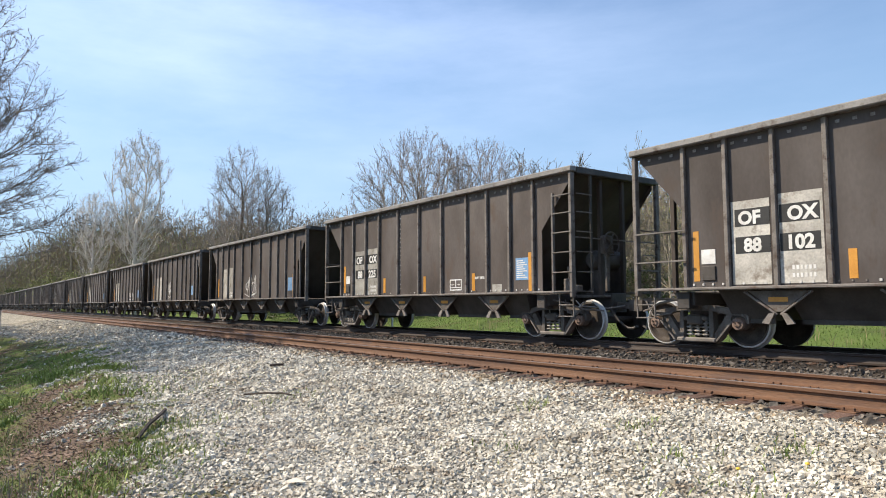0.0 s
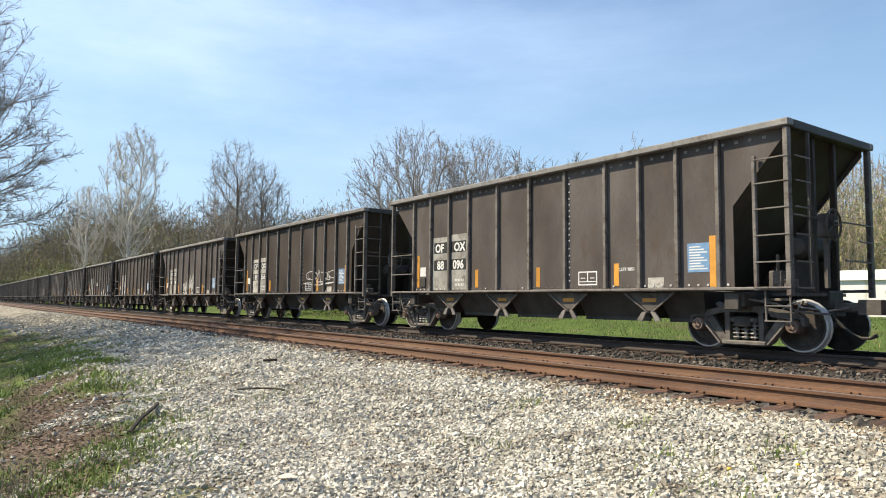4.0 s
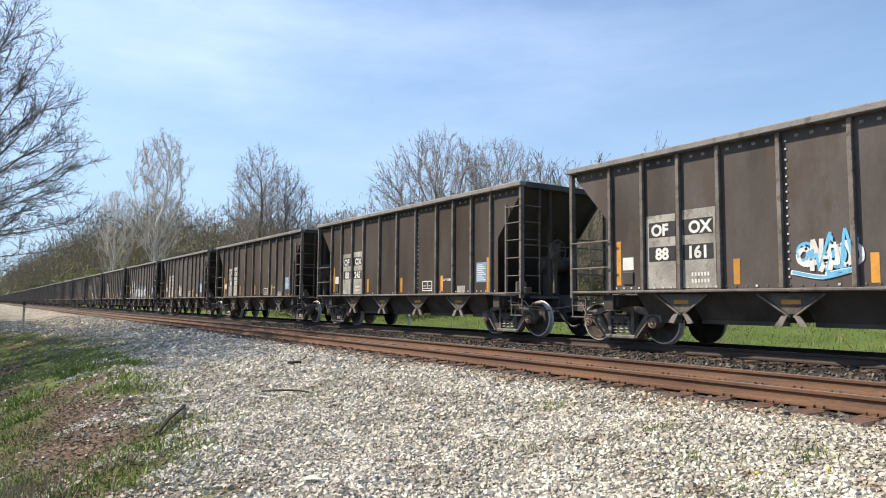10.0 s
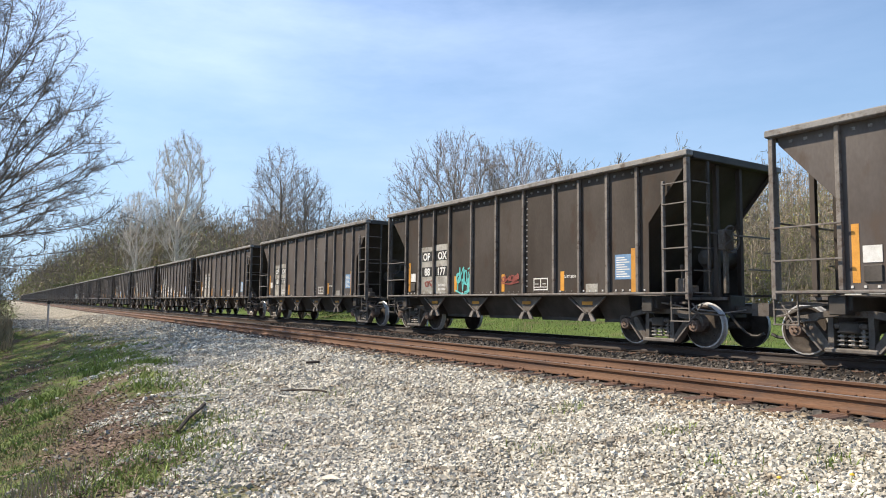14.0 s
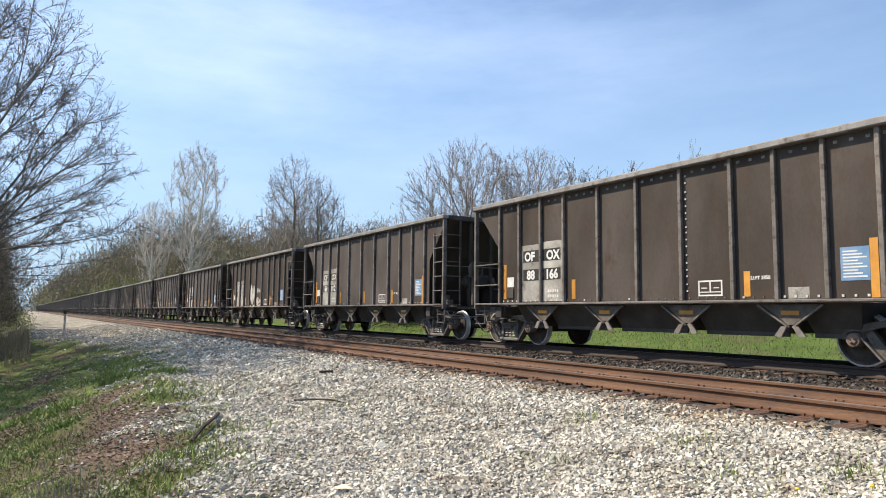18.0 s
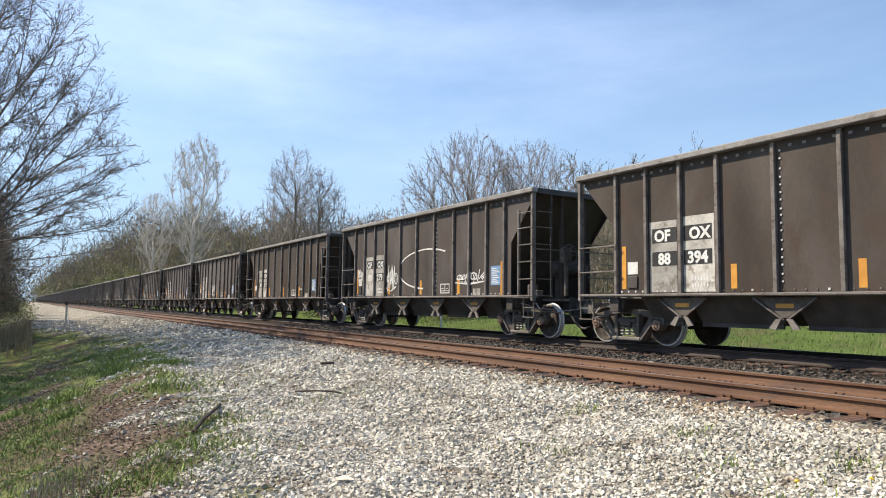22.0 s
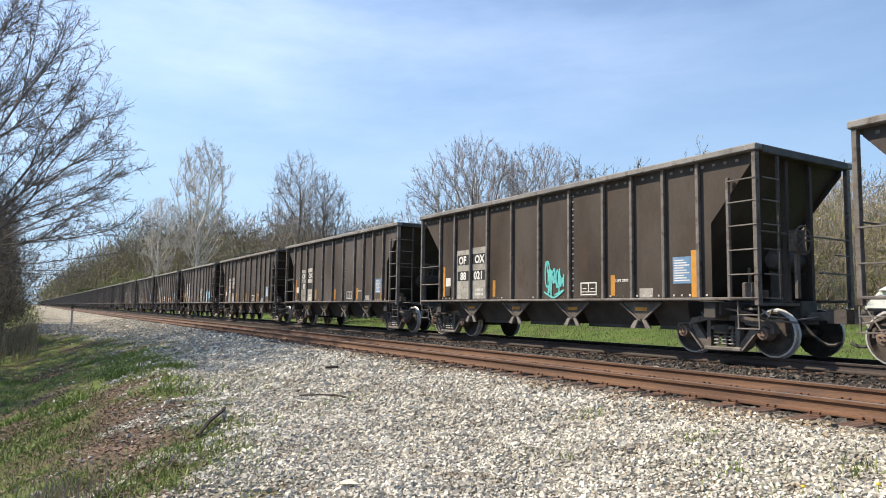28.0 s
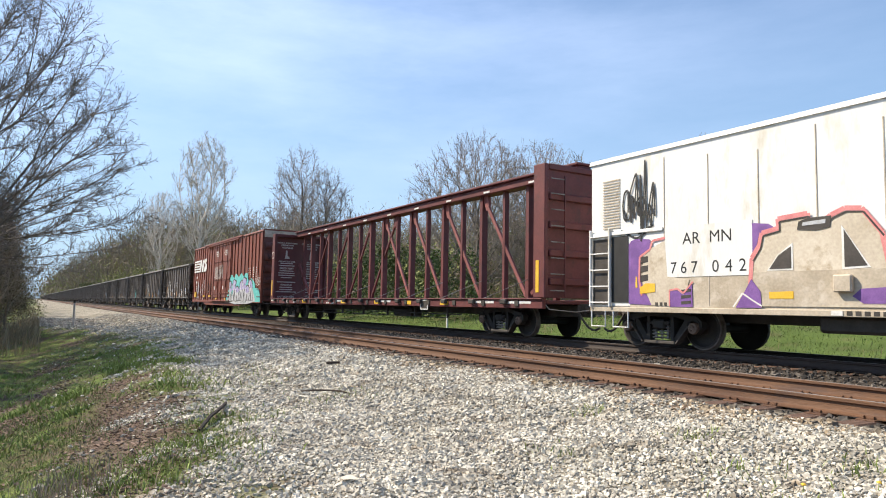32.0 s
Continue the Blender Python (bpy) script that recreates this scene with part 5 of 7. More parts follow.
    for y0 in (-0.72, 0.70):
        z = 4.30
        for words in ("LOADING & UNLOADING", "INSTRUCTIONS", "WARNING", "*", "CAR MAY FALL OVER", "-", "-", "SAFETY FIRST", "-", "-", "-", "-", "=", "-", "WARNING", "-", "-", "-", "=", "NOT BETWEEN", "-"):
            if words == "*":
                part("stencil_figure", Build().prism([(y0 - 0.12, z - 0.52), (y0 + 0.16, z - 0.50), (y0 + 0.13, z - 0.40), (y0 + 0.02, z - 0.34), (y0 + 0.02, z - 0.06), (y0 - 0.06, z - 0.02), (y0 - 0.09, z - 0.3)], "x", -H + 0.062, -H + 0.066), M_PRINT, c, "pale warning figure")
                z -= 0.62
            elif words in "-=":
                w = r.uniform(0.6, 1.15)
                if words == "-":
                    part("stencil_bar", Build().box(-H + 0.062, -H + 0.066, y0 - w / 2, y0 + w / 2, z - 0.05, z), M_PRINT, c, "faded white print")
                z -= 0.125
            else:
                size = 0.135 if words in ("WARNING", "SAFETY FIRST", "NOT BETWEEN") else 0.10
                part("lettering", once("warn" + words, lambda: text_mesh(words, size, M_PRINT, 0.005, "CENTER")), None, c, "faded white print", Matrix.Translation((-H + 0.067, y0, z - size * 0.75)) @ turned)
                z -= size * 1.25
    for words, x, z, size in (("WC", -9.02, 0.91, 0.20), ("37644", -7.96, 0.91, 0.21), ("LT WT", -3.45, 0.90, 0.11), ("60600", -2.85, 0.90, 0.12)):
        part("lettering", text_mesh(words, size, M_WHITE, 0.005), None, c, "white stencil lettering", pose(x, -1.546, z))
    part("stencil_box", Build().box(-11.78, -11.46, -1.548, -1.541, 3.35, 3.7), M_WHITE, c, "white framed stencil")
    part("stencil_box", Build().box(-11.74, -11.50, -1.552, -1.549, 3.39, 3.66), M_MAROON, c)
    for x in (-11.69, 11.50):
        part("reflector", Build().box(x, x + 0.13, -1.552, -1.541, 1.3, 2.15), M_YELLOW, c, "tall yellow reflector")
    for x in (-6.65, -1.74, 1.6, 4.1, 6.6):
        part("reflector", Build().box(x, x + 0.5, -1.548, -1.541, 0.93, 1.06), M_YELLOW, c, "yellow reflector strip")
    for x, w in ((-11.7, 0.9), (-6.3, 0.35), (-2.2, 0.7), (2.1, 0.9), (8.6, 1.0), (10.2, 1.1)):
        part("stencil_bar", Build().box(x, x + w, -1.547, -1.541, 1.0, 1.07), M_WHITE, c)
    part("data_box", Build().box(5.3, 5.8, -1.556, -1.541, 0.76, 1.10), M_WHITE, c, "white framed inspection stencil")
    part("data_box", Build().box(5.35, 5.75, -1.559, -1.557, 0.80, 1.06), M_DARK, c)
    for z, x0, x1 in ((0.64, -7.6, 7.4), (0.52, -7.2, 6.6)):
        part("brake_rod", Build().pipe([(x0 - 0.3, -1.2, z + 0.2), (x0, -1.25, z), (x1, -1.25, z), (x1 + 0.3, -1.2, z + 0.2)], 0.016), M_DARK, c)
    for i in range(7):
        x = -6.6 + i * 2.2
        part("rod_hanger", Build().box(x - 0.03, x + 0.03, -1.29, -1.21, 0.50, 0.90, 0.008), M_DARK, c)
    part("air_tank", Build().box(2.0, 3.4, -0.9, -0.4, 0.5, 0.8, 0.05), M_DARK, c)
    for x in (-9.3, 9.3):
        SPINNERS.append(truck(c, x, True, True))
    for s in (-1, 1):
        coupler(c, s, H)


def reefer():
    c = tail_car("refrigerator_car", "white refrigerator car with grimy lower side and large graffiti letters", 650.2)
    H, Y = 9.9, -1.52
    part("body", Build().box(-H, H, Y, -Y, 0.95, 4.36, 0.03), M_REEFER, c, "white insulated body")
    part("roof", Build().prism([(-1.56, 4.32), (-1.52, 4.42), (-0.5, 4.52), (0.5, 4.52), (1.52, 4.42), (1.56, 4.32)], "x", -H - 0.02, H + 0.02), M_REEFER, c)
    part("grime_band", Build().box(-H + 1.25, H, Y - 0.006, Y, 0.95, 1.95), M_TAN, c, "tan grime along the lower side")
    for i in range(16):
        x = -H + 2.22 + i * 1.10
        if x < H:
            part("seam", Build().box(x - 0.009, x + 0.009, Y - 0.012, Y - 0.002, 1.0, 4.15 - 0.12 * (i % 3)), M_TAN, c)
    part("side_sill", Build().box(-H, H, Y - 0.03, Y + 0.02, 0.84, 0.95, 0.01), M_TAN, c)
    part("machinery_opening", Build().box(-H + 0.68, -H + 1.2, Y - 0.015, Y - 0.008, 1.05, 2.55), M_BLACK, c, "dark machinery compartment")
    part("ledge", Build().box(-H, -H + 2.2, Y - 0.05, Y, 2.58, 2.66, 0.01), M_REEFER, c)
    la = part("ladder", Build().box(-H + 0.64, -H + 0.70, Y - 0.09, Y - 0.02, 0.95, 2.75, 0.01), M_REEFER, c, "white side ladder")
    part("ladder_rail", Build().box(-H + 0.02, -H + 0.08, Y - 0.09, Y - 0.02, 0.95, 2.75, 0.01), M_REEFER, la)
    for z in (1.05, 1.42, 1.80, 2.18, 2.58):
        part("rung", Build().bar((-H + 0.05, Y - 0.08, z), (-H + 0.67, Y - 0.08, z), 0.03, 0.03), M_REEFER, la)
    part("dark_recess", Build().box(-H + 0.09, -H + 0.62, Y - 0.012, Y - 0.006, 1.0, 2.52), M_DARK, c)
    for i in range(18):
        z = 2.75 + i * 0.065
        part("louvre", Build().box(-H + 0.42, -H + 0.95, Y - 0.02, Y, z, z + 0.025), M_TAN, c)
    part("graffiti", scribble(301, -H + 1.05, 2.62, 0.85, 1.25, Y - 0.02, 6, 0.05), M_BLACK, c, "black spray tag")
    part("white_panel", Build().box(-H + 2.24, -H + 4.29, Y - 0.016, Y - 0.012, 1.58, 2.62), M_REEFER, c, "clean white number panel")
    for words, x, z in (("AR", 2.70, 2.25), ("MN", 3.34, 2.25), ("7", 2.38, 1.66), ("6", 2.64, 1.66), ("7", 2.90, 1.66), ("0", 3.40, 1.66), ("4", 3.70, 1.66), ("2", 4.00, 1.66)):
        part("lettering", text_mesh(words, 0.34, M_BLACK, 0.0), None, c, "black stencil lettering", pose(-H + x, Y - 0.0185, z))
    # large spray letters
    def shape(pts, material, d, label=""):
        part("graffiti", Build().prism([(-H + x, z) for x, z in pts], "y", Y - 0.012 - d, Y - 0.009 - d), material, c, label)

    def line(pts, w, material, d, label=""):
        b = Build()
        for i, ((xa, za), (xb, zb)) in enumerate(zip(pts, pts[1:])):
            y = Y - 0.010 - d - 0.0005 * (i % 2)
            b.bar((-H + xa, y, za), (-H + xb, y, zb), 0.002, w)
        part("graffiti", b, material, c, label)
    shape([(1.22, 1.02), (1.22, 2.34), (1.30, 2.42), (1.44, 2.46), (1.83, 2.42), (1.86, 2.24), (1.62, 2.12), (1.55, 1.95), (1.55, 1.56), (1.72, 1.23), (1.94, 1.00)], M_PURPLE, 0.006, "purple spray letter")
    shape([(1.87, 1.00), (1.62, 1.50), (1.66, 2.06), (1.86, 2.22), (2.24, 2.36), (2.30, 1.6), (2.86, 1.53), (2.71, 0.98)], M_SAND, 0.007, "sand-coloured spray fill")
    for z in (1.92, 1.72, 1.52):
        shape([(1.57, z - 0.02), (1.78, z + 0.01), (1.78, z + 0.14), (1.57, z + 0.12)], M_DARK, 0.011, "black spray block")
    line([(1.60, 1.2), (1.53, 1.55), (1.55, 2.05), (1.84, 2.20), (1.90, 2.38), (2.25, 2.42)], 0.05, M_PINK, 0.013, "coral outline stroke")
    shape([(1.55, 1.24), (1.98, 1.28), (1.98, 1.46), (1.72, 1.47), (1.55, 1.38)], M_YELLOW, 0.015, "yellow spray drip")
    shape([(1.42, 1.38), (1.48, 1.38), (1.47, 1.62), (1.43, 1.62)], M_YELLOW, 0.011)
    shape([(2.38, 1.29), (2.56, 1.31), (2.71, 1.22), (2.93, 1.44), (2.94, 0.97), (2.37, 0.97)], M_PURPLE, 0.009, "purple spray letter")
    for z in (1.02, 1.14, 1.26):
        shape([(2.66, z), (2.90, z + 0.02), (2.90, z + 0.08), (2.66, z + 0.06)], M_DARK, 0.013)
    line([(2.36, 0.98), (2.36, 1.31), (2.56, 1.34), (2.72, 1.25), (2.95, 1.48)], 0.035, M_PINK, 0.015)
    for i in range(3):
        shape([(1.98 + i * 0.12, 0.985), (2.05 + i * 0.12, 0.985), (2.05 + i * 0.12, 1.06), (1.98 + i * 0.12, 1.06)], M_DARK, 0.012)
    # the tall letter: coral and black edge round sand and tan, with dark counters
    rim = [(4.27, 1.00), (4.24, 1.40), (4.28, 1.89), (4.44, 2.12), (4.49, 2.34), (4.82, 2.40), (4.81, 2.57), (5.36, 2.61), (5.39, 2.41), (5.59, 2.41), (5.76, 2.54), (5.99, 2.63), (6.26, 2.60), (6.56, 2.19), (6.68, 1.5), (6.66, 1.00)]
    shape([(4.29, 1.89), (4.29, 2.54), (4.62, 2.50), (4.82, 2.36), (4.52, 2.12)], M_PURPLE, 0.006, "purple spray shadow")
    shape([(4.36, 2.02), (4.62, 2.06), (4.74, 2.22), (4.42, 2.28)], M_DARK, 0.009)
    shape(rim, M_SAND, 0.011, "sand-coloured spray letter")
    shape([(4.30, 1.00), (4.28, 1.62), (6.60, 1.62), (6.62, 1.00)], M_TAN, 0.014, "tan lower half of a spray letter")
    line(rim[1:-1], 0.085, M_PINK, 0.019, "coral outline stroke")
    line([(x + 0.03, z - 0.06) for x, z in rim[2:-2]], 0.03, M_DARK, 0.021)
    shape([(5.17, 2.34), (5.20, 2.48), (5.37, 2.53), (5.77, 2.53), (5.75, 2.34), (5.50, 2.30)], M_DARK, 0.023, "dark spray notch")
    shape([(5.26, 2.40), (5.28, 2.46), (5.68, 2.48), (5.67, 2.41)], M_GREYSP, 0.027)
    shape([(4.58, 1.64), (4.79, 1.93), (5.08, 2.12), (5.08, 1.64)], M_REEFER, 0.018)
    shape([(4.63, 1.67), (4.81, 1.91), (5.05, 2.06), (5.05, 1.67)], M_DARK, 0.022, "dark counter of a letter")
    shape([(5.93, 2.36), (6.38, 1.64), (5.93, 1.62)], M_REEFER, 0.018)
    shape([(5.97, 2.28), (6.33, 1.67), (5.97, 1.66)], M_DARK, 0.022, "dark counter of a letter")
    shape([(4.62, 1.14), (5.08, 1.14), (5.08, 1.27), (4.62, 1.26)], M_YELLOW, 0.022, "yellow spray bar")
    shape([(6.08, 1.18), (6.22, 1.30), (6.63, 1.32), (6.63, 1.06), (6.25, 1.06)], M_PURPLE, 0.022, "purple spray wedge")
    shape([(3.93, 0.97), (4.13, 1.28), (4.27, 1.50), (4.45, 1.27), (4.47, 0.97)], M_PURPLE, 0.024, "purple spray wedge")
    line([(3.88, 0.98), (4.08, 1.24), (4.30, 1.10), (4.48, 1.00)], 0.03, M_WHITE, 0.028)
    part("junction_box", Build().box(-H + 5.82, -H + 6.12, Y - 0.14, Y - 0.036, 1.24, 1.53, 0.02), M_TAN, c, "tan equipment box")
    part("tag_plate", Build().box(-H + 5.73, -H + 5.92, Y - 0.045, Y - 0.032, 0.86, 0.94), M_WHITE, c, "white tag plate")
    for i in range(5):
        part("stencil_bar", Build().box(-H + 5.98 + i * 0.14, -H + 6.07 + i * 0.14, Y - 0.034, Y - 0.0305, 0.862, 0.935), M_DARK, c)
    part("centre_sill", Build().box(-10.1, 10.1, -0.3, 0.3, 0.65, 0.95, 0.02), M_DARK, c)
    part("under_tank", Build().box(-4.6, 4.6, -1.2, 1.2, 0.55, 0.84, 0.05), M_DARK, c)
    b = Build()
    for x in (-H + 0.05, -H + 0.75):
        b.pipe([(x, Y - 0.02, 0.86), (x, Y - 0.02, 0.5), (x + 0.45, Y - 0.02, 0.5), (x + 0.45, Y - 0.02, 0.86)], 0.018)
    part("stirrup", b, M_REEFER, c, "white step stirrups")
    for x in (-8.2, 8.2):
        SPINNERS.append(truck(c, x, True, True))
    for s in (-1, 1):
        coupler(c, s, H)


boxcar()
centerbeam()
reefer()

# ---- ground and tracks ----
NEAR_Y = 8.20


def smooth(a, b, x):
    t = np.clip((x - a) / (b - a), 0, 1)
    return t * t * (3 - 2 * t)


EDGE_X = np.array([-400.0, -75, -60, -48, -42, -38, -34, -28, -22, -15, -10.5, -8.5, -5.7, -4.0, -2.0, 3, 40])
EDGE_Y = np.array([2.5, 1.2, 0.5, 0.0, 0.8, 2.3, 3.6, 4.0, 3.75, 2.65, 2.2, 1.75, 1.3, 0.85, -0.8, -6, -8])


def wave(x, y, f, s=0.0):
    return (np.sin(x * f + 1.3 * np.sin(y * f * 0.7 + s)) + np.sin(y * f * 1.31 + 1.7 * np.sin(x * f * 0.53 + s * 2)) + np.sin((x + y) * f * 2.3 + s)) / 3


def ground_z(x, y):
    """Height of the ground under a point; rail tops lie at 0."""
    z = np.full_like(x, -0.20)
    z = z - 0.40 * smooth(6.7, 3.2, y)
    edge = np.interp(x, EDGE_X, EDGE_Y)
    bank = np.clip(edge - 0.3 - y, 0, 3.6) * 0.30 * smooth(-1.5, -4.5, x)
    z = z - bank + TRACK_UP * smooth(10.7, 11.6, y)
    z = z - (0.75 + TRACK_UP) * smooth(14.9, 17.5, y)
    z = z + 0.8 * smooth(45, 140, y) + 1.25 * smooth(18.5, 33, y)
    free = smooth(6.4, 5.0, y) + smooth(15.0, 18, y)
    z = z + free * (0.045 * wave(x, y, 0.9) + 0.03 * wave(x, y, 2.3, 2))
    return z


def gravel_mask(x, y):
    edge = np.interp(x, EDGE_X, EDGE_Y)
    g = smooth(-0.9, 0.8, y - edge + 1.0 * wave(x, y, 1.7, 1) + 0.75 * wave(x, y, 4.1, 3) + 0.45 * wave(x, y, 9.0, 6))
    return g * smooth(16.6, 15.6, y + 0.5 * wave(x, y, 1.1))


def leaf_mask(x, y):
    edge = np.interp(x, EDGE_X, EDGE_Y)
    d = edge - y
    near = smooth(-0.1, 0.4, d) * smooth(1.75, 1.15, d) * smooth(-18, -14, x) * smooth(-0.35, 0.3, wave(x, y, 1.1, 5) + 0.25)
    low = smooth(2.0, 2.8, d) * smooth(6.0, 4.2, d) * smooth(-30, -25, x) * smooth(-11, -14, x) * smooth(-0.1, 0.4, wave(x, y, 0.8, 4) + 0.15)
    return np.maximum(near, 0.85 * low)


def ground():
    xs = np.concatenate([-np.geomspace(4000, 62, 40), np.arange(-60, -30, 0.8), np.arange(-30, 4, 0.25), np.geomspace(5, 3000, 30)])
    ys = np.concatenate([-np.geomspace(3000, 9, 24), np.arange(-8, 18, 0.25), np.arange(18, 50, 1.2), np.geomspace(52, 4000, 30)])
    X, Y = np.meshgrid(xs, ys)
    Z = ground_z(X, Y)
    v = np.stack([X, Y, Z], -1).reshape(-1, 3)
    w, h = len(xs), len(ys)
    i = np.arange(w * h).reshape(h, w)
    f = np.stack([i[:-1, :-1], i[:-1, 1:], i[1:, 1:], i[1:, :-1]], -1).reshape(-1, 4)
    me = bpy.data.meshes.new("ground")
    me.from_pydata(v.tolist(), [], f.tolist())
    for name, m in (("gravel", gravel_mask(X, Y)), ("leaves", leaf_mask(X, Y)), ("dirt", smooth(6.8, 7.3, Y) * smooth(16.0, 15.0, Y)), ("oil_shade", smooth(10.9, 11.5, Y)), ("lawn", smooth(15.5, 18.0, Y))):
        at = me.attributes.new(name, "FLOAT", "POINT")
        at.data.foreach_set("value", m.reshape(-1).astype(np.float32))
    me.polygons.foreach_set("use_smooth", [True] * len(me.polygons))
    m = bpy.data.materials.new("ground_cover")
    m.use_nodes = True
    n, k = m.node_tree.nodes, m.node_tree.links
    s = n["Principled BSDF"]
    s.inputs["Roughness"].default_value = 0.95
    s.inputs["Specular IOR Level"].default_value = 0.2
    co = n.new("ShaderNodeTexCoord")

    def ramp(sc, detail, stops, kind="noise"):
        t = n.new("ShaderNodeTexNoise" if kind == "noise" else "ShaderNodeTexVoronoi")
        t.inputs["Scale"].default_value = sc
        if kind == "noise":
            t.inputs["Detail"].default_value = detail
        k.new(co.outputs["Object"], t.inputs["Vector"])
        r = n.new("ShaderNodeValToRGB")
        e = r.color_ramp.elements
        e[0].position, e[0].color = stops[0][0], (*stops[0][1], 1)
        e[1].position, e[1].color = stops[-1][0], (*stops[-1][1], 1)
        for p, c in stops[1:-1]:
            x = e.new(p)
            x.color = (*c, 1)
        k.new(t.outputs["Fac" if kind == "noise" else "Color"], r.inputs["Fac"])
        return r.outputs["Color"], t

    def mix(fac, a, b):
        x = n.new("ShaderNodeMix")
        x.data_type = "RGBA"
        k.new(fac, x.inputs["Factor"])
        k.new(a, x.inputs["A"])
        k.new(b, x.inputs["B"])
        return x.outputs["Result"]

    def attr(name):
        a = n.new("ShaderNodeAttribute")
        a.attribute_name = name
        return a.outputs["Fac"]
    stones, vor = ramp(26, 0, [(0.0, (0.09, 0.08, 0.062)), (0.35, (0.27, 0.242, 0.19)), (0.7, (0.42, 0.385, 0.31)), (1.0, (0.56, 0.515, 0.43))], "voronoi")
    grass, gn = ramp(2.6, 12, [(0.34, (0.090, 0.066, 0.044)), (0.44, (0.098, 0.088, 0.038)), (0.52, (0.098, 0.140, 0.030)), (0.62, (0.142, 0.188, 0.044)), (0.76, (0.235, 0.200, 0.115))])
    gn.inputs["Roughness"].default_value = 0.72
    leaves, ln = ramp(30, 6, [(0.3, (0.042, 0.028, 0.021)), (0.5, (0.105, 0.070, 0.050)), (0.68, (0.21, 0.150, 0.110))])
    fine, fn = ramp(38, 6, [(0.28, (0.55, 0.52, 0.49)), (0.5, (1.0, 1.0, 0.96)), (0.72, (1.65, 1.6, 1.45))])
    mu = n.new("ShaderNodeMix")
    mu.data_type, mu.blend_type = "RGBA", "MULTIPLY"
    mu.inputs["Factor"].default_value = 1.0
    k.new(grass, mu.inputs["A"])
    k.new(fine, mu.inputs["B"])
    lawn, wn2 = ramp(0.45, 10, [(0.3, (0.115, 0.105, 0.045)), (0.45, (0.085, 0.125, 0.028)), (0.6, (0.105, 0.155, 0.033)), (0.75, (0.150, 0.155, 0.058))])
    bare, bn = ramp(0.55, 7, [(0.51, (0, 0, 0)), (0.62, (1, 1, 1))])
    bn.inputs["Roughness"].default_value = 0.7
    c = mix(attr("leaves"), mix(attr("lawn"), mix(bare, mu.outputs["Result"], leaves), lawn), leaves)
    patch, pn = ramp(0.7, 8, [(0.32, (0.55, 0.52, 0.47)), (0.52, (0.95, 0.94, 0.92)), (0.7, (1.05, 1.05, 1.05))])
    m2 = n.new("ShaderNodeMix")
    m2.data_type, m2.blend_type = "RGBA", "MULTIPLY"
    m2.inputs["Factor"].default_value = 1.0
    k.new(stones, m2.inputs["A"])
    k.new(patch, m2.inputs["B"])
    stones = m2.outputs["Result"]
    dirt, dn = ramp(9, 8, [(0.3, (0.045, 0.036, 0.028)), (0.55, (0.09, 0.072, 0.057)), (0.75, (0.19, 0.165, 0.14))])
    # ground of the far track: oil and dust, plus painted shade of the train
    oil_shade, on = ramp(11, 8, [(0.3, (0.016, 0.012, 0.010)), (0.55, (0.032, 0.025, 0.020)), (0.75, (0.07, 0.058, 0.048))])
    c = mix(attr("gravel"), c, mix(attr("dirt"), stones, mix(attr("oil_shade"), dirt, oil_shade)))
    k.new(c, s.inputs["Base Color"])
    bp = n.new("ShaderNodeBump")
    bp.inputs["Strength"].default_value, bp.inputs["Distance"].default_value = 0.8, 0.03
    k.new(vor.outputs["Distance"], bp.inputs["Height"])
    k.new(bp.outputs["Normal"], s.inputs["Normal"])
    me.materials.append(m)
    return tagged(new("ground", me), "gravel railway shoulder falling to grass and dead leaves", "ground", "", "structure")


ground()


def stuff_mesh(name, v, f, material, label, category):
    """Many small pieces in one mesh; v is (pieces, corners, 3), f the faces of one piece."""
    n, c = v.shape[:2]
    f = np.array(f)
    faces = (f[None] + (np.arange(n) * c)[:, None, None]).reshape(-1, f.shape[1])
    me = bpy.data.meshes.new(name)
    me.vertices.add(n * c)
    me.vertices.foreach_set("co", v.astype(np.float32).ravel())
    me.loops.add(faces.size)
    me.loops.foreach_set("vertex_index", faces.astype(np.int32).ravel())
    me.polygons.add(len(faces))
    me.polygons.foreach_set("loop_start", (np.arange(len(faces)) * f.shape[1]).astype(np.int32))
    me.polygons.foreach_set("use_smooth", [False] * len(faces))
    me.update(calc_edges=True)
    me.materials.append(material)
    return tagged(new(name, me), label, category, "", "stuff")


RNG = np.random.default_rng(11)
CUBE_F = [(0, 1, 3, 2), (4, 6, 7, 5), (0, 4, 5, 1), (2, 3, 7, 6), (0, 2, 6, 4), (1, 5, 7, 3)]


def random_turns(n):
    q = RNG.normal(size=(n, 4))
    q /= np.linalg.norm(q, axis=1, keepdims=True)
    w, x, y, z = q.T
    return np.stack([np.stack([1 - 2 * (y * y + z * z), 2 * (x * y - z * w), 2 * (x * z + y * w)], -1), np.stack([2 * (x * y + z * w), 1 - 2 * (x * x + z * z), 2 * (y * z - x * w)], -1), np.stack([2 * (x * z - y * w), 2 * (y * z + x * w), 1 - 2 * (x * x + y * y)], -1)], -2)


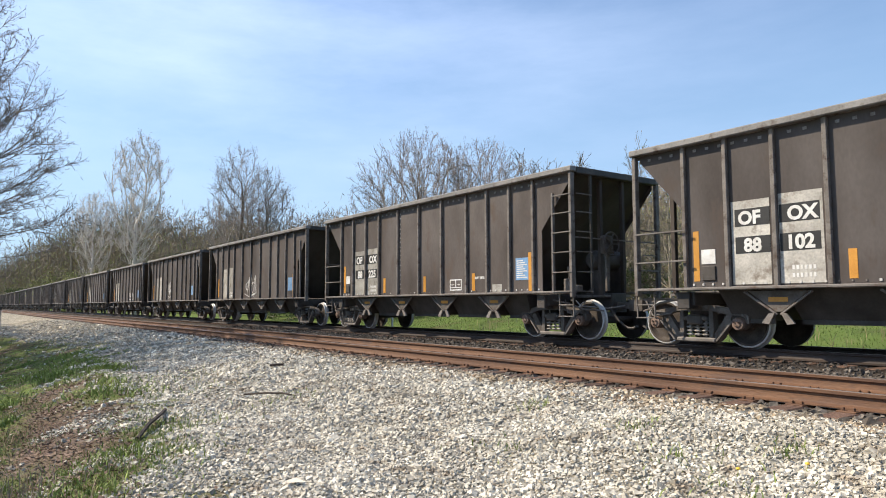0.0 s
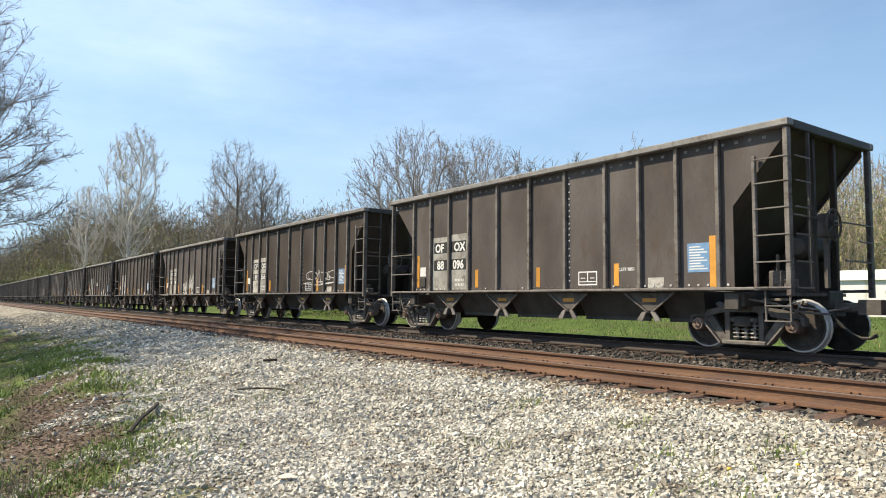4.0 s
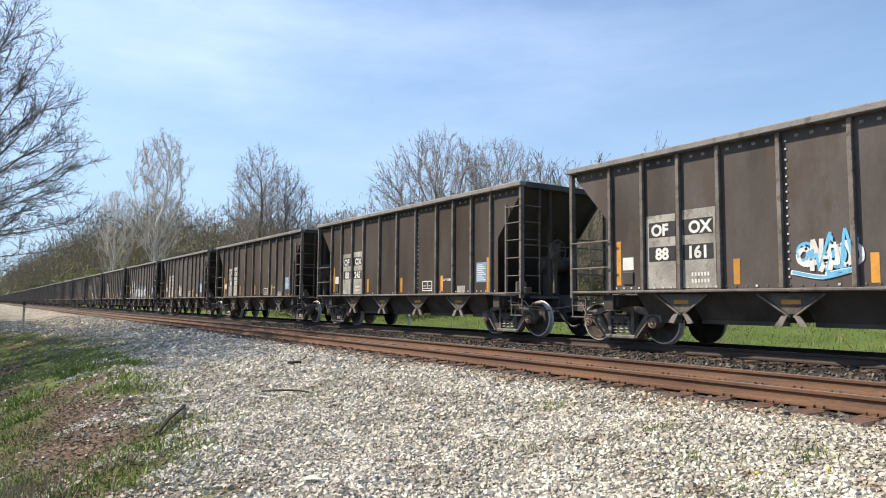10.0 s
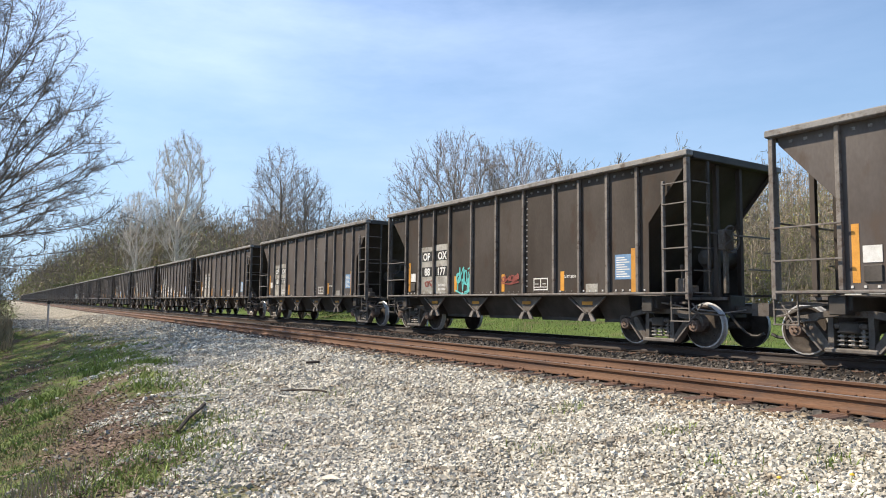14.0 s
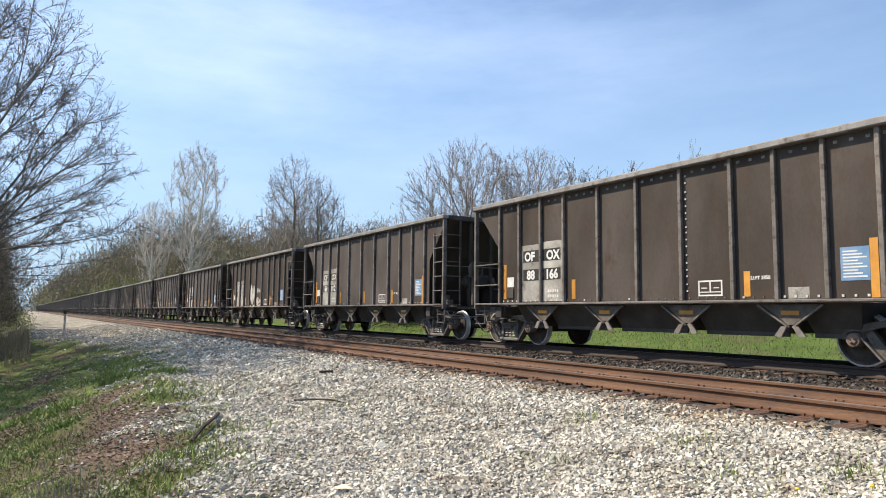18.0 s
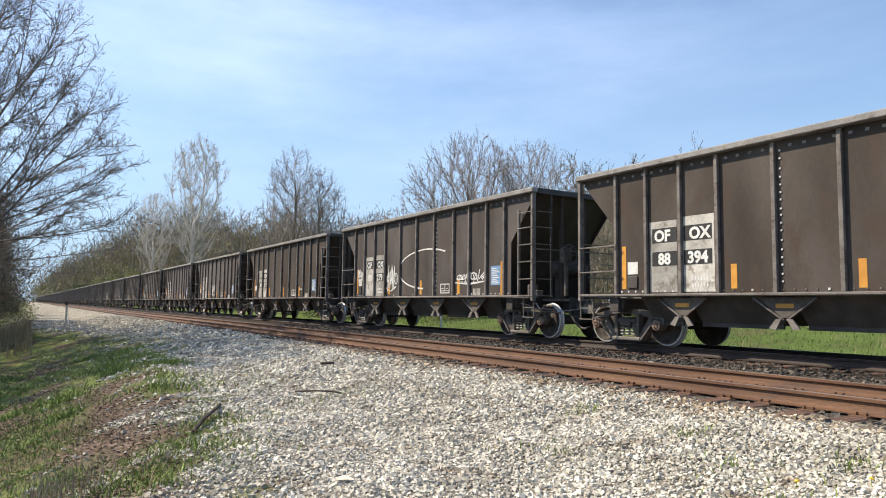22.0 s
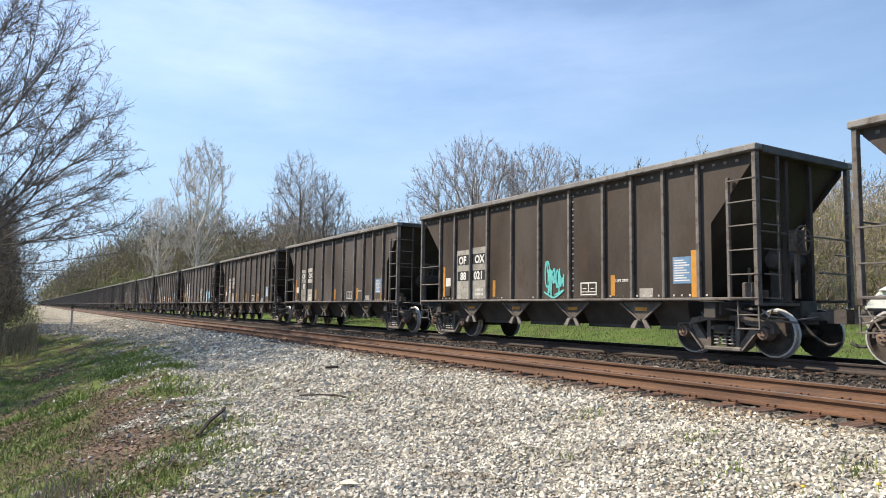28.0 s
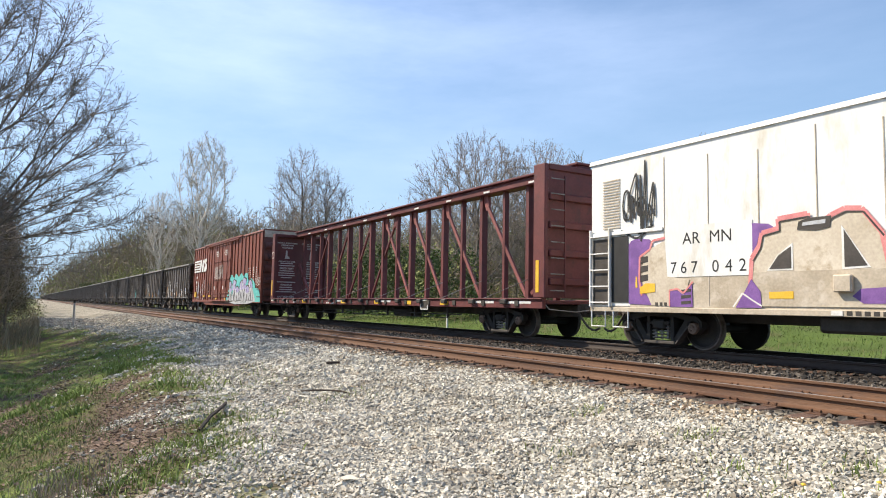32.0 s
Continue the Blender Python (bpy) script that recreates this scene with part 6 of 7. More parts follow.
def stones(px, py, size, lift=0.42):
    """Crushed stones: boxes with knocked-about corners, half sunk into the ground."""
    n = len(px)
    base = np.array([(a, b, c) for a in (-0.5, 0.5) for b in (-0.5, 0.5) for c in (-0.5, 0.5)])
    v = base[None] * RNG.uniform(0.55, 1.15, (n, 1, 3)) + RNG.uniform(-0.22, 0.22, (n, 8, 3))
    v = np.einsum("nij,nkj->nki", random_turns(n), v) * (size * RNG.lognormal(0, 0.28, n))[:, None, None]
    v[:, :, 2] *= 0.8
    z = ground_z(px, py) + size * RNG.uniform(0.0, lift, n)
    return v + np.stack([px, py, z], -1)[:, None]


def scatter(x0, x1, y0, y1, step):
    xs, ys = np.meshgrid(np.arange(x0, x1, step), np.arange(y0, y1, step))
    px, py = xs.ravel(), ys.ravel()
    return px + RNG.uniform(-0.5, 0.5, len(px)) * step, py + RNG.uniform(-0.5, 0.5, len(py)) * step


def shoulder_stones():
    out, rust = [], []
    for x0, x1, y0, step, size, d0, d1 in ((-9.0, -0.8, -0.6, 0.034, 0.027, 3.3, 8.0), (-14.0, 3.0, 0.2, 0.044, 0.032, 7.8, 12.6), (-21.0, 3.0, 0.5, 0.066, 0.041, 12.4, 21.5)):
        px, py = scatter(x0, x1, y0, 6.95, step)
        d = np.hypot(px, py)
        keep = (RNG.random(len(px)) < gravel_mask(px, py)) & (d > d0) & (d < d1) & (py < 6.86 + 0.1 * wave(px, py, 3.0))
        off = np.abs((px - 4.5) / 0.52 - np.round((px - 4.5) / 0.52)) * 0.52
        keep &= ~((off < 0.13) & (py > 6.88))
        red = keep & (RNG.random(len(px)) < smooth(6.0, 6.8, py + 0.3 * wave(px, py, 2.0, 2)) * 0.8)
        out.append(stones(px[keep & ~red], py[keep & ~red], size))
        rust.append(stones(px[red], py[red], size))
    px, py = scatter(-60, -21, 0.3, 6.9, 0.16)
    keep = RNG.random(len(px)) < gravel_mask(px, py) * 0.7
    out.append(stones(px[keep], py[keep], 0.065))
    px, py = scatter(-14, -3, -0.5, 3.0, 0.10)
    keep = (RNG.random(len(px)) < 0.06) & (gravel_mask(px, py) < 0.6) & (py > np.interp(px, EDGE_X, EDGE_Y) - 0.9)
    out.append(stones(px[keep], py[keep], 0.036))
    px, py = scatter(-32, -13, 0.5, 5.2, 0.16)
    keep = (RNG.random(len(px)) < 0.10) & (gravel_mask(px, py) < 0.6)
    out.append(stones(px[keep], py[keep], 0.05))
    stuff_mesh("gravel", np.concatenate(out), CUBE_F, M_STONE, "pale crushed limestone gravel beside the track", "gravel")
    stuff_mesh("gravel", np.concatenate(rust), CUBE_F, M_STONE3, "rust-stained gravel along the tie ends", "gravel")


shoulder_stones()


def track_stones():
    px, py = scatter(-30, 6, 6.7, 11.4, 0.10)
    off = np.abs((px - 4.5) / 0.52 - np.round((px - 4.5) / 0.52)) * 0.52
    on_tie = (off < 0.15) & (np.abs(py - NEAR_Y) < 1.36)
    by_rail = np.abs(np.abs(py - NEAR_Y) - 0.7525) < 0.12
    keep = ~on_tie & ~by_rail & (RNG.random(len(px)) < 0.85)
    a = stones(px[keep], py[keep], 0.048, 0.2)
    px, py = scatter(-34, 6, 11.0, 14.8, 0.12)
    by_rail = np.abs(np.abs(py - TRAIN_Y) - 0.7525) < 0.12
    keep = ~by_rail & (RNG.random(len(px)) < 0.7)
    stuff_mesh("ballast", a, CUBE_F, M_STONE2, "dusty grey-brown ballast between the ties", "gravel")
    stuff_mesh("ballast", stones(px[keep], py[keep], 0.05, 0.2), CUBE_F, M_OILSHADESTONE, "oily ballast under the busy track, darkened for the train's shade", "gravel")


track_stones()


def pale_strip():
    px, py = scatter(-40, 6, 9.75, 10.6, 0.07)
    keep = RNG.random(len(px)) < 0.45 * smooth(0.0, 0.35, 0.42 - np.abs(py - 10.15)) * smooth(-0.3, 0.2, wave(px, py, 1.9, 8))
    stuff_mesh("gravel", stones(px[keep], py[keep], 0.05, 0.5), CUBE_F, M_STONE, "pale stones lying between the two tracks", "gravel")


pale_strip()

RAIL = [(-0.076, -0.171), (0.076, -0.171), (0.076, -0.158), (0.022, -0.140), (0.010, -0.120), (0.010, -0.050), (0.036, -0.036), (0.036, -0.006), (0.030, 0.0), (-0.030, 0.0), (-0.036, -0.006), (-0.036, -0.036), (-0.010, -0.050), (-0.010, -0.120), (-0.022, -0.140), (-0.076, -0.158)]


def track(yc, used):
    t = thing("railway_track", "railway track with rusty rails on weathered wooden ties" if not used else "busy railway track with dark ties and worn rail heads", "track", "", "structure")
    t.location = (0, yc, TRACK_UP if used else 0)
    for s in (-1, 1):
        b = Build()
        b.prism([(s * 0.7525 + u, w) for u, w in RAIL], "x", -1800, 400)
        b.m = [1 if all(abs(b.v[i][2]) < 0.0005 for i in f) else 0 for f in b.f]
        part("rail", b, [M_RAILDARK if used else M_RAIL, M_RAILTOP], t, "oily steel rail, darkened for the train's shade" if used else "rust-brown steel rail")
    tie = Build().box(-0.115, 0.115, -1.30, 1.30, -0.36, -0.185, 0.012).mesh("tie", M_TIE)
    flat = Build()
    for s in (-1, 1):
        flat.box(-0.095, 0.095, s * 0.7525 - 0.18, s * 0.7525 + 0.18, -0.190, -0.1715, 0.004)
    flat = flat.mesh("tie_plate", M_RAIL)
    spike = Build()
    for s in (-1, 1):
        for u in (-0.115, 0.105):
            for w in (-0.05, 0.05):
                spike.box(w - 0.012, w + 0.012, s * 0.7525 + u - 0.012, s * 0.7525 + u + 0.022, -0.172, -0.140, 0.004)
    spike = spike.mesh("spikes", M_RAIL)
    near = 62 if not used else 60
    far = Build()
    for i in range(420):
        x = 4.5 - i * 0.52 + RNG.uniform(-0.02, 0.02)
        if i < near:
            o = part("tie", tie, None, t, "", pose(x, RNG.uniform(-0.05, 0.05), 0, 0, 0, RNG.uniform(-1.2, 1.2)))
            if not used:
                part("tie_plate", flat, None, o)
                part("spikes", spike, None, o)
        else:
            far.box(x - 0.115, x + 0.115, -1.3, 1.3, -0.36, -0.185)
    tagged(part("far_ties", far, M_TIE, t), "", "", "", "stuff")
    return t


track(NEAR_Y, False)
track(TRAIN_Y, True)


def blades(px, py, tall, width, lean=0.5):
    n = len(px)
    a = RNG.uniform(0, 6.283, n)
    h = tall * RNG.uniform(0.4, 1.2, n)
    b = RNG.uniform(0, 6.283, n)
    l = h * RNG.uniform(0.1, lean, n)
    z = ground_z(px, py) - 0.01
    ux, uy = np.cos(a) * width / 2, np.sin(a) * width / 2
    p = np.stack([px, py, z], -1)
    u = np.stack([ux, uy, 0 * ux], -1)
    top = p + np.stack([np.cos(b) * l, np.sin(b) * l, h], -1)
    mid = p + np.stack([np.cos(b) * l * 0.35, np.sin(b) * l * 0.35, h * 0.6], -1)
    return np.stack([p - u, p + u, mid + u * 0.7, mid - u * 0.7, top], 1)


def grasses():
    green = []
    for x0, x1, y0, step, tall, wide in ((-16, -2.5, -5, 0.045, 0.050, 0.009), (-42, -16, -9, 0.10, 0.07, 0.016)):
        px, py = scatter(x0, x1, y0, 5.4, step)
        g, l = gravel_mask(px, py), leaf_mask(px, py)
        keep = RNG.random(len(px)) < (1 - g) * (1 - 0.88 * l) * np.clip(0.42 + 0.9 * wave(px, py, 1.4, 4) + 0.6 * wave(px, py, 5.0, 1), 0.03, 1)
        green.append(blades(px[keep], py[keep], tall, wide, 1.1))
    px, py = scatter(-11, -3.5, -4.0, 0.6, 0.032)
    keep = RNG.random(len(px)) < (1 - gravel_mask(px, py)) * (1 - 0.8 * leaf_mask(px, py)) * smooth(-0.3, 0.3, wave(px, py, 1.3, 9)) * 0.8
    green.append(blades(px[keep], py[keep], 0.055, 0.010, 1.4))
    # long rank grass low on the bank, its green darkened to stand for shade
    px, py = scatter(-15, -3.2, -5.5, 1.6, 0.034)
    keep = RNG.random(len(px)) < smooth(1.0, 1.7, np.interp(px, EDGE_X, EDGE_Y) - py + 0.5 * wave(px, py, 1.6, 3)) * np.clip(0.6 + 0.6 * wave(px, py, 1.1, 2), 0.1, 1)
    rank = blades(px[keep], py[keep], 0.065, 0.009, 1.3)
    # bright tufts where the bank meets the gravel
    px, py = scatter(-26, -4, -1.5, 5.5, 0.05)
    d = py - np.interp(px, EDGE_X, EDGE_Y)
    keep = RNG.random(len(px)) < np.exp(-((d + 0.1) / 0.55) ** 2) * smooth(-0.05, 0.35, wave(px, py, 1.9, 12)) * 0.9
    green.append(blades(px[keep], py[keep], 0.062, 0.011, 1.4))
    # broad weeds on the bank
    for i in range(70):
        cx = RNG.uniform(-27, -5)
        cy = np.interp(cx, EDGE_X, EDGE_Y) + RNG.uniform(-4.5, 0.4)
        m = int(RNG.integers(60, 200))
        r = RNG.uniform(0.12, 0.38)
        green.append(blades(cx + RNG.normal(0, r, m), cy + RNG.normal(0, r, m), RNG.uniform(0.08, 0.20) * (1 if cx < -11 else 0.55), 0.024 if cx < -11 else 0.013, 1.6))
    # tufts that come up through the stones
    for cx, cy, r, n in ((-6.0, 5.6, 0.10, 40), (-4.35, 5.45, 0.14, 50), (-3.0, 5.6, 0.12, 40), (-9.2, 2.5, 0.35, 260), (-7.6, 1.7, 0.4, 260), (-12.3, 3.6, 0.5, 120), (-9.9, 4.1, 0.35, 90), (-14.5, 3.9, 0.5, 160), (-3.6, 4.9, 0.2, 40), (-5.2, 4.3, 0.18, 30), (-2.9, 4.6, 0.2, 50), (-6.05, 1.05, 0.10, 110), (-6.6, 0.75, 0.16, 160), (-7.4, 1.35, 0.2, 160)):
        px, py = cx + RNG.normal(0, r, n), cy + RNG.normal(0, r, n)
        green.append(blades(px, py, 0.10, 0.013, 1.1))
    v = np.concatenate(green)
    tri = [(0, 1, 2), (0, 2, 3), (3, 2, 4)]
    stuff_mesh("grass", v, tri, M_GRASS, "short spring grass on the bank", "grass")
    stuff_mesh("grass", rank, tri, M_SHADEGRASS, "longer green grass low on the bank, darkened for shade", "grass")
    px, py = scatter(-60, 12, 16.3, 34, 0.15)
    keep = RNG.random(len(px)) < 0.8
    stuff_mesh("grass", blades(px[keep], py[keep], 0.11, 0.030, 1.8), tri, M_MEADOW, "fresh green grass beyond the far track", "grass")
    px, py = scatter(-60, 12, 16.3, 30, 0.5)
    keep = RNG.random(len(px)) < 0.5 * smooth(-0.1, 0.5, wave(px, py, 0.6, 3))
    stuff_mesh("dry_grass", blades(px[keep], py[keep], 0.6, 0.02, 0.5), tri, M_DRY, "dry weed stalks in the meadow beyond the line", "grass")
    px, py = scatter(-14, -3, -2.5, 2.6, 0.11)
    keep = RNG.random(len(px)) < (1 - gravel_mask(px, py)) * 0.16
    dry = [blades(px[keep], py[keep], 0.16, 0.012, 0.9)]
    px, py = scatter(-44, -34, -4.5, 0.5, 0.10)
    keep = RNG.random(len(px)) < smooth(-0.2, 0.4, wave(px, py, 0.9, 7)) * 0.8
    dry.append(blades(px[keep], py[keep], 0.9, 0.03, 0.4))
    stalk = blades(-6.95 + RNG.normal(0, 0.4, 260), 0.35 + RNG.normal(0, 0.28, 260), 0.30, 0.007, 0.7)
    stuff_mesh("dry_grass", stalk, tri, M_BARK2, "thin grey-brown dead weed stalks on the bank", "grass")
    stuff_mesh("dry_grass", np.concatenate(dry), tri, M_DRY, "dry straw-coloured grass on the bank", "grass")
    px, py = scatter(-34, -3, -5, 5.0, 0.055)
    keep = RNG.random(len(px)) < leaf_mask(px, py) * 0.75 + 0.10 * (1 - gravel_mask(px, py))
    px, py = px[keep], py[keep]
    n = len(px)
    base = np.array([(-0.5, 0, 0), (0, -0.28, 0.06), (0.5, 0, 0), (0, 0.28, 0.06)])
    t = random_turns(n)
    v = np.einsum("nij,kj->nki", t, base) * RNG.uniform(0.05, 0.10, n)[:, None, None]
    v[:, :, 2] *= 0.35
    v += np.stack([px, py, ground_z(px, py) + RNG.uniform(0.005, 0.03, n)], -1)[:, None]
    stuff_mesh("fallen_leaves", v, [(0, 1, 2, 3)], M_LEAF, "brown fallen leaves on the bank", "leaves")


grasses()

# ---- trees ----


def grow(seed, n, prof, trunk, fork=0.55, balance=0.45, tip=0.010, lean=0.0, shell=0.5, rise=0.5, twigs=3, twig=0.6, spurs=0, up=0.25):
    """Branches of a bare tree as rows (start, end, radii, level).

    prof: (height, crown radius) pairs. Points spread through the crown are joined, each to the
    limb that keeps its way from the root short; level 3 trunk, 2 limb, 1 branch, 0 twig."""
    g = np.random.default_rng(seed)
    hz, hr = np.array(prof, float).T
    top = hz[-1]
    z = np.interp(g.random(n * 4), np.linspace(0, 1, 40), np.linspace(hz[0], top, 40))
    rad = np.interp(z, hz, hr)
    keep = g.random(n * 4) < (rad / hr.max()) ** 1.4 + 0.02
    z, rad = z[keep][:n], rad[keep][:n]
    n = len(z)
    az = g.uniform(0, 6.283, n)
    lobe = 1 + 0.13 * np.sin(az * 3 + seed) + 0.10 * np.sin(az * 5 + z * 0.9)
    r = rad * g.random(n) ** shell * lobe
    pts = np.stack([np.cos(az) * r, np.sin(az) * r, z], -1)
    k = 9
    tz = np.linspace(-0.3, top * fork, k)
    bend = np.cumsum(g.normal(0, top * 0.006, (k, 2)), 0)
    stem = np.stack([bend[:, 0] + lean * tz, bend[:, 1], tz], -1)
    pos = np.concatenate([stem, pts])
    total = k + n
    parent = np.full(total, -1)
    parent[1:k] = np.arange(k - 1)
    path = np.zeros(total)
    path[:k] = tz + 0.3
    best, near = np.full(n, 1e9), np.zeros(n, int)

    def offer(i):
        d = pts - pos[i]
        ln = np.linalg.norm(d, axis=1) + 1e-6
        c = ln * (1 + rise * np.clip(0.35 - d[:, 2] / ln, 0, 2)) + balance * path[i]
        m = c < best
        best[m], near[m] = c[m], i
    for i in range(2, k):
        offer(i)
    order = list(range(k))
    done = np.zeros(n, bool)
    for _ in range(n):
        j = int(np.argmin(np.where(done, 1e9, best)))
        done[j] = True
        i = k + j
        parent[i] = near[j]
        path[i] = path[near[j]] + np.linalg.norm(pts[j] - pos[near[j]])
        order.append(i)
        best[j] = -1
        b4 = best.copy()
        offer(i)
        best[done] = b4[done]
    load = np.ones(total)
    for i in order[:0:-1]:
        load[parent[i]] += load[i]
    wood = np.maximum(tip, tip * load ** 0.5)
    wood *= np.where(wood > tip * 2, trunk / wood[0], 1) ** np.clip(np.log(wood / tip) / np.log(wood[0] / tip), 0, 1)
    for _ in range(4):
        mean, w = np.zeros((total, 3)), np.zeros(total)
        np.add.at(mean, parent[1:], pos[1:] * load[1:, None])
        np.add.at(w, parent[1:], load[1:])
        mid = 0.5 * (mean / np.maximum(w, 1e-6)[:, None] + pos[np.maximum(parent, 0)])
        free = (w > 0) & (np.arange(total) >= k)
        pos[free] = 0.45 * pos[free] + 0.55 * mid[free]
    c = np.arange(1, total)
    p = parent[c]
    level = np.where(c < k, 3, np.where(wood[c] > tip * 4.5, 2, 1))
    rows = [np.concatenate([pos[p], pos[c], np.minimum(wood[p], wood[c] * 1.35)[:, None], wood[c][:, None], level[:, None]], 1)]

    def sprout(src, count, size, thick):
        base = np.repeat(src, count, 0)
        m = len(base)
        t = g.uniform(0.1, 1.0, (m, 1))
        at = base[:, 0:3] * (1 - t) + base[:, 3:6] * t
        d = base[:, 3:6] - base[:, 0:3]
        d /= np.linalg.norm(d, axis=1, keepdims=True) + 1e-9
        d = d + g.normal(0, 0.55, (m, 3)) + np.array([0, 0, up])
        d /= np.linalg.norm(d, axis=1, keepdims=True)
        ln = size * g.uniform(0.45, 1.25, (m, 1))
        mid = at + d * ln * 0.5
        d2 = d + g.normal(0, 0.16, (m, 3)) + np.array([0, 0, 0.16])
        d2 /= np.linalg.norm(d2, axis=1, keepdims=True)
        one = np.ones((m, 1))
        a = np.concatenate([at, mid, one * thick, one * thick * 0.8, one * 0], 1)
        b = np.concatenate([mid, mid + d2 * ln * 0.5, one * thick * 0.8, one * thick * 0.4, one * 0], 1)
        return a, b
    src = rows[0][level == 1]
    a, b = sprout(src, twigs, twig, tip * 0.8)
    rows += [a, b]
    if spurs:
        rows += list(sprout(np.concatenate([a, b]), spurs, twig * 0.42, tip * 0.6))
    return np.concatenate(rows)


def tubes(rows, sides, thick=1.0, least=0.004):
    p, q = rows[:, 0:3], rows[:, 3:6]
    d = q - p
    d /= np.linalg.norm(d, axis=1, keepdims=True) + 1e-9
    ref = np.where(np.abs(d[:, 2:3]) < 0.9, np.array([[0, 0, 1.0]]), np.array([[1.0, 0, 0]]))
    u = np.cross(d, ref)
    u /= np.linalg.norm(u, axis=1, keepdims=True) + 1e-9
    w = np.cross(d, u)
    a = np.arange(sides) * 2 * np.pi / sides
    ring = np.cos(a)[None, :, None] * u[:, None] + np.sin(a)[None, :, None] * w[:, None]
    r0 = np.maximum(rows[:, 6] * thick, least)[:, None, None]
    r1 = np.maximum(rows[:, 7] * thick, least)[:, None, None]
    v = np.concatenate([p[:, None] + ring * r0, q[:, None] + ring * r1], 1)
    f = [(i, (i + 1) % sides, (i + 1) % sides + sides, i + sides) for i in range(sides)]
    return v, f


def ribbons(rows, least):
    """The thinnest twigs: slivers a few millimetres wide."""
    g = np.random.default_rng(len(rows))
    p, q = rows[:, 0:3], rows[:, 3:6]
    u = np.cross(q - p, g.normal(size=p.shape))
    u /= np.linalg.norm(u, axis=1, keepdims=True) + 1e-9
    r0 = np.maximum(rows[:, 6], least)[:, None] * 1.25
    r1 = np.maximum(rows[:, 7], least * 0.6)[:, None] * 1.25
    return np.stack([p - u * r0, p + u * r0, q + u * r1, q - u * r1], 1)


def piece_mesh(name, v, f, material):
    o = stuff_mesh(name, v, f, material, "x", "x")
    me = o.data
    bpy.data.objects.remove(o)
    return me


def bud_quads(rows, n, size, seed):
    g = np.random.default_rng(seed)
    tips = rows[rows[:, 8] <= 1]
    pick = tips[g.integers(0, len(tips), n)]
    t = g.random(n)[:, None]
    c = pick[:, 0:3] * (1 - t) + pick[:, 3:6] * t + g.normal(0, size * 0.8, (n, 3))
    a = g.normal(size=(n, 3))
    a /= np.linalg.norm(a, axis=1, keepdims=True)
    b = np.cross(a, g.normal(size=(n, 3)))
    b /= np.linalg.norm(b, axis=1, keepdims=True)
    s = size * g.uniform(0.5, 1.2, n)[:, None]
    return np.stack([c - a * s, c - b * s * 0.5, c + a * s, c + b * s * 0.5], 1)


def stem_build(points, radii, n=10):
    """A trunk in one piece through the points, with its thickness at each."""
    b = Build()
    vs, fs = [], []
    for i, (p, r) in enumerate(zip(points, radii)):
        flare = 1.5 if i == 0 else 1.15 if i == 1 else 1.0
        for j in range(n):
            a = 2 * math.pi * j / n
            k = r * flare * (1 + 0.07 * math.sin(3 * a + i))
            vs.append((p[0] + k * math.cos(a), p[1] + k * math.sin(a), p[2]))
        if i:
            fs += [((i - 1) * n + j, (i - 1) * n + (j + 1) % n, i * n + (j + 1) % n, i * n + j) for j in range(n)]
    fs.append(tuple(range(len(vs) - n, len(vs))))
    return b.add(vs, fs)


def make_tree(name, label, rows, bark, twig_bark, least, buds=None, category="tree"):
    t = thing(name, label, category)
    lv = rows[:, 8]
    stem = rows[lv == 3]
    part("trunk", stem_build([stem[0, 0:3], *stem[:, 3:6]], [stem[0, 6], *stem[:, 7]]), bark, t)
    v, f = tubes(rows[lv == 2], 5, 1.0, least)
    tagged(part("limb_frame", piece_mesh("limb_frame", v, f, bark), None, t), "", "", "", "stuff")
    v, f = tubes(rows[lv == 1], 3, 1.0, least)
    tagged(part("branch_spray", piece_mesh("branch_spray", v, f, twig_bark), None, t), "", "", "", "stuff")
    tagged(part("crown", piece_mesh("crown", ribbons(rows[lv < 1], least), [(0, 1, 2, 3)], twig_bark), None, t), "", "", "", "stuff")
    if buds:
        n, size, material, seed = buds
        tagged(part("bud_cover", piece_mesh("bud_cover", bud_quads(rows, n, size, seed), [(0, 1, 2, 3)], material), None, t), "", "", "", "stuff")
    return t


def place(t, x, y, s=1.0, turn=0.0, sx=None):
    z = float(ground_z(np.array([x], float), np.array([y], float))[0])
    t.matrix_basis = pose(x, y, z, 0, 0, turn) @ Matrix.Diagonal((sx or s, sx or s, s, 1))
    return t


def again(t, x, y, s=1.0, turn=0.0, sx=None):
    z = float(ground_z(np.array([x], float), np.array([y], float))[0])
    o = copy_thing(t, pose(x, y, z, 0, 0, turn))
    o.scale = (sx or s, sx or s, s)
    return o


# height of the tree tops over the level of the eye, by bearing (degrees)
SKYLINE = ((20, 32, 42, 52, 60, 66, 75, 83, 90), (12.0, 12.0, 11.4, 9.6, 8.6, 7.8, 8.0, 7.9, 5.5))


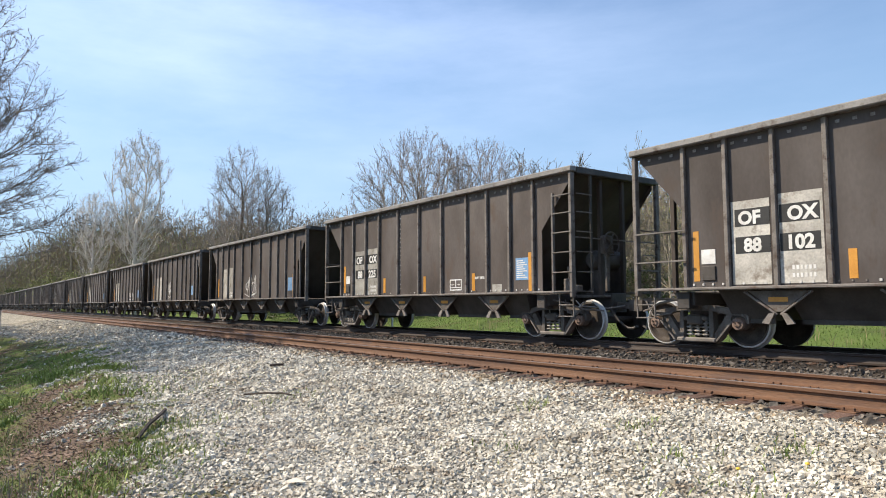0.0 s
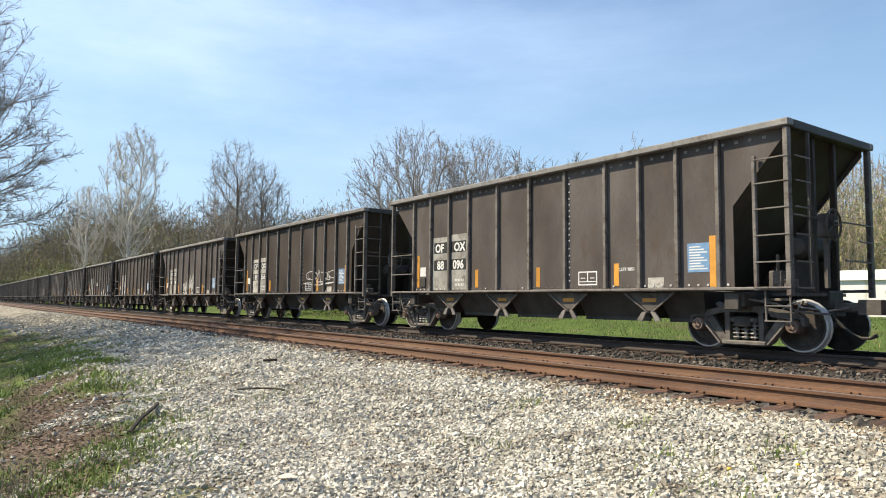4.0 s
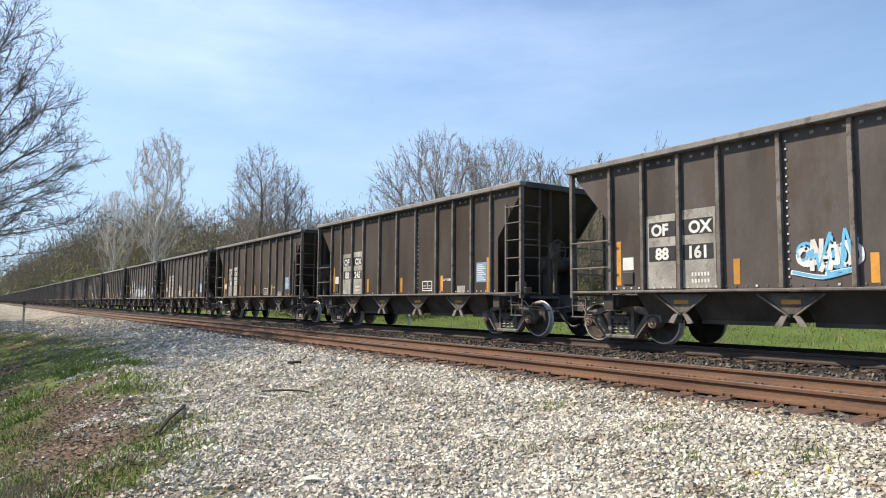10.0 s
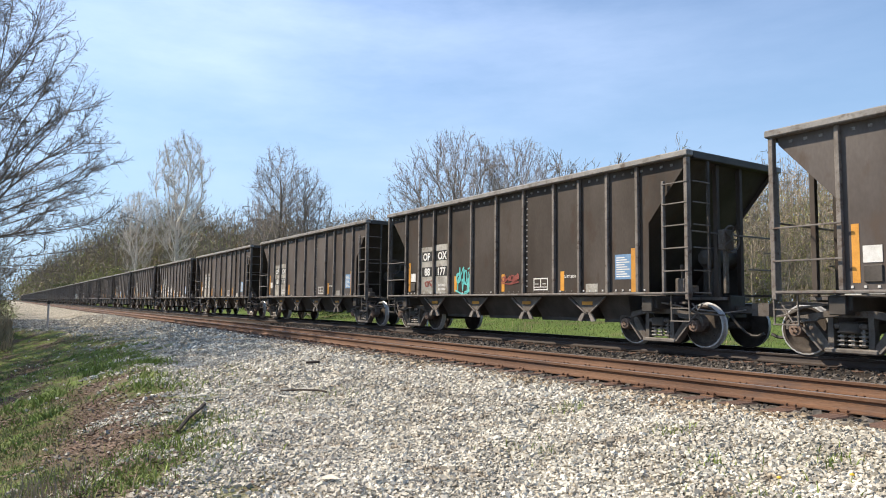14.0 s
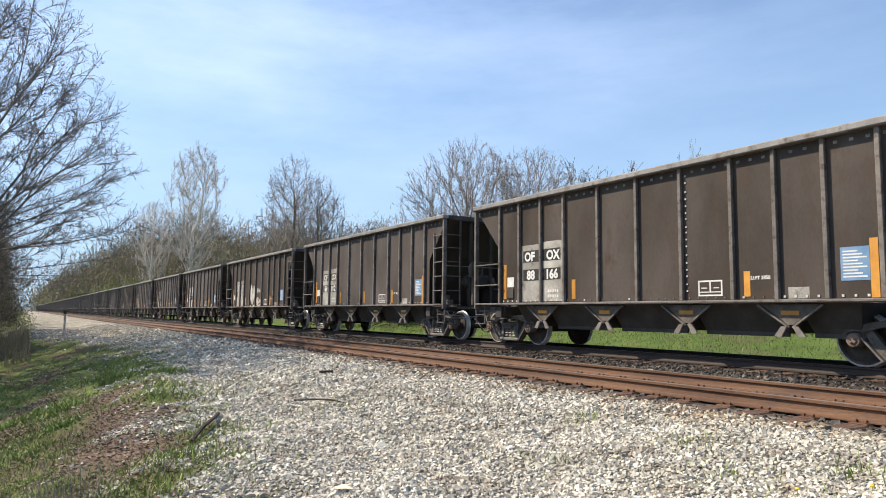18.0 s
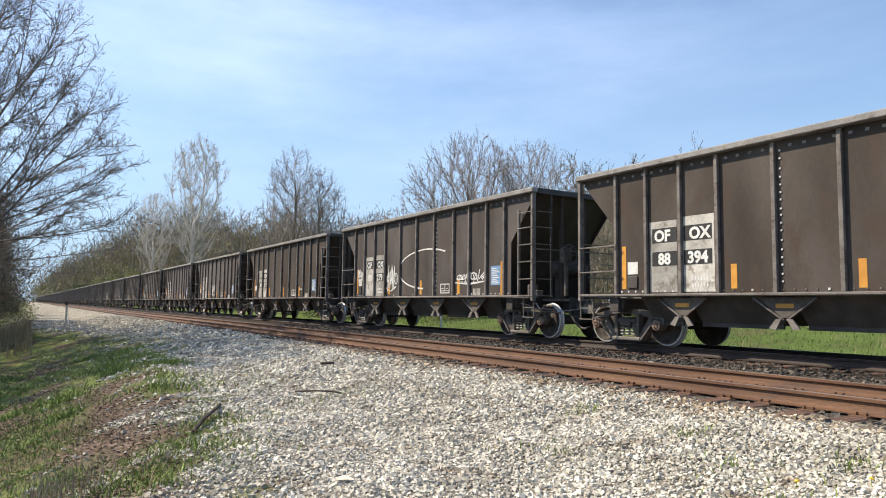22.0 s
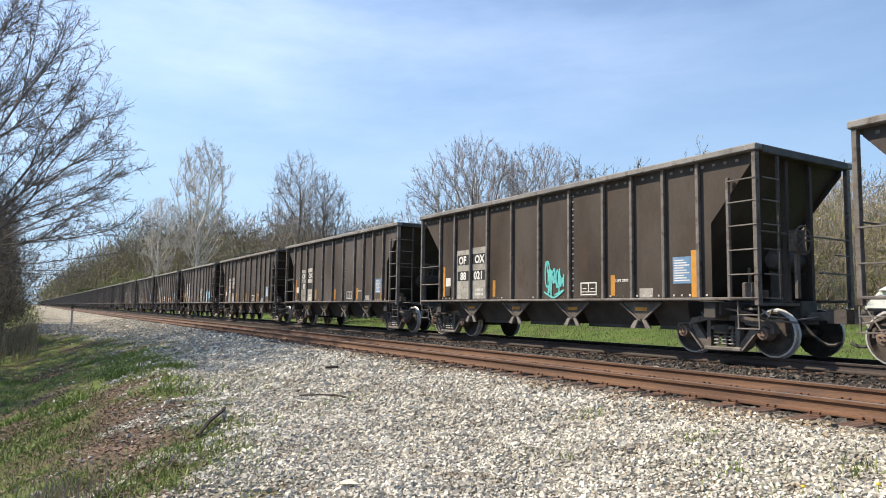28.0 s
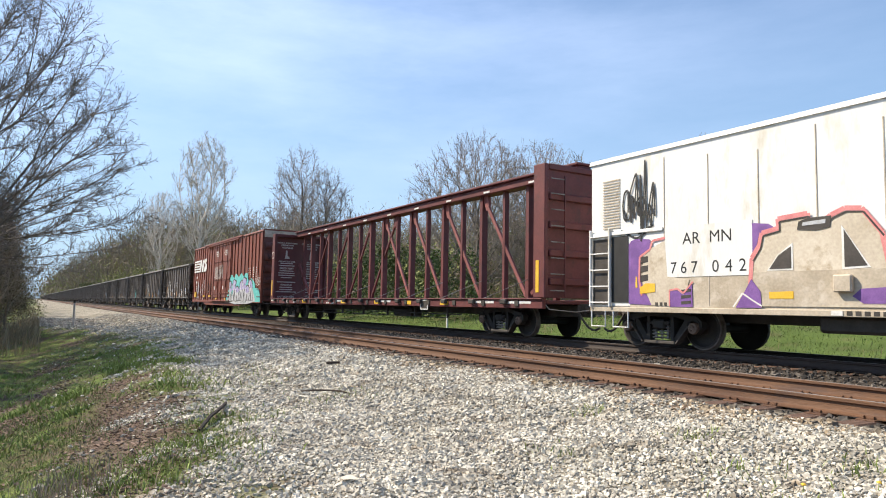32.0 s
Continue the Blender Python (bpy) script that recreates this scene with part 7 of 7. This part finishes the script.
def woods():
    rr = random.Random(21)
    rows = grow(4, 2300, ((2.4, 5.1), (3.8, 6.8), (5.9, 7.45), (7.6, 7.15), (9.2, 6.3), (11.4, 5.1), (13.6, 3.6), (16.0, 1.3)), 0.27, 0.34, 0.62, 0.0070, 0.0, 0.42, 0.0, 9, 0.50, 2, 0.08)
    big = make_tree("bare_tree", "large bare spreading tree with fine grey twigs", rows, M_BARK, M_BARK, 0.0046, (30000, 0.024, M_BUDRED, 1))
    place(big, -37.5, -6.9, 1.54, 40)
    rows = grow(9, 520, ((6, 1.4), (9, 2.8), (14, 4.2), (19, 5.1), (23, 5.0), (26, 4.1), (28, 2.5), (29.0, 1.0)), 0.42, 0.50, 0.42, 0.019, 0.0, 0.5, 1.0, 5, 1.2, 2)
    syc = make_tree("sycamore", "tall bare sycamore with pale white limbs", rows, M_PALE, M_PALE, 0.015)
    place(syc, -109.0, 22, 0.95, 20, 0.84)
    again(syc, -150, 22.5, 0.84, 150)
    rows = grow(15, 1500, ((2.6, 4.0), (4.6, 6.0), (8.0, 6.5), (11.2, 5.7), (13.8, 3.8), (15.4, 1.4)), 0.30, 0.36, 0.62, 0.0105, 0.0, 0.42, 0.1, 6, 0.62, 1, 0.12)
    oak = make_tree("bare_tree", "bare grey deciduous tree behind the tracks", rows, M_BARK, M_TWIGPALE, 0.0070, (2500, 0.04, M_BUD, 2))
    place(oak, -48.3, 32, 1.0, 0)
    again(oak, -46.0, 37, 0.97, 120)
    rows = grow(23, 850, ((3.5, 2.2), (6, 3.8), (10, 4.4), (14, 3.8), (16.5, 2.7), (18.2, 1.7), (19.0, 0.7)), 0.28, 0.78, 0.45, 0.0125, 0.0, 0.5, 1.0, 4, 1.0, 1)
    tall = make_tree("bare_tree", "bare upright tree with fine grey branches", rows, M_BARK2, M_TWIGPALE, 0.0085, (500, 0.05, M_BUD, 3))
    place(tall, -75.6, 26, 1.0, 0)
    again(tall, -73.2, 28.5, 0.85, 200)
    kid = ((0.8, 0.5), (2.5, 1.7), (5.5, 2.3), (8.5, 1.7), (10.3, 0.8), (11, 0.2))
    red = make_tree("young_tree", "thin young tree with reddish spring buds", grow(37, 90, kid, 0.09, 0.8, 0.7, 0.013, 0.03, 0.6, 1.5, 4, 0.9, 1), M_BARK2, M_BARK2, 0.012, (700, 0.030, M_BUDRED, 5))
    place(red, -40.8, 38, 1.25, 0)
    again(red, -38.5, 37, 1.12, 90)
    again(red, -36.2, 38, 1.15, 200)
    young = make_tree("young_tree", "slender young tree with greenish spring buds", grow(31, 90, kid, 0.09, 0.8, 0.6, 0.013, 0.02, 0.6, 1.3, 4, 0.9, 1), M_BARK2, M_BARK2, 0.012, (1100, 0.040, M_BUD, 4))
    place(young, -32.2, 41, 1.16, 0)
    wide = ((1.2, 1.0), (3.0, 2.6), (6.0, 3.2), (8.6, 2.5), (10.2, 1.3), (11, 0.3))
    grey = make_tree("young_tree", "leafless grey-brown young tree in the wood", grow(43, 130, wide, 0.11, 0.6, 0.6, 0.013, 0.0, 0.5, 1.2, 4, 0.8, 1), M_BARK, M_BARK2, 0.012, (500, 0.030, M_BUDRED, 6))
    place(grey, -56, 34, 1.0, 0)
    kinds = [grey, grey, red, young, grey, young]
    # the wood along the far side: nearer to the line as it runs away
    for i in range(84):
        yaw = 24 + 64.5 * ((i + rr.random()) / 84) ** 0.9
        deep = rr.random()
        y = (20 + 14 * deep) if yaw > 76 else (34 + 20 * deep)
        x = -y * math.tan(radians(yaw))
        far = math.hypot(x, y)
        tall_m = min(30, far * math.tan(radians(float(np.interp(yaw, SKYLINE[0], SKYLINE[1])) * rr.uniform(0.62, 1.0))))
        s = tall_m / 11
        again(rr.choice(kinds), x, y, s, rr.uniform(0, 360), s * rr.uniform(0.9, 1.2))
    # near side, far along the line
    for i in range(14):
        x = -85 - i * 26 + rr.uniform(-6, 6)
        s = rr.uniform(0.9, 1.5)
        again(rr.choice(kinds), x, rr.uniform(-16, -4), s, rr.uniform(0, 360), s)
    again(tall, -64, -8, 0.9, 40)
    for x, y, k in ((-42.5, -2.6, 0.62), (-45.5, -1.2, 0.55), (-48, -3.4, 0.8), (-52, -1.6, 0.75), (-41, -4.6, 0.6), (-56, -1.9, 0.7), (-63, -2.2, 0.8)):
        again(grey, x, y, k, rr.uniform(0, 360), k * 1.15)
    # the depth of the wood: countless leafless stems and upswept twigs behind the first trees
    g = np.random.default_rng(77)
    n = 5200
    yaw = 18 + 70.5 * g.random(n) ** 0.9
    y = np.where(yaw > 75, 26 + 22 * g.random(n), 46 + 34 * g.random(n))
    x = -y * np.tan(np.radians(yaw))
    far = np.hypot(x, y)
    top = np.minimum(30, far * np.tan(np.radians(np.interp(yaw, SKYLINE[0], SKYLINE[1]) * 0.88 + 0.6 * np.sin(yaw * 0.9) + 0.6 * np.sin(yaw * 2.3)))) * g.uniform(0.5, 1.05, n)
    z = ground_z(x, y)
    lean = g.normal(0, 0.05, (n, 2)) * top[:, None]
    wide = np.maximum(0.03, far * 0.0005)
    rows = np.stack([x, y, z, x + lean[:, 0], y + lean[:, 1], z + top, wide, wide * 0.4, 0 * x], -1)
    v, f = tubes(rows, 3)
    stuff_mesh("far_wood", v, f, M_BARK2, "leafless brown stems deep in the wood", "woods")
    k = 62
    t = g.uniform(0.12, 1.0, (n, k)) ** 0.8
    c = rows[:, None, 0:3] + (rows[:, None, 3:6] - rows[:, None, 0:3]) * t[..., None]
    c = (c + g.normal(0, 1, (n, k, 3)) * np.array([1, 1, 0.7]) * (far * 0.011)[:, None, None]).reshape(-1, 3)
    a = g.normal(size=c.shape) * 0.6 + np.array([0, 0, 0.8])
    a /= np.linalg.norm(a, axis=1, keepdims=True)
    b = np.cross(a, g.normal(size=c.shape))
    b /= np.linalg.norm(b, axis=1, keepdims=True)
    s = (np.repeat(far, k) * 0.0036 * g.uniform(0.4, 1.3, n * k))[:, None]
    w = (np.repeat(far, k) * 0.00042)[:, None]
    q = np.stack([c - a * s - b * w, c - a * s + b * w, c + a * s + b * w * 0.5, c + a * s - b * w * 0.5], 1)
    green = (g.random(n * k) < np.repeat(np.interp(yaw, [20, 50, 58, 67, 73, 80, 90], [0.62, 0.62, 0.78, 0.78, 0.5, 0.35, 0.3]), k)) & (c[:, 2] < np.repeat(z + top * 0.85, k))
    stuff_mesh("far_wood", q[~green], [(0, 1, 2, 3)], M_TWIGS, "fine brown twigs deep in the wood", "woods")
    stuff_mesh("far_wood", q[green], [(0, 1, 2, 3)], M_BUD, "yellow-green spring growth deep in the wood", "woods")


woods()


def leafy(name, label, seed, n, w, h, size, material, cone=False, stems=True):
    """A bush or small evergreen: stems and many small leaves in uneven clumps."""
    g = np.random.default_rng(seed)
    t = thing(name, label, "tree" if cone else "bush")
    k = 60 if cone else 26
    cz = g.random(k) ** (1.0 if cone else 0.8)
    rad = (1.05 - cz) * w if cone else w * np.sqrt(1 - (cz - 0.35) ** 2)
    a = g.uniform(0, 6.283, k)
    rr = rad * np.sqrt(g.random(k))
    c = np.stack([np.cos(a) * rr, np.sin(a) * rr, 0.08 * h + cz * h * 0.92], -1)
    pick = g.integers(0, k, n)
    p = c[pick] + g.normal(0, 1, (n, 3)) * np.array([w * 0.17, w * 0.17, h * 0.07])
    p[:, 2] = np.maximum(p[:, 2], 0.03)
    u = g.normal(size=(n, 3))
    u /= np.linalg.norm(u, axis=1, keepdims=True)
    v = np.cross(u, g.normal(size=(n, 3)))
    v /= np.linalg.norm(v, axis=1, keepdims=True)
    s = size * g.uniform(0.5, 1.3, n)[:, None]
    q = np.stack([p - u * s, p - v * s * 0.5, p + u * s, p + v * s * 0.5], 1)
    st = Build()
    if cone:
        part("trunk", Build().tube((0, 0, -0.2), (0, 0, h * 0.95), w * 0.07, 0.02, 7), M_BARK2, t)
    for i in range(k):
        st.tube((0, 0, 0.1 + c[i][2] * 0.45), c[i], 0.02, 0.006, 3, 0, False)
    tagged(part("stem_frame", st, M_BARK2, t), "", "", "", "stuff")
    tagged(part("foliage", piece_mesh("foliage", q, [(0, 1, 2, 3)], material), None, t), "", "", "", "stuff")
    return t


def undergrowth():
    rr = random.Random(8)
    ced = leafy("cedar", "brown-green evergreen with ragged outline by the line", 3, 9500, 2.3, 8.2, 0.062, M_CEDAR, True)
    place(ced, -46, -1.9, 1.0, 0)
    for x, y, s in ((-52, -1.7, 1.05), (-50, -4.0, 1.15), (-60, -1.8, 0.9), (-44, -4.8, 1.1), (-70, -2.0, 1.05), (-84, -2.2, 1.15)):
        again(ced, x, y, s, rr.uniform(0, 360))
    sh = leafy("bush", "fresh green spring bush at the wood edge", 5, 2200, 1.6, 2.6, 0.075, M_SHRUB)
    place(sh, -60, 24, 1.2, 0)
    by = leafy("bush", "yellow-green budding bush at the wood edge", 6, 1800, 1.7, 3.2, 0.07, M_BUD)
    place(by, -66, 26, 1.4, 0)
    for i in range(44):
        x = 10 - i * 3.2 + rr.uniform(-1.5, 1.5)
        y = (45 if x > -45 else 30) + rr.uniform(-3, 4)
        kind, size, spin = rr.choice([sh, sh, sh, by]), rr.uniform(0.8, 1.8) * (1.3 if x < -45 else 1.15), rr.uniform(0, 360)
        if abs(x + 18.5) > 7.5:
            again(kind, x, y, size, spin)
    for i in range(16):
        x = -130 - i * 18
        again(rr.choice([sh, by, by]), x, rr.uniform(18.5, 24), rr.uniform(1.5, 3.0), rr.uniform(0, 360))
    for i in range(12):
        x = -48 - i * 18
        again(rr.choice([sh, by]), x, rr.uniform(-6, -1.5), rr.uniform(0.6, 1.5), rr.uniform(0, 360))


undergrowth()


def white_house():
    """The white trailer home beyond the far side of the line."""
    h = thing("trailer_home", "white trailer home with small windows beyond the line", "house")
    h.location = (-17.5, 46, -1.15)
    b = Build().prism([(-5.2, 0.4), (5.2, 0.4), (5.2, 3.6), (-4.3, 3.6), (-5.2, 2.7)], "y", -2.0, 2.0)
    part("wall", b, M_REEFER, h, "white siding")
    b = Build().prism([(-2.2, 3.6), (2.2, 3.6), (0, 4.3)], "x", -4.3, 5.3)
    part("roof", b, M_REEFER, h)
    for x in (-2.6, 1.0, 3.6):
        w = part("window", Build().box(x - 0.45, x + 0.45, -2.03, -2.0, 2.0, 3.0), M_BLACK, h, "dark window")
        part("window_frame", Build().box(x - 0.02, x + 0.02, -2.05, -2.03, 2.0, 3.0), M_REEFER, w)
    part("skirt", Build().box(-5.1, 5.1, -1.95, 1.95, 0.0, 0.4), M_TAN, h)


white_house()


def small_things():
    st = thing("stick", "dark weathered wooden stick lying on the gravel", "stick")
    b = Build()
    b.pipe([(-8.45, 1.78, -0.62), (-9.0, 2.02, -0.56), (-9.7, 2.33, -0.55), (-10.3, 2.53, -0.58)], 0.026, 6)
    part("wood", b, M_STICK, st)
    for pts, r in (([(-10.4, 3.70, -0.47), (-10.0, 3.85, -0.42), (-9.75, 4.05, -0.41), (-9.5, 4.08, -0.41)], 0.014), ([(-13.05, 5.15, -0.29), (-12.88, 5.36, -0.27)], 0.026)):
        t = thing("twig", "thin dark twig on the gravel", "stick")
        part("wood", Build().pipe(pts, r, 5), M_STICK, t)
    z = float(ground_z(np.array([-5.4]), np.array([2.35]))[0])
    lf = thing("dead_leaf", "curled tan dead leaf lying on the gravel", "leaf")
    lf.matrix_basis = pose(-5.4, 2.35, z + 0.035, 8, -6, 35)
    b = Build()
    edge = [(0.085 * math.cos(q * 0.5236) * (1 + 0.25 * math.cos(q * 1.5708)), 0.05 * math.sin(q * 0.5236) * (1 + 0.2 * math.cos(q * 2.1))) for q in range(12)]
    b.add([(0, 0, 0.0)] + [(x, y, 0.25 * abs(y) + 0.1 * x * x) for x, y in edge], [(0, i + 1, (i + 1) % 12 + 1) for i in range(12)])
    part("blade", b, M_SAND, lf)
    for x, y in ((-2.70, 5.30), (-3.05, 4.95)):
        z = float(ground_z(np.array([x]), np.array([y]))[0])
        d = thing("dandelion", "yellow dandelion flower among the gravel", "flower")
        d.location = (x, y, z)
        part("stem", Build().tube((0, 0, -0.02), (0.01, 0, 0.07), 0.004, 0.003, 5), M_GRASS, d)
        part("flower_head", Build().lathe([(0.001, 0.066), (0.016, 0.068), (0.019, 0.076), (0.012, 0.084), (0.001, 0.086)], 9, (0.01, 0, 0), "z"), M_YELLOW, d)
    w = thing("marker_post", "slim white marker post in the grass beyond the line", "post")
    w.location = (-28.2, 17.2, -0.95)
    part("post", Build().box(-0.05, 0.05, -0.03, 0.03, -0.1, 1.5, 0.01), M_WHITE, w)
    s = thing("marker_stake", "grey metal marker stake with dark cap beside the line", "stake")
    z = float(ground_z(np.array([-41.0]), np.array([2.0]))[0])
    s.location = (-41.0, 2.0, z)
    part("post", Build().tube((0, 0, -0.1), (0, 0, 1.25), 0.05, 0.05, 8), M_PRINT, s)
    part("cap", Build().tube((0, 0, 1.25), (0, 0, 1.42), 0.07, 0.07, 8), M_DARK, s, "dark cap")


small_things()

# ---- what moves ----


# the train's small gain and loss against an even speed, in metres
LAG = [(0.0, -0.45), (0.5, -0.44), (1.0, -0.39), (1.5, -0.15), (2.0, 0.04), (3.0, 0.09), (3.5, 0.09), (6.0, 0.19), (8.0, 0.22), (10.0, 0.22), (12.0, 0.18), (13.0, 0.14), (14.0, 0.17), (17.0, 0.15), (19.0, 0.33), (20.0, 0.21), (21.0, 0.17), (22.0, 0.16), (24.0, 0.03), (25.0, -0.03), (28.0, -0.26), (29.0, -0.26), (30.0, -0.20), (31.0, -0.18), (32.0, -0.32)]


def motions():
    """The train rolls away towards -x at one speed; its wheels turn with it."""
    for ob, x0 in MOVERS:
        walk(ob, [(t, pose(x0 - SPEED * t + lag, TRAIN_Y, 0)) for t, lag in LAG])
    turn = math.degrees(SPEED / WHEEL_R / FPS)
    seen = {}
    for sets in SPINNERS:
        for w in sets:
            p = w.matrix_basis.translation.copy()
            key = round(p.x, 3)
            if key not in seen:
                walk(w, [(i / FPS, pose(p.x, p.y, p.z, 0, -turn * i, 0)) for i in range(frame(32.0))])
                seen[key] = w.animation_data
            else:
                w.rotation_mode = "QUATERNION"
                w.animation_data_create()
                w.animation_data.action = seen[key].action
                w.animation_data.action_slot = seen[key].action_slot


motions()
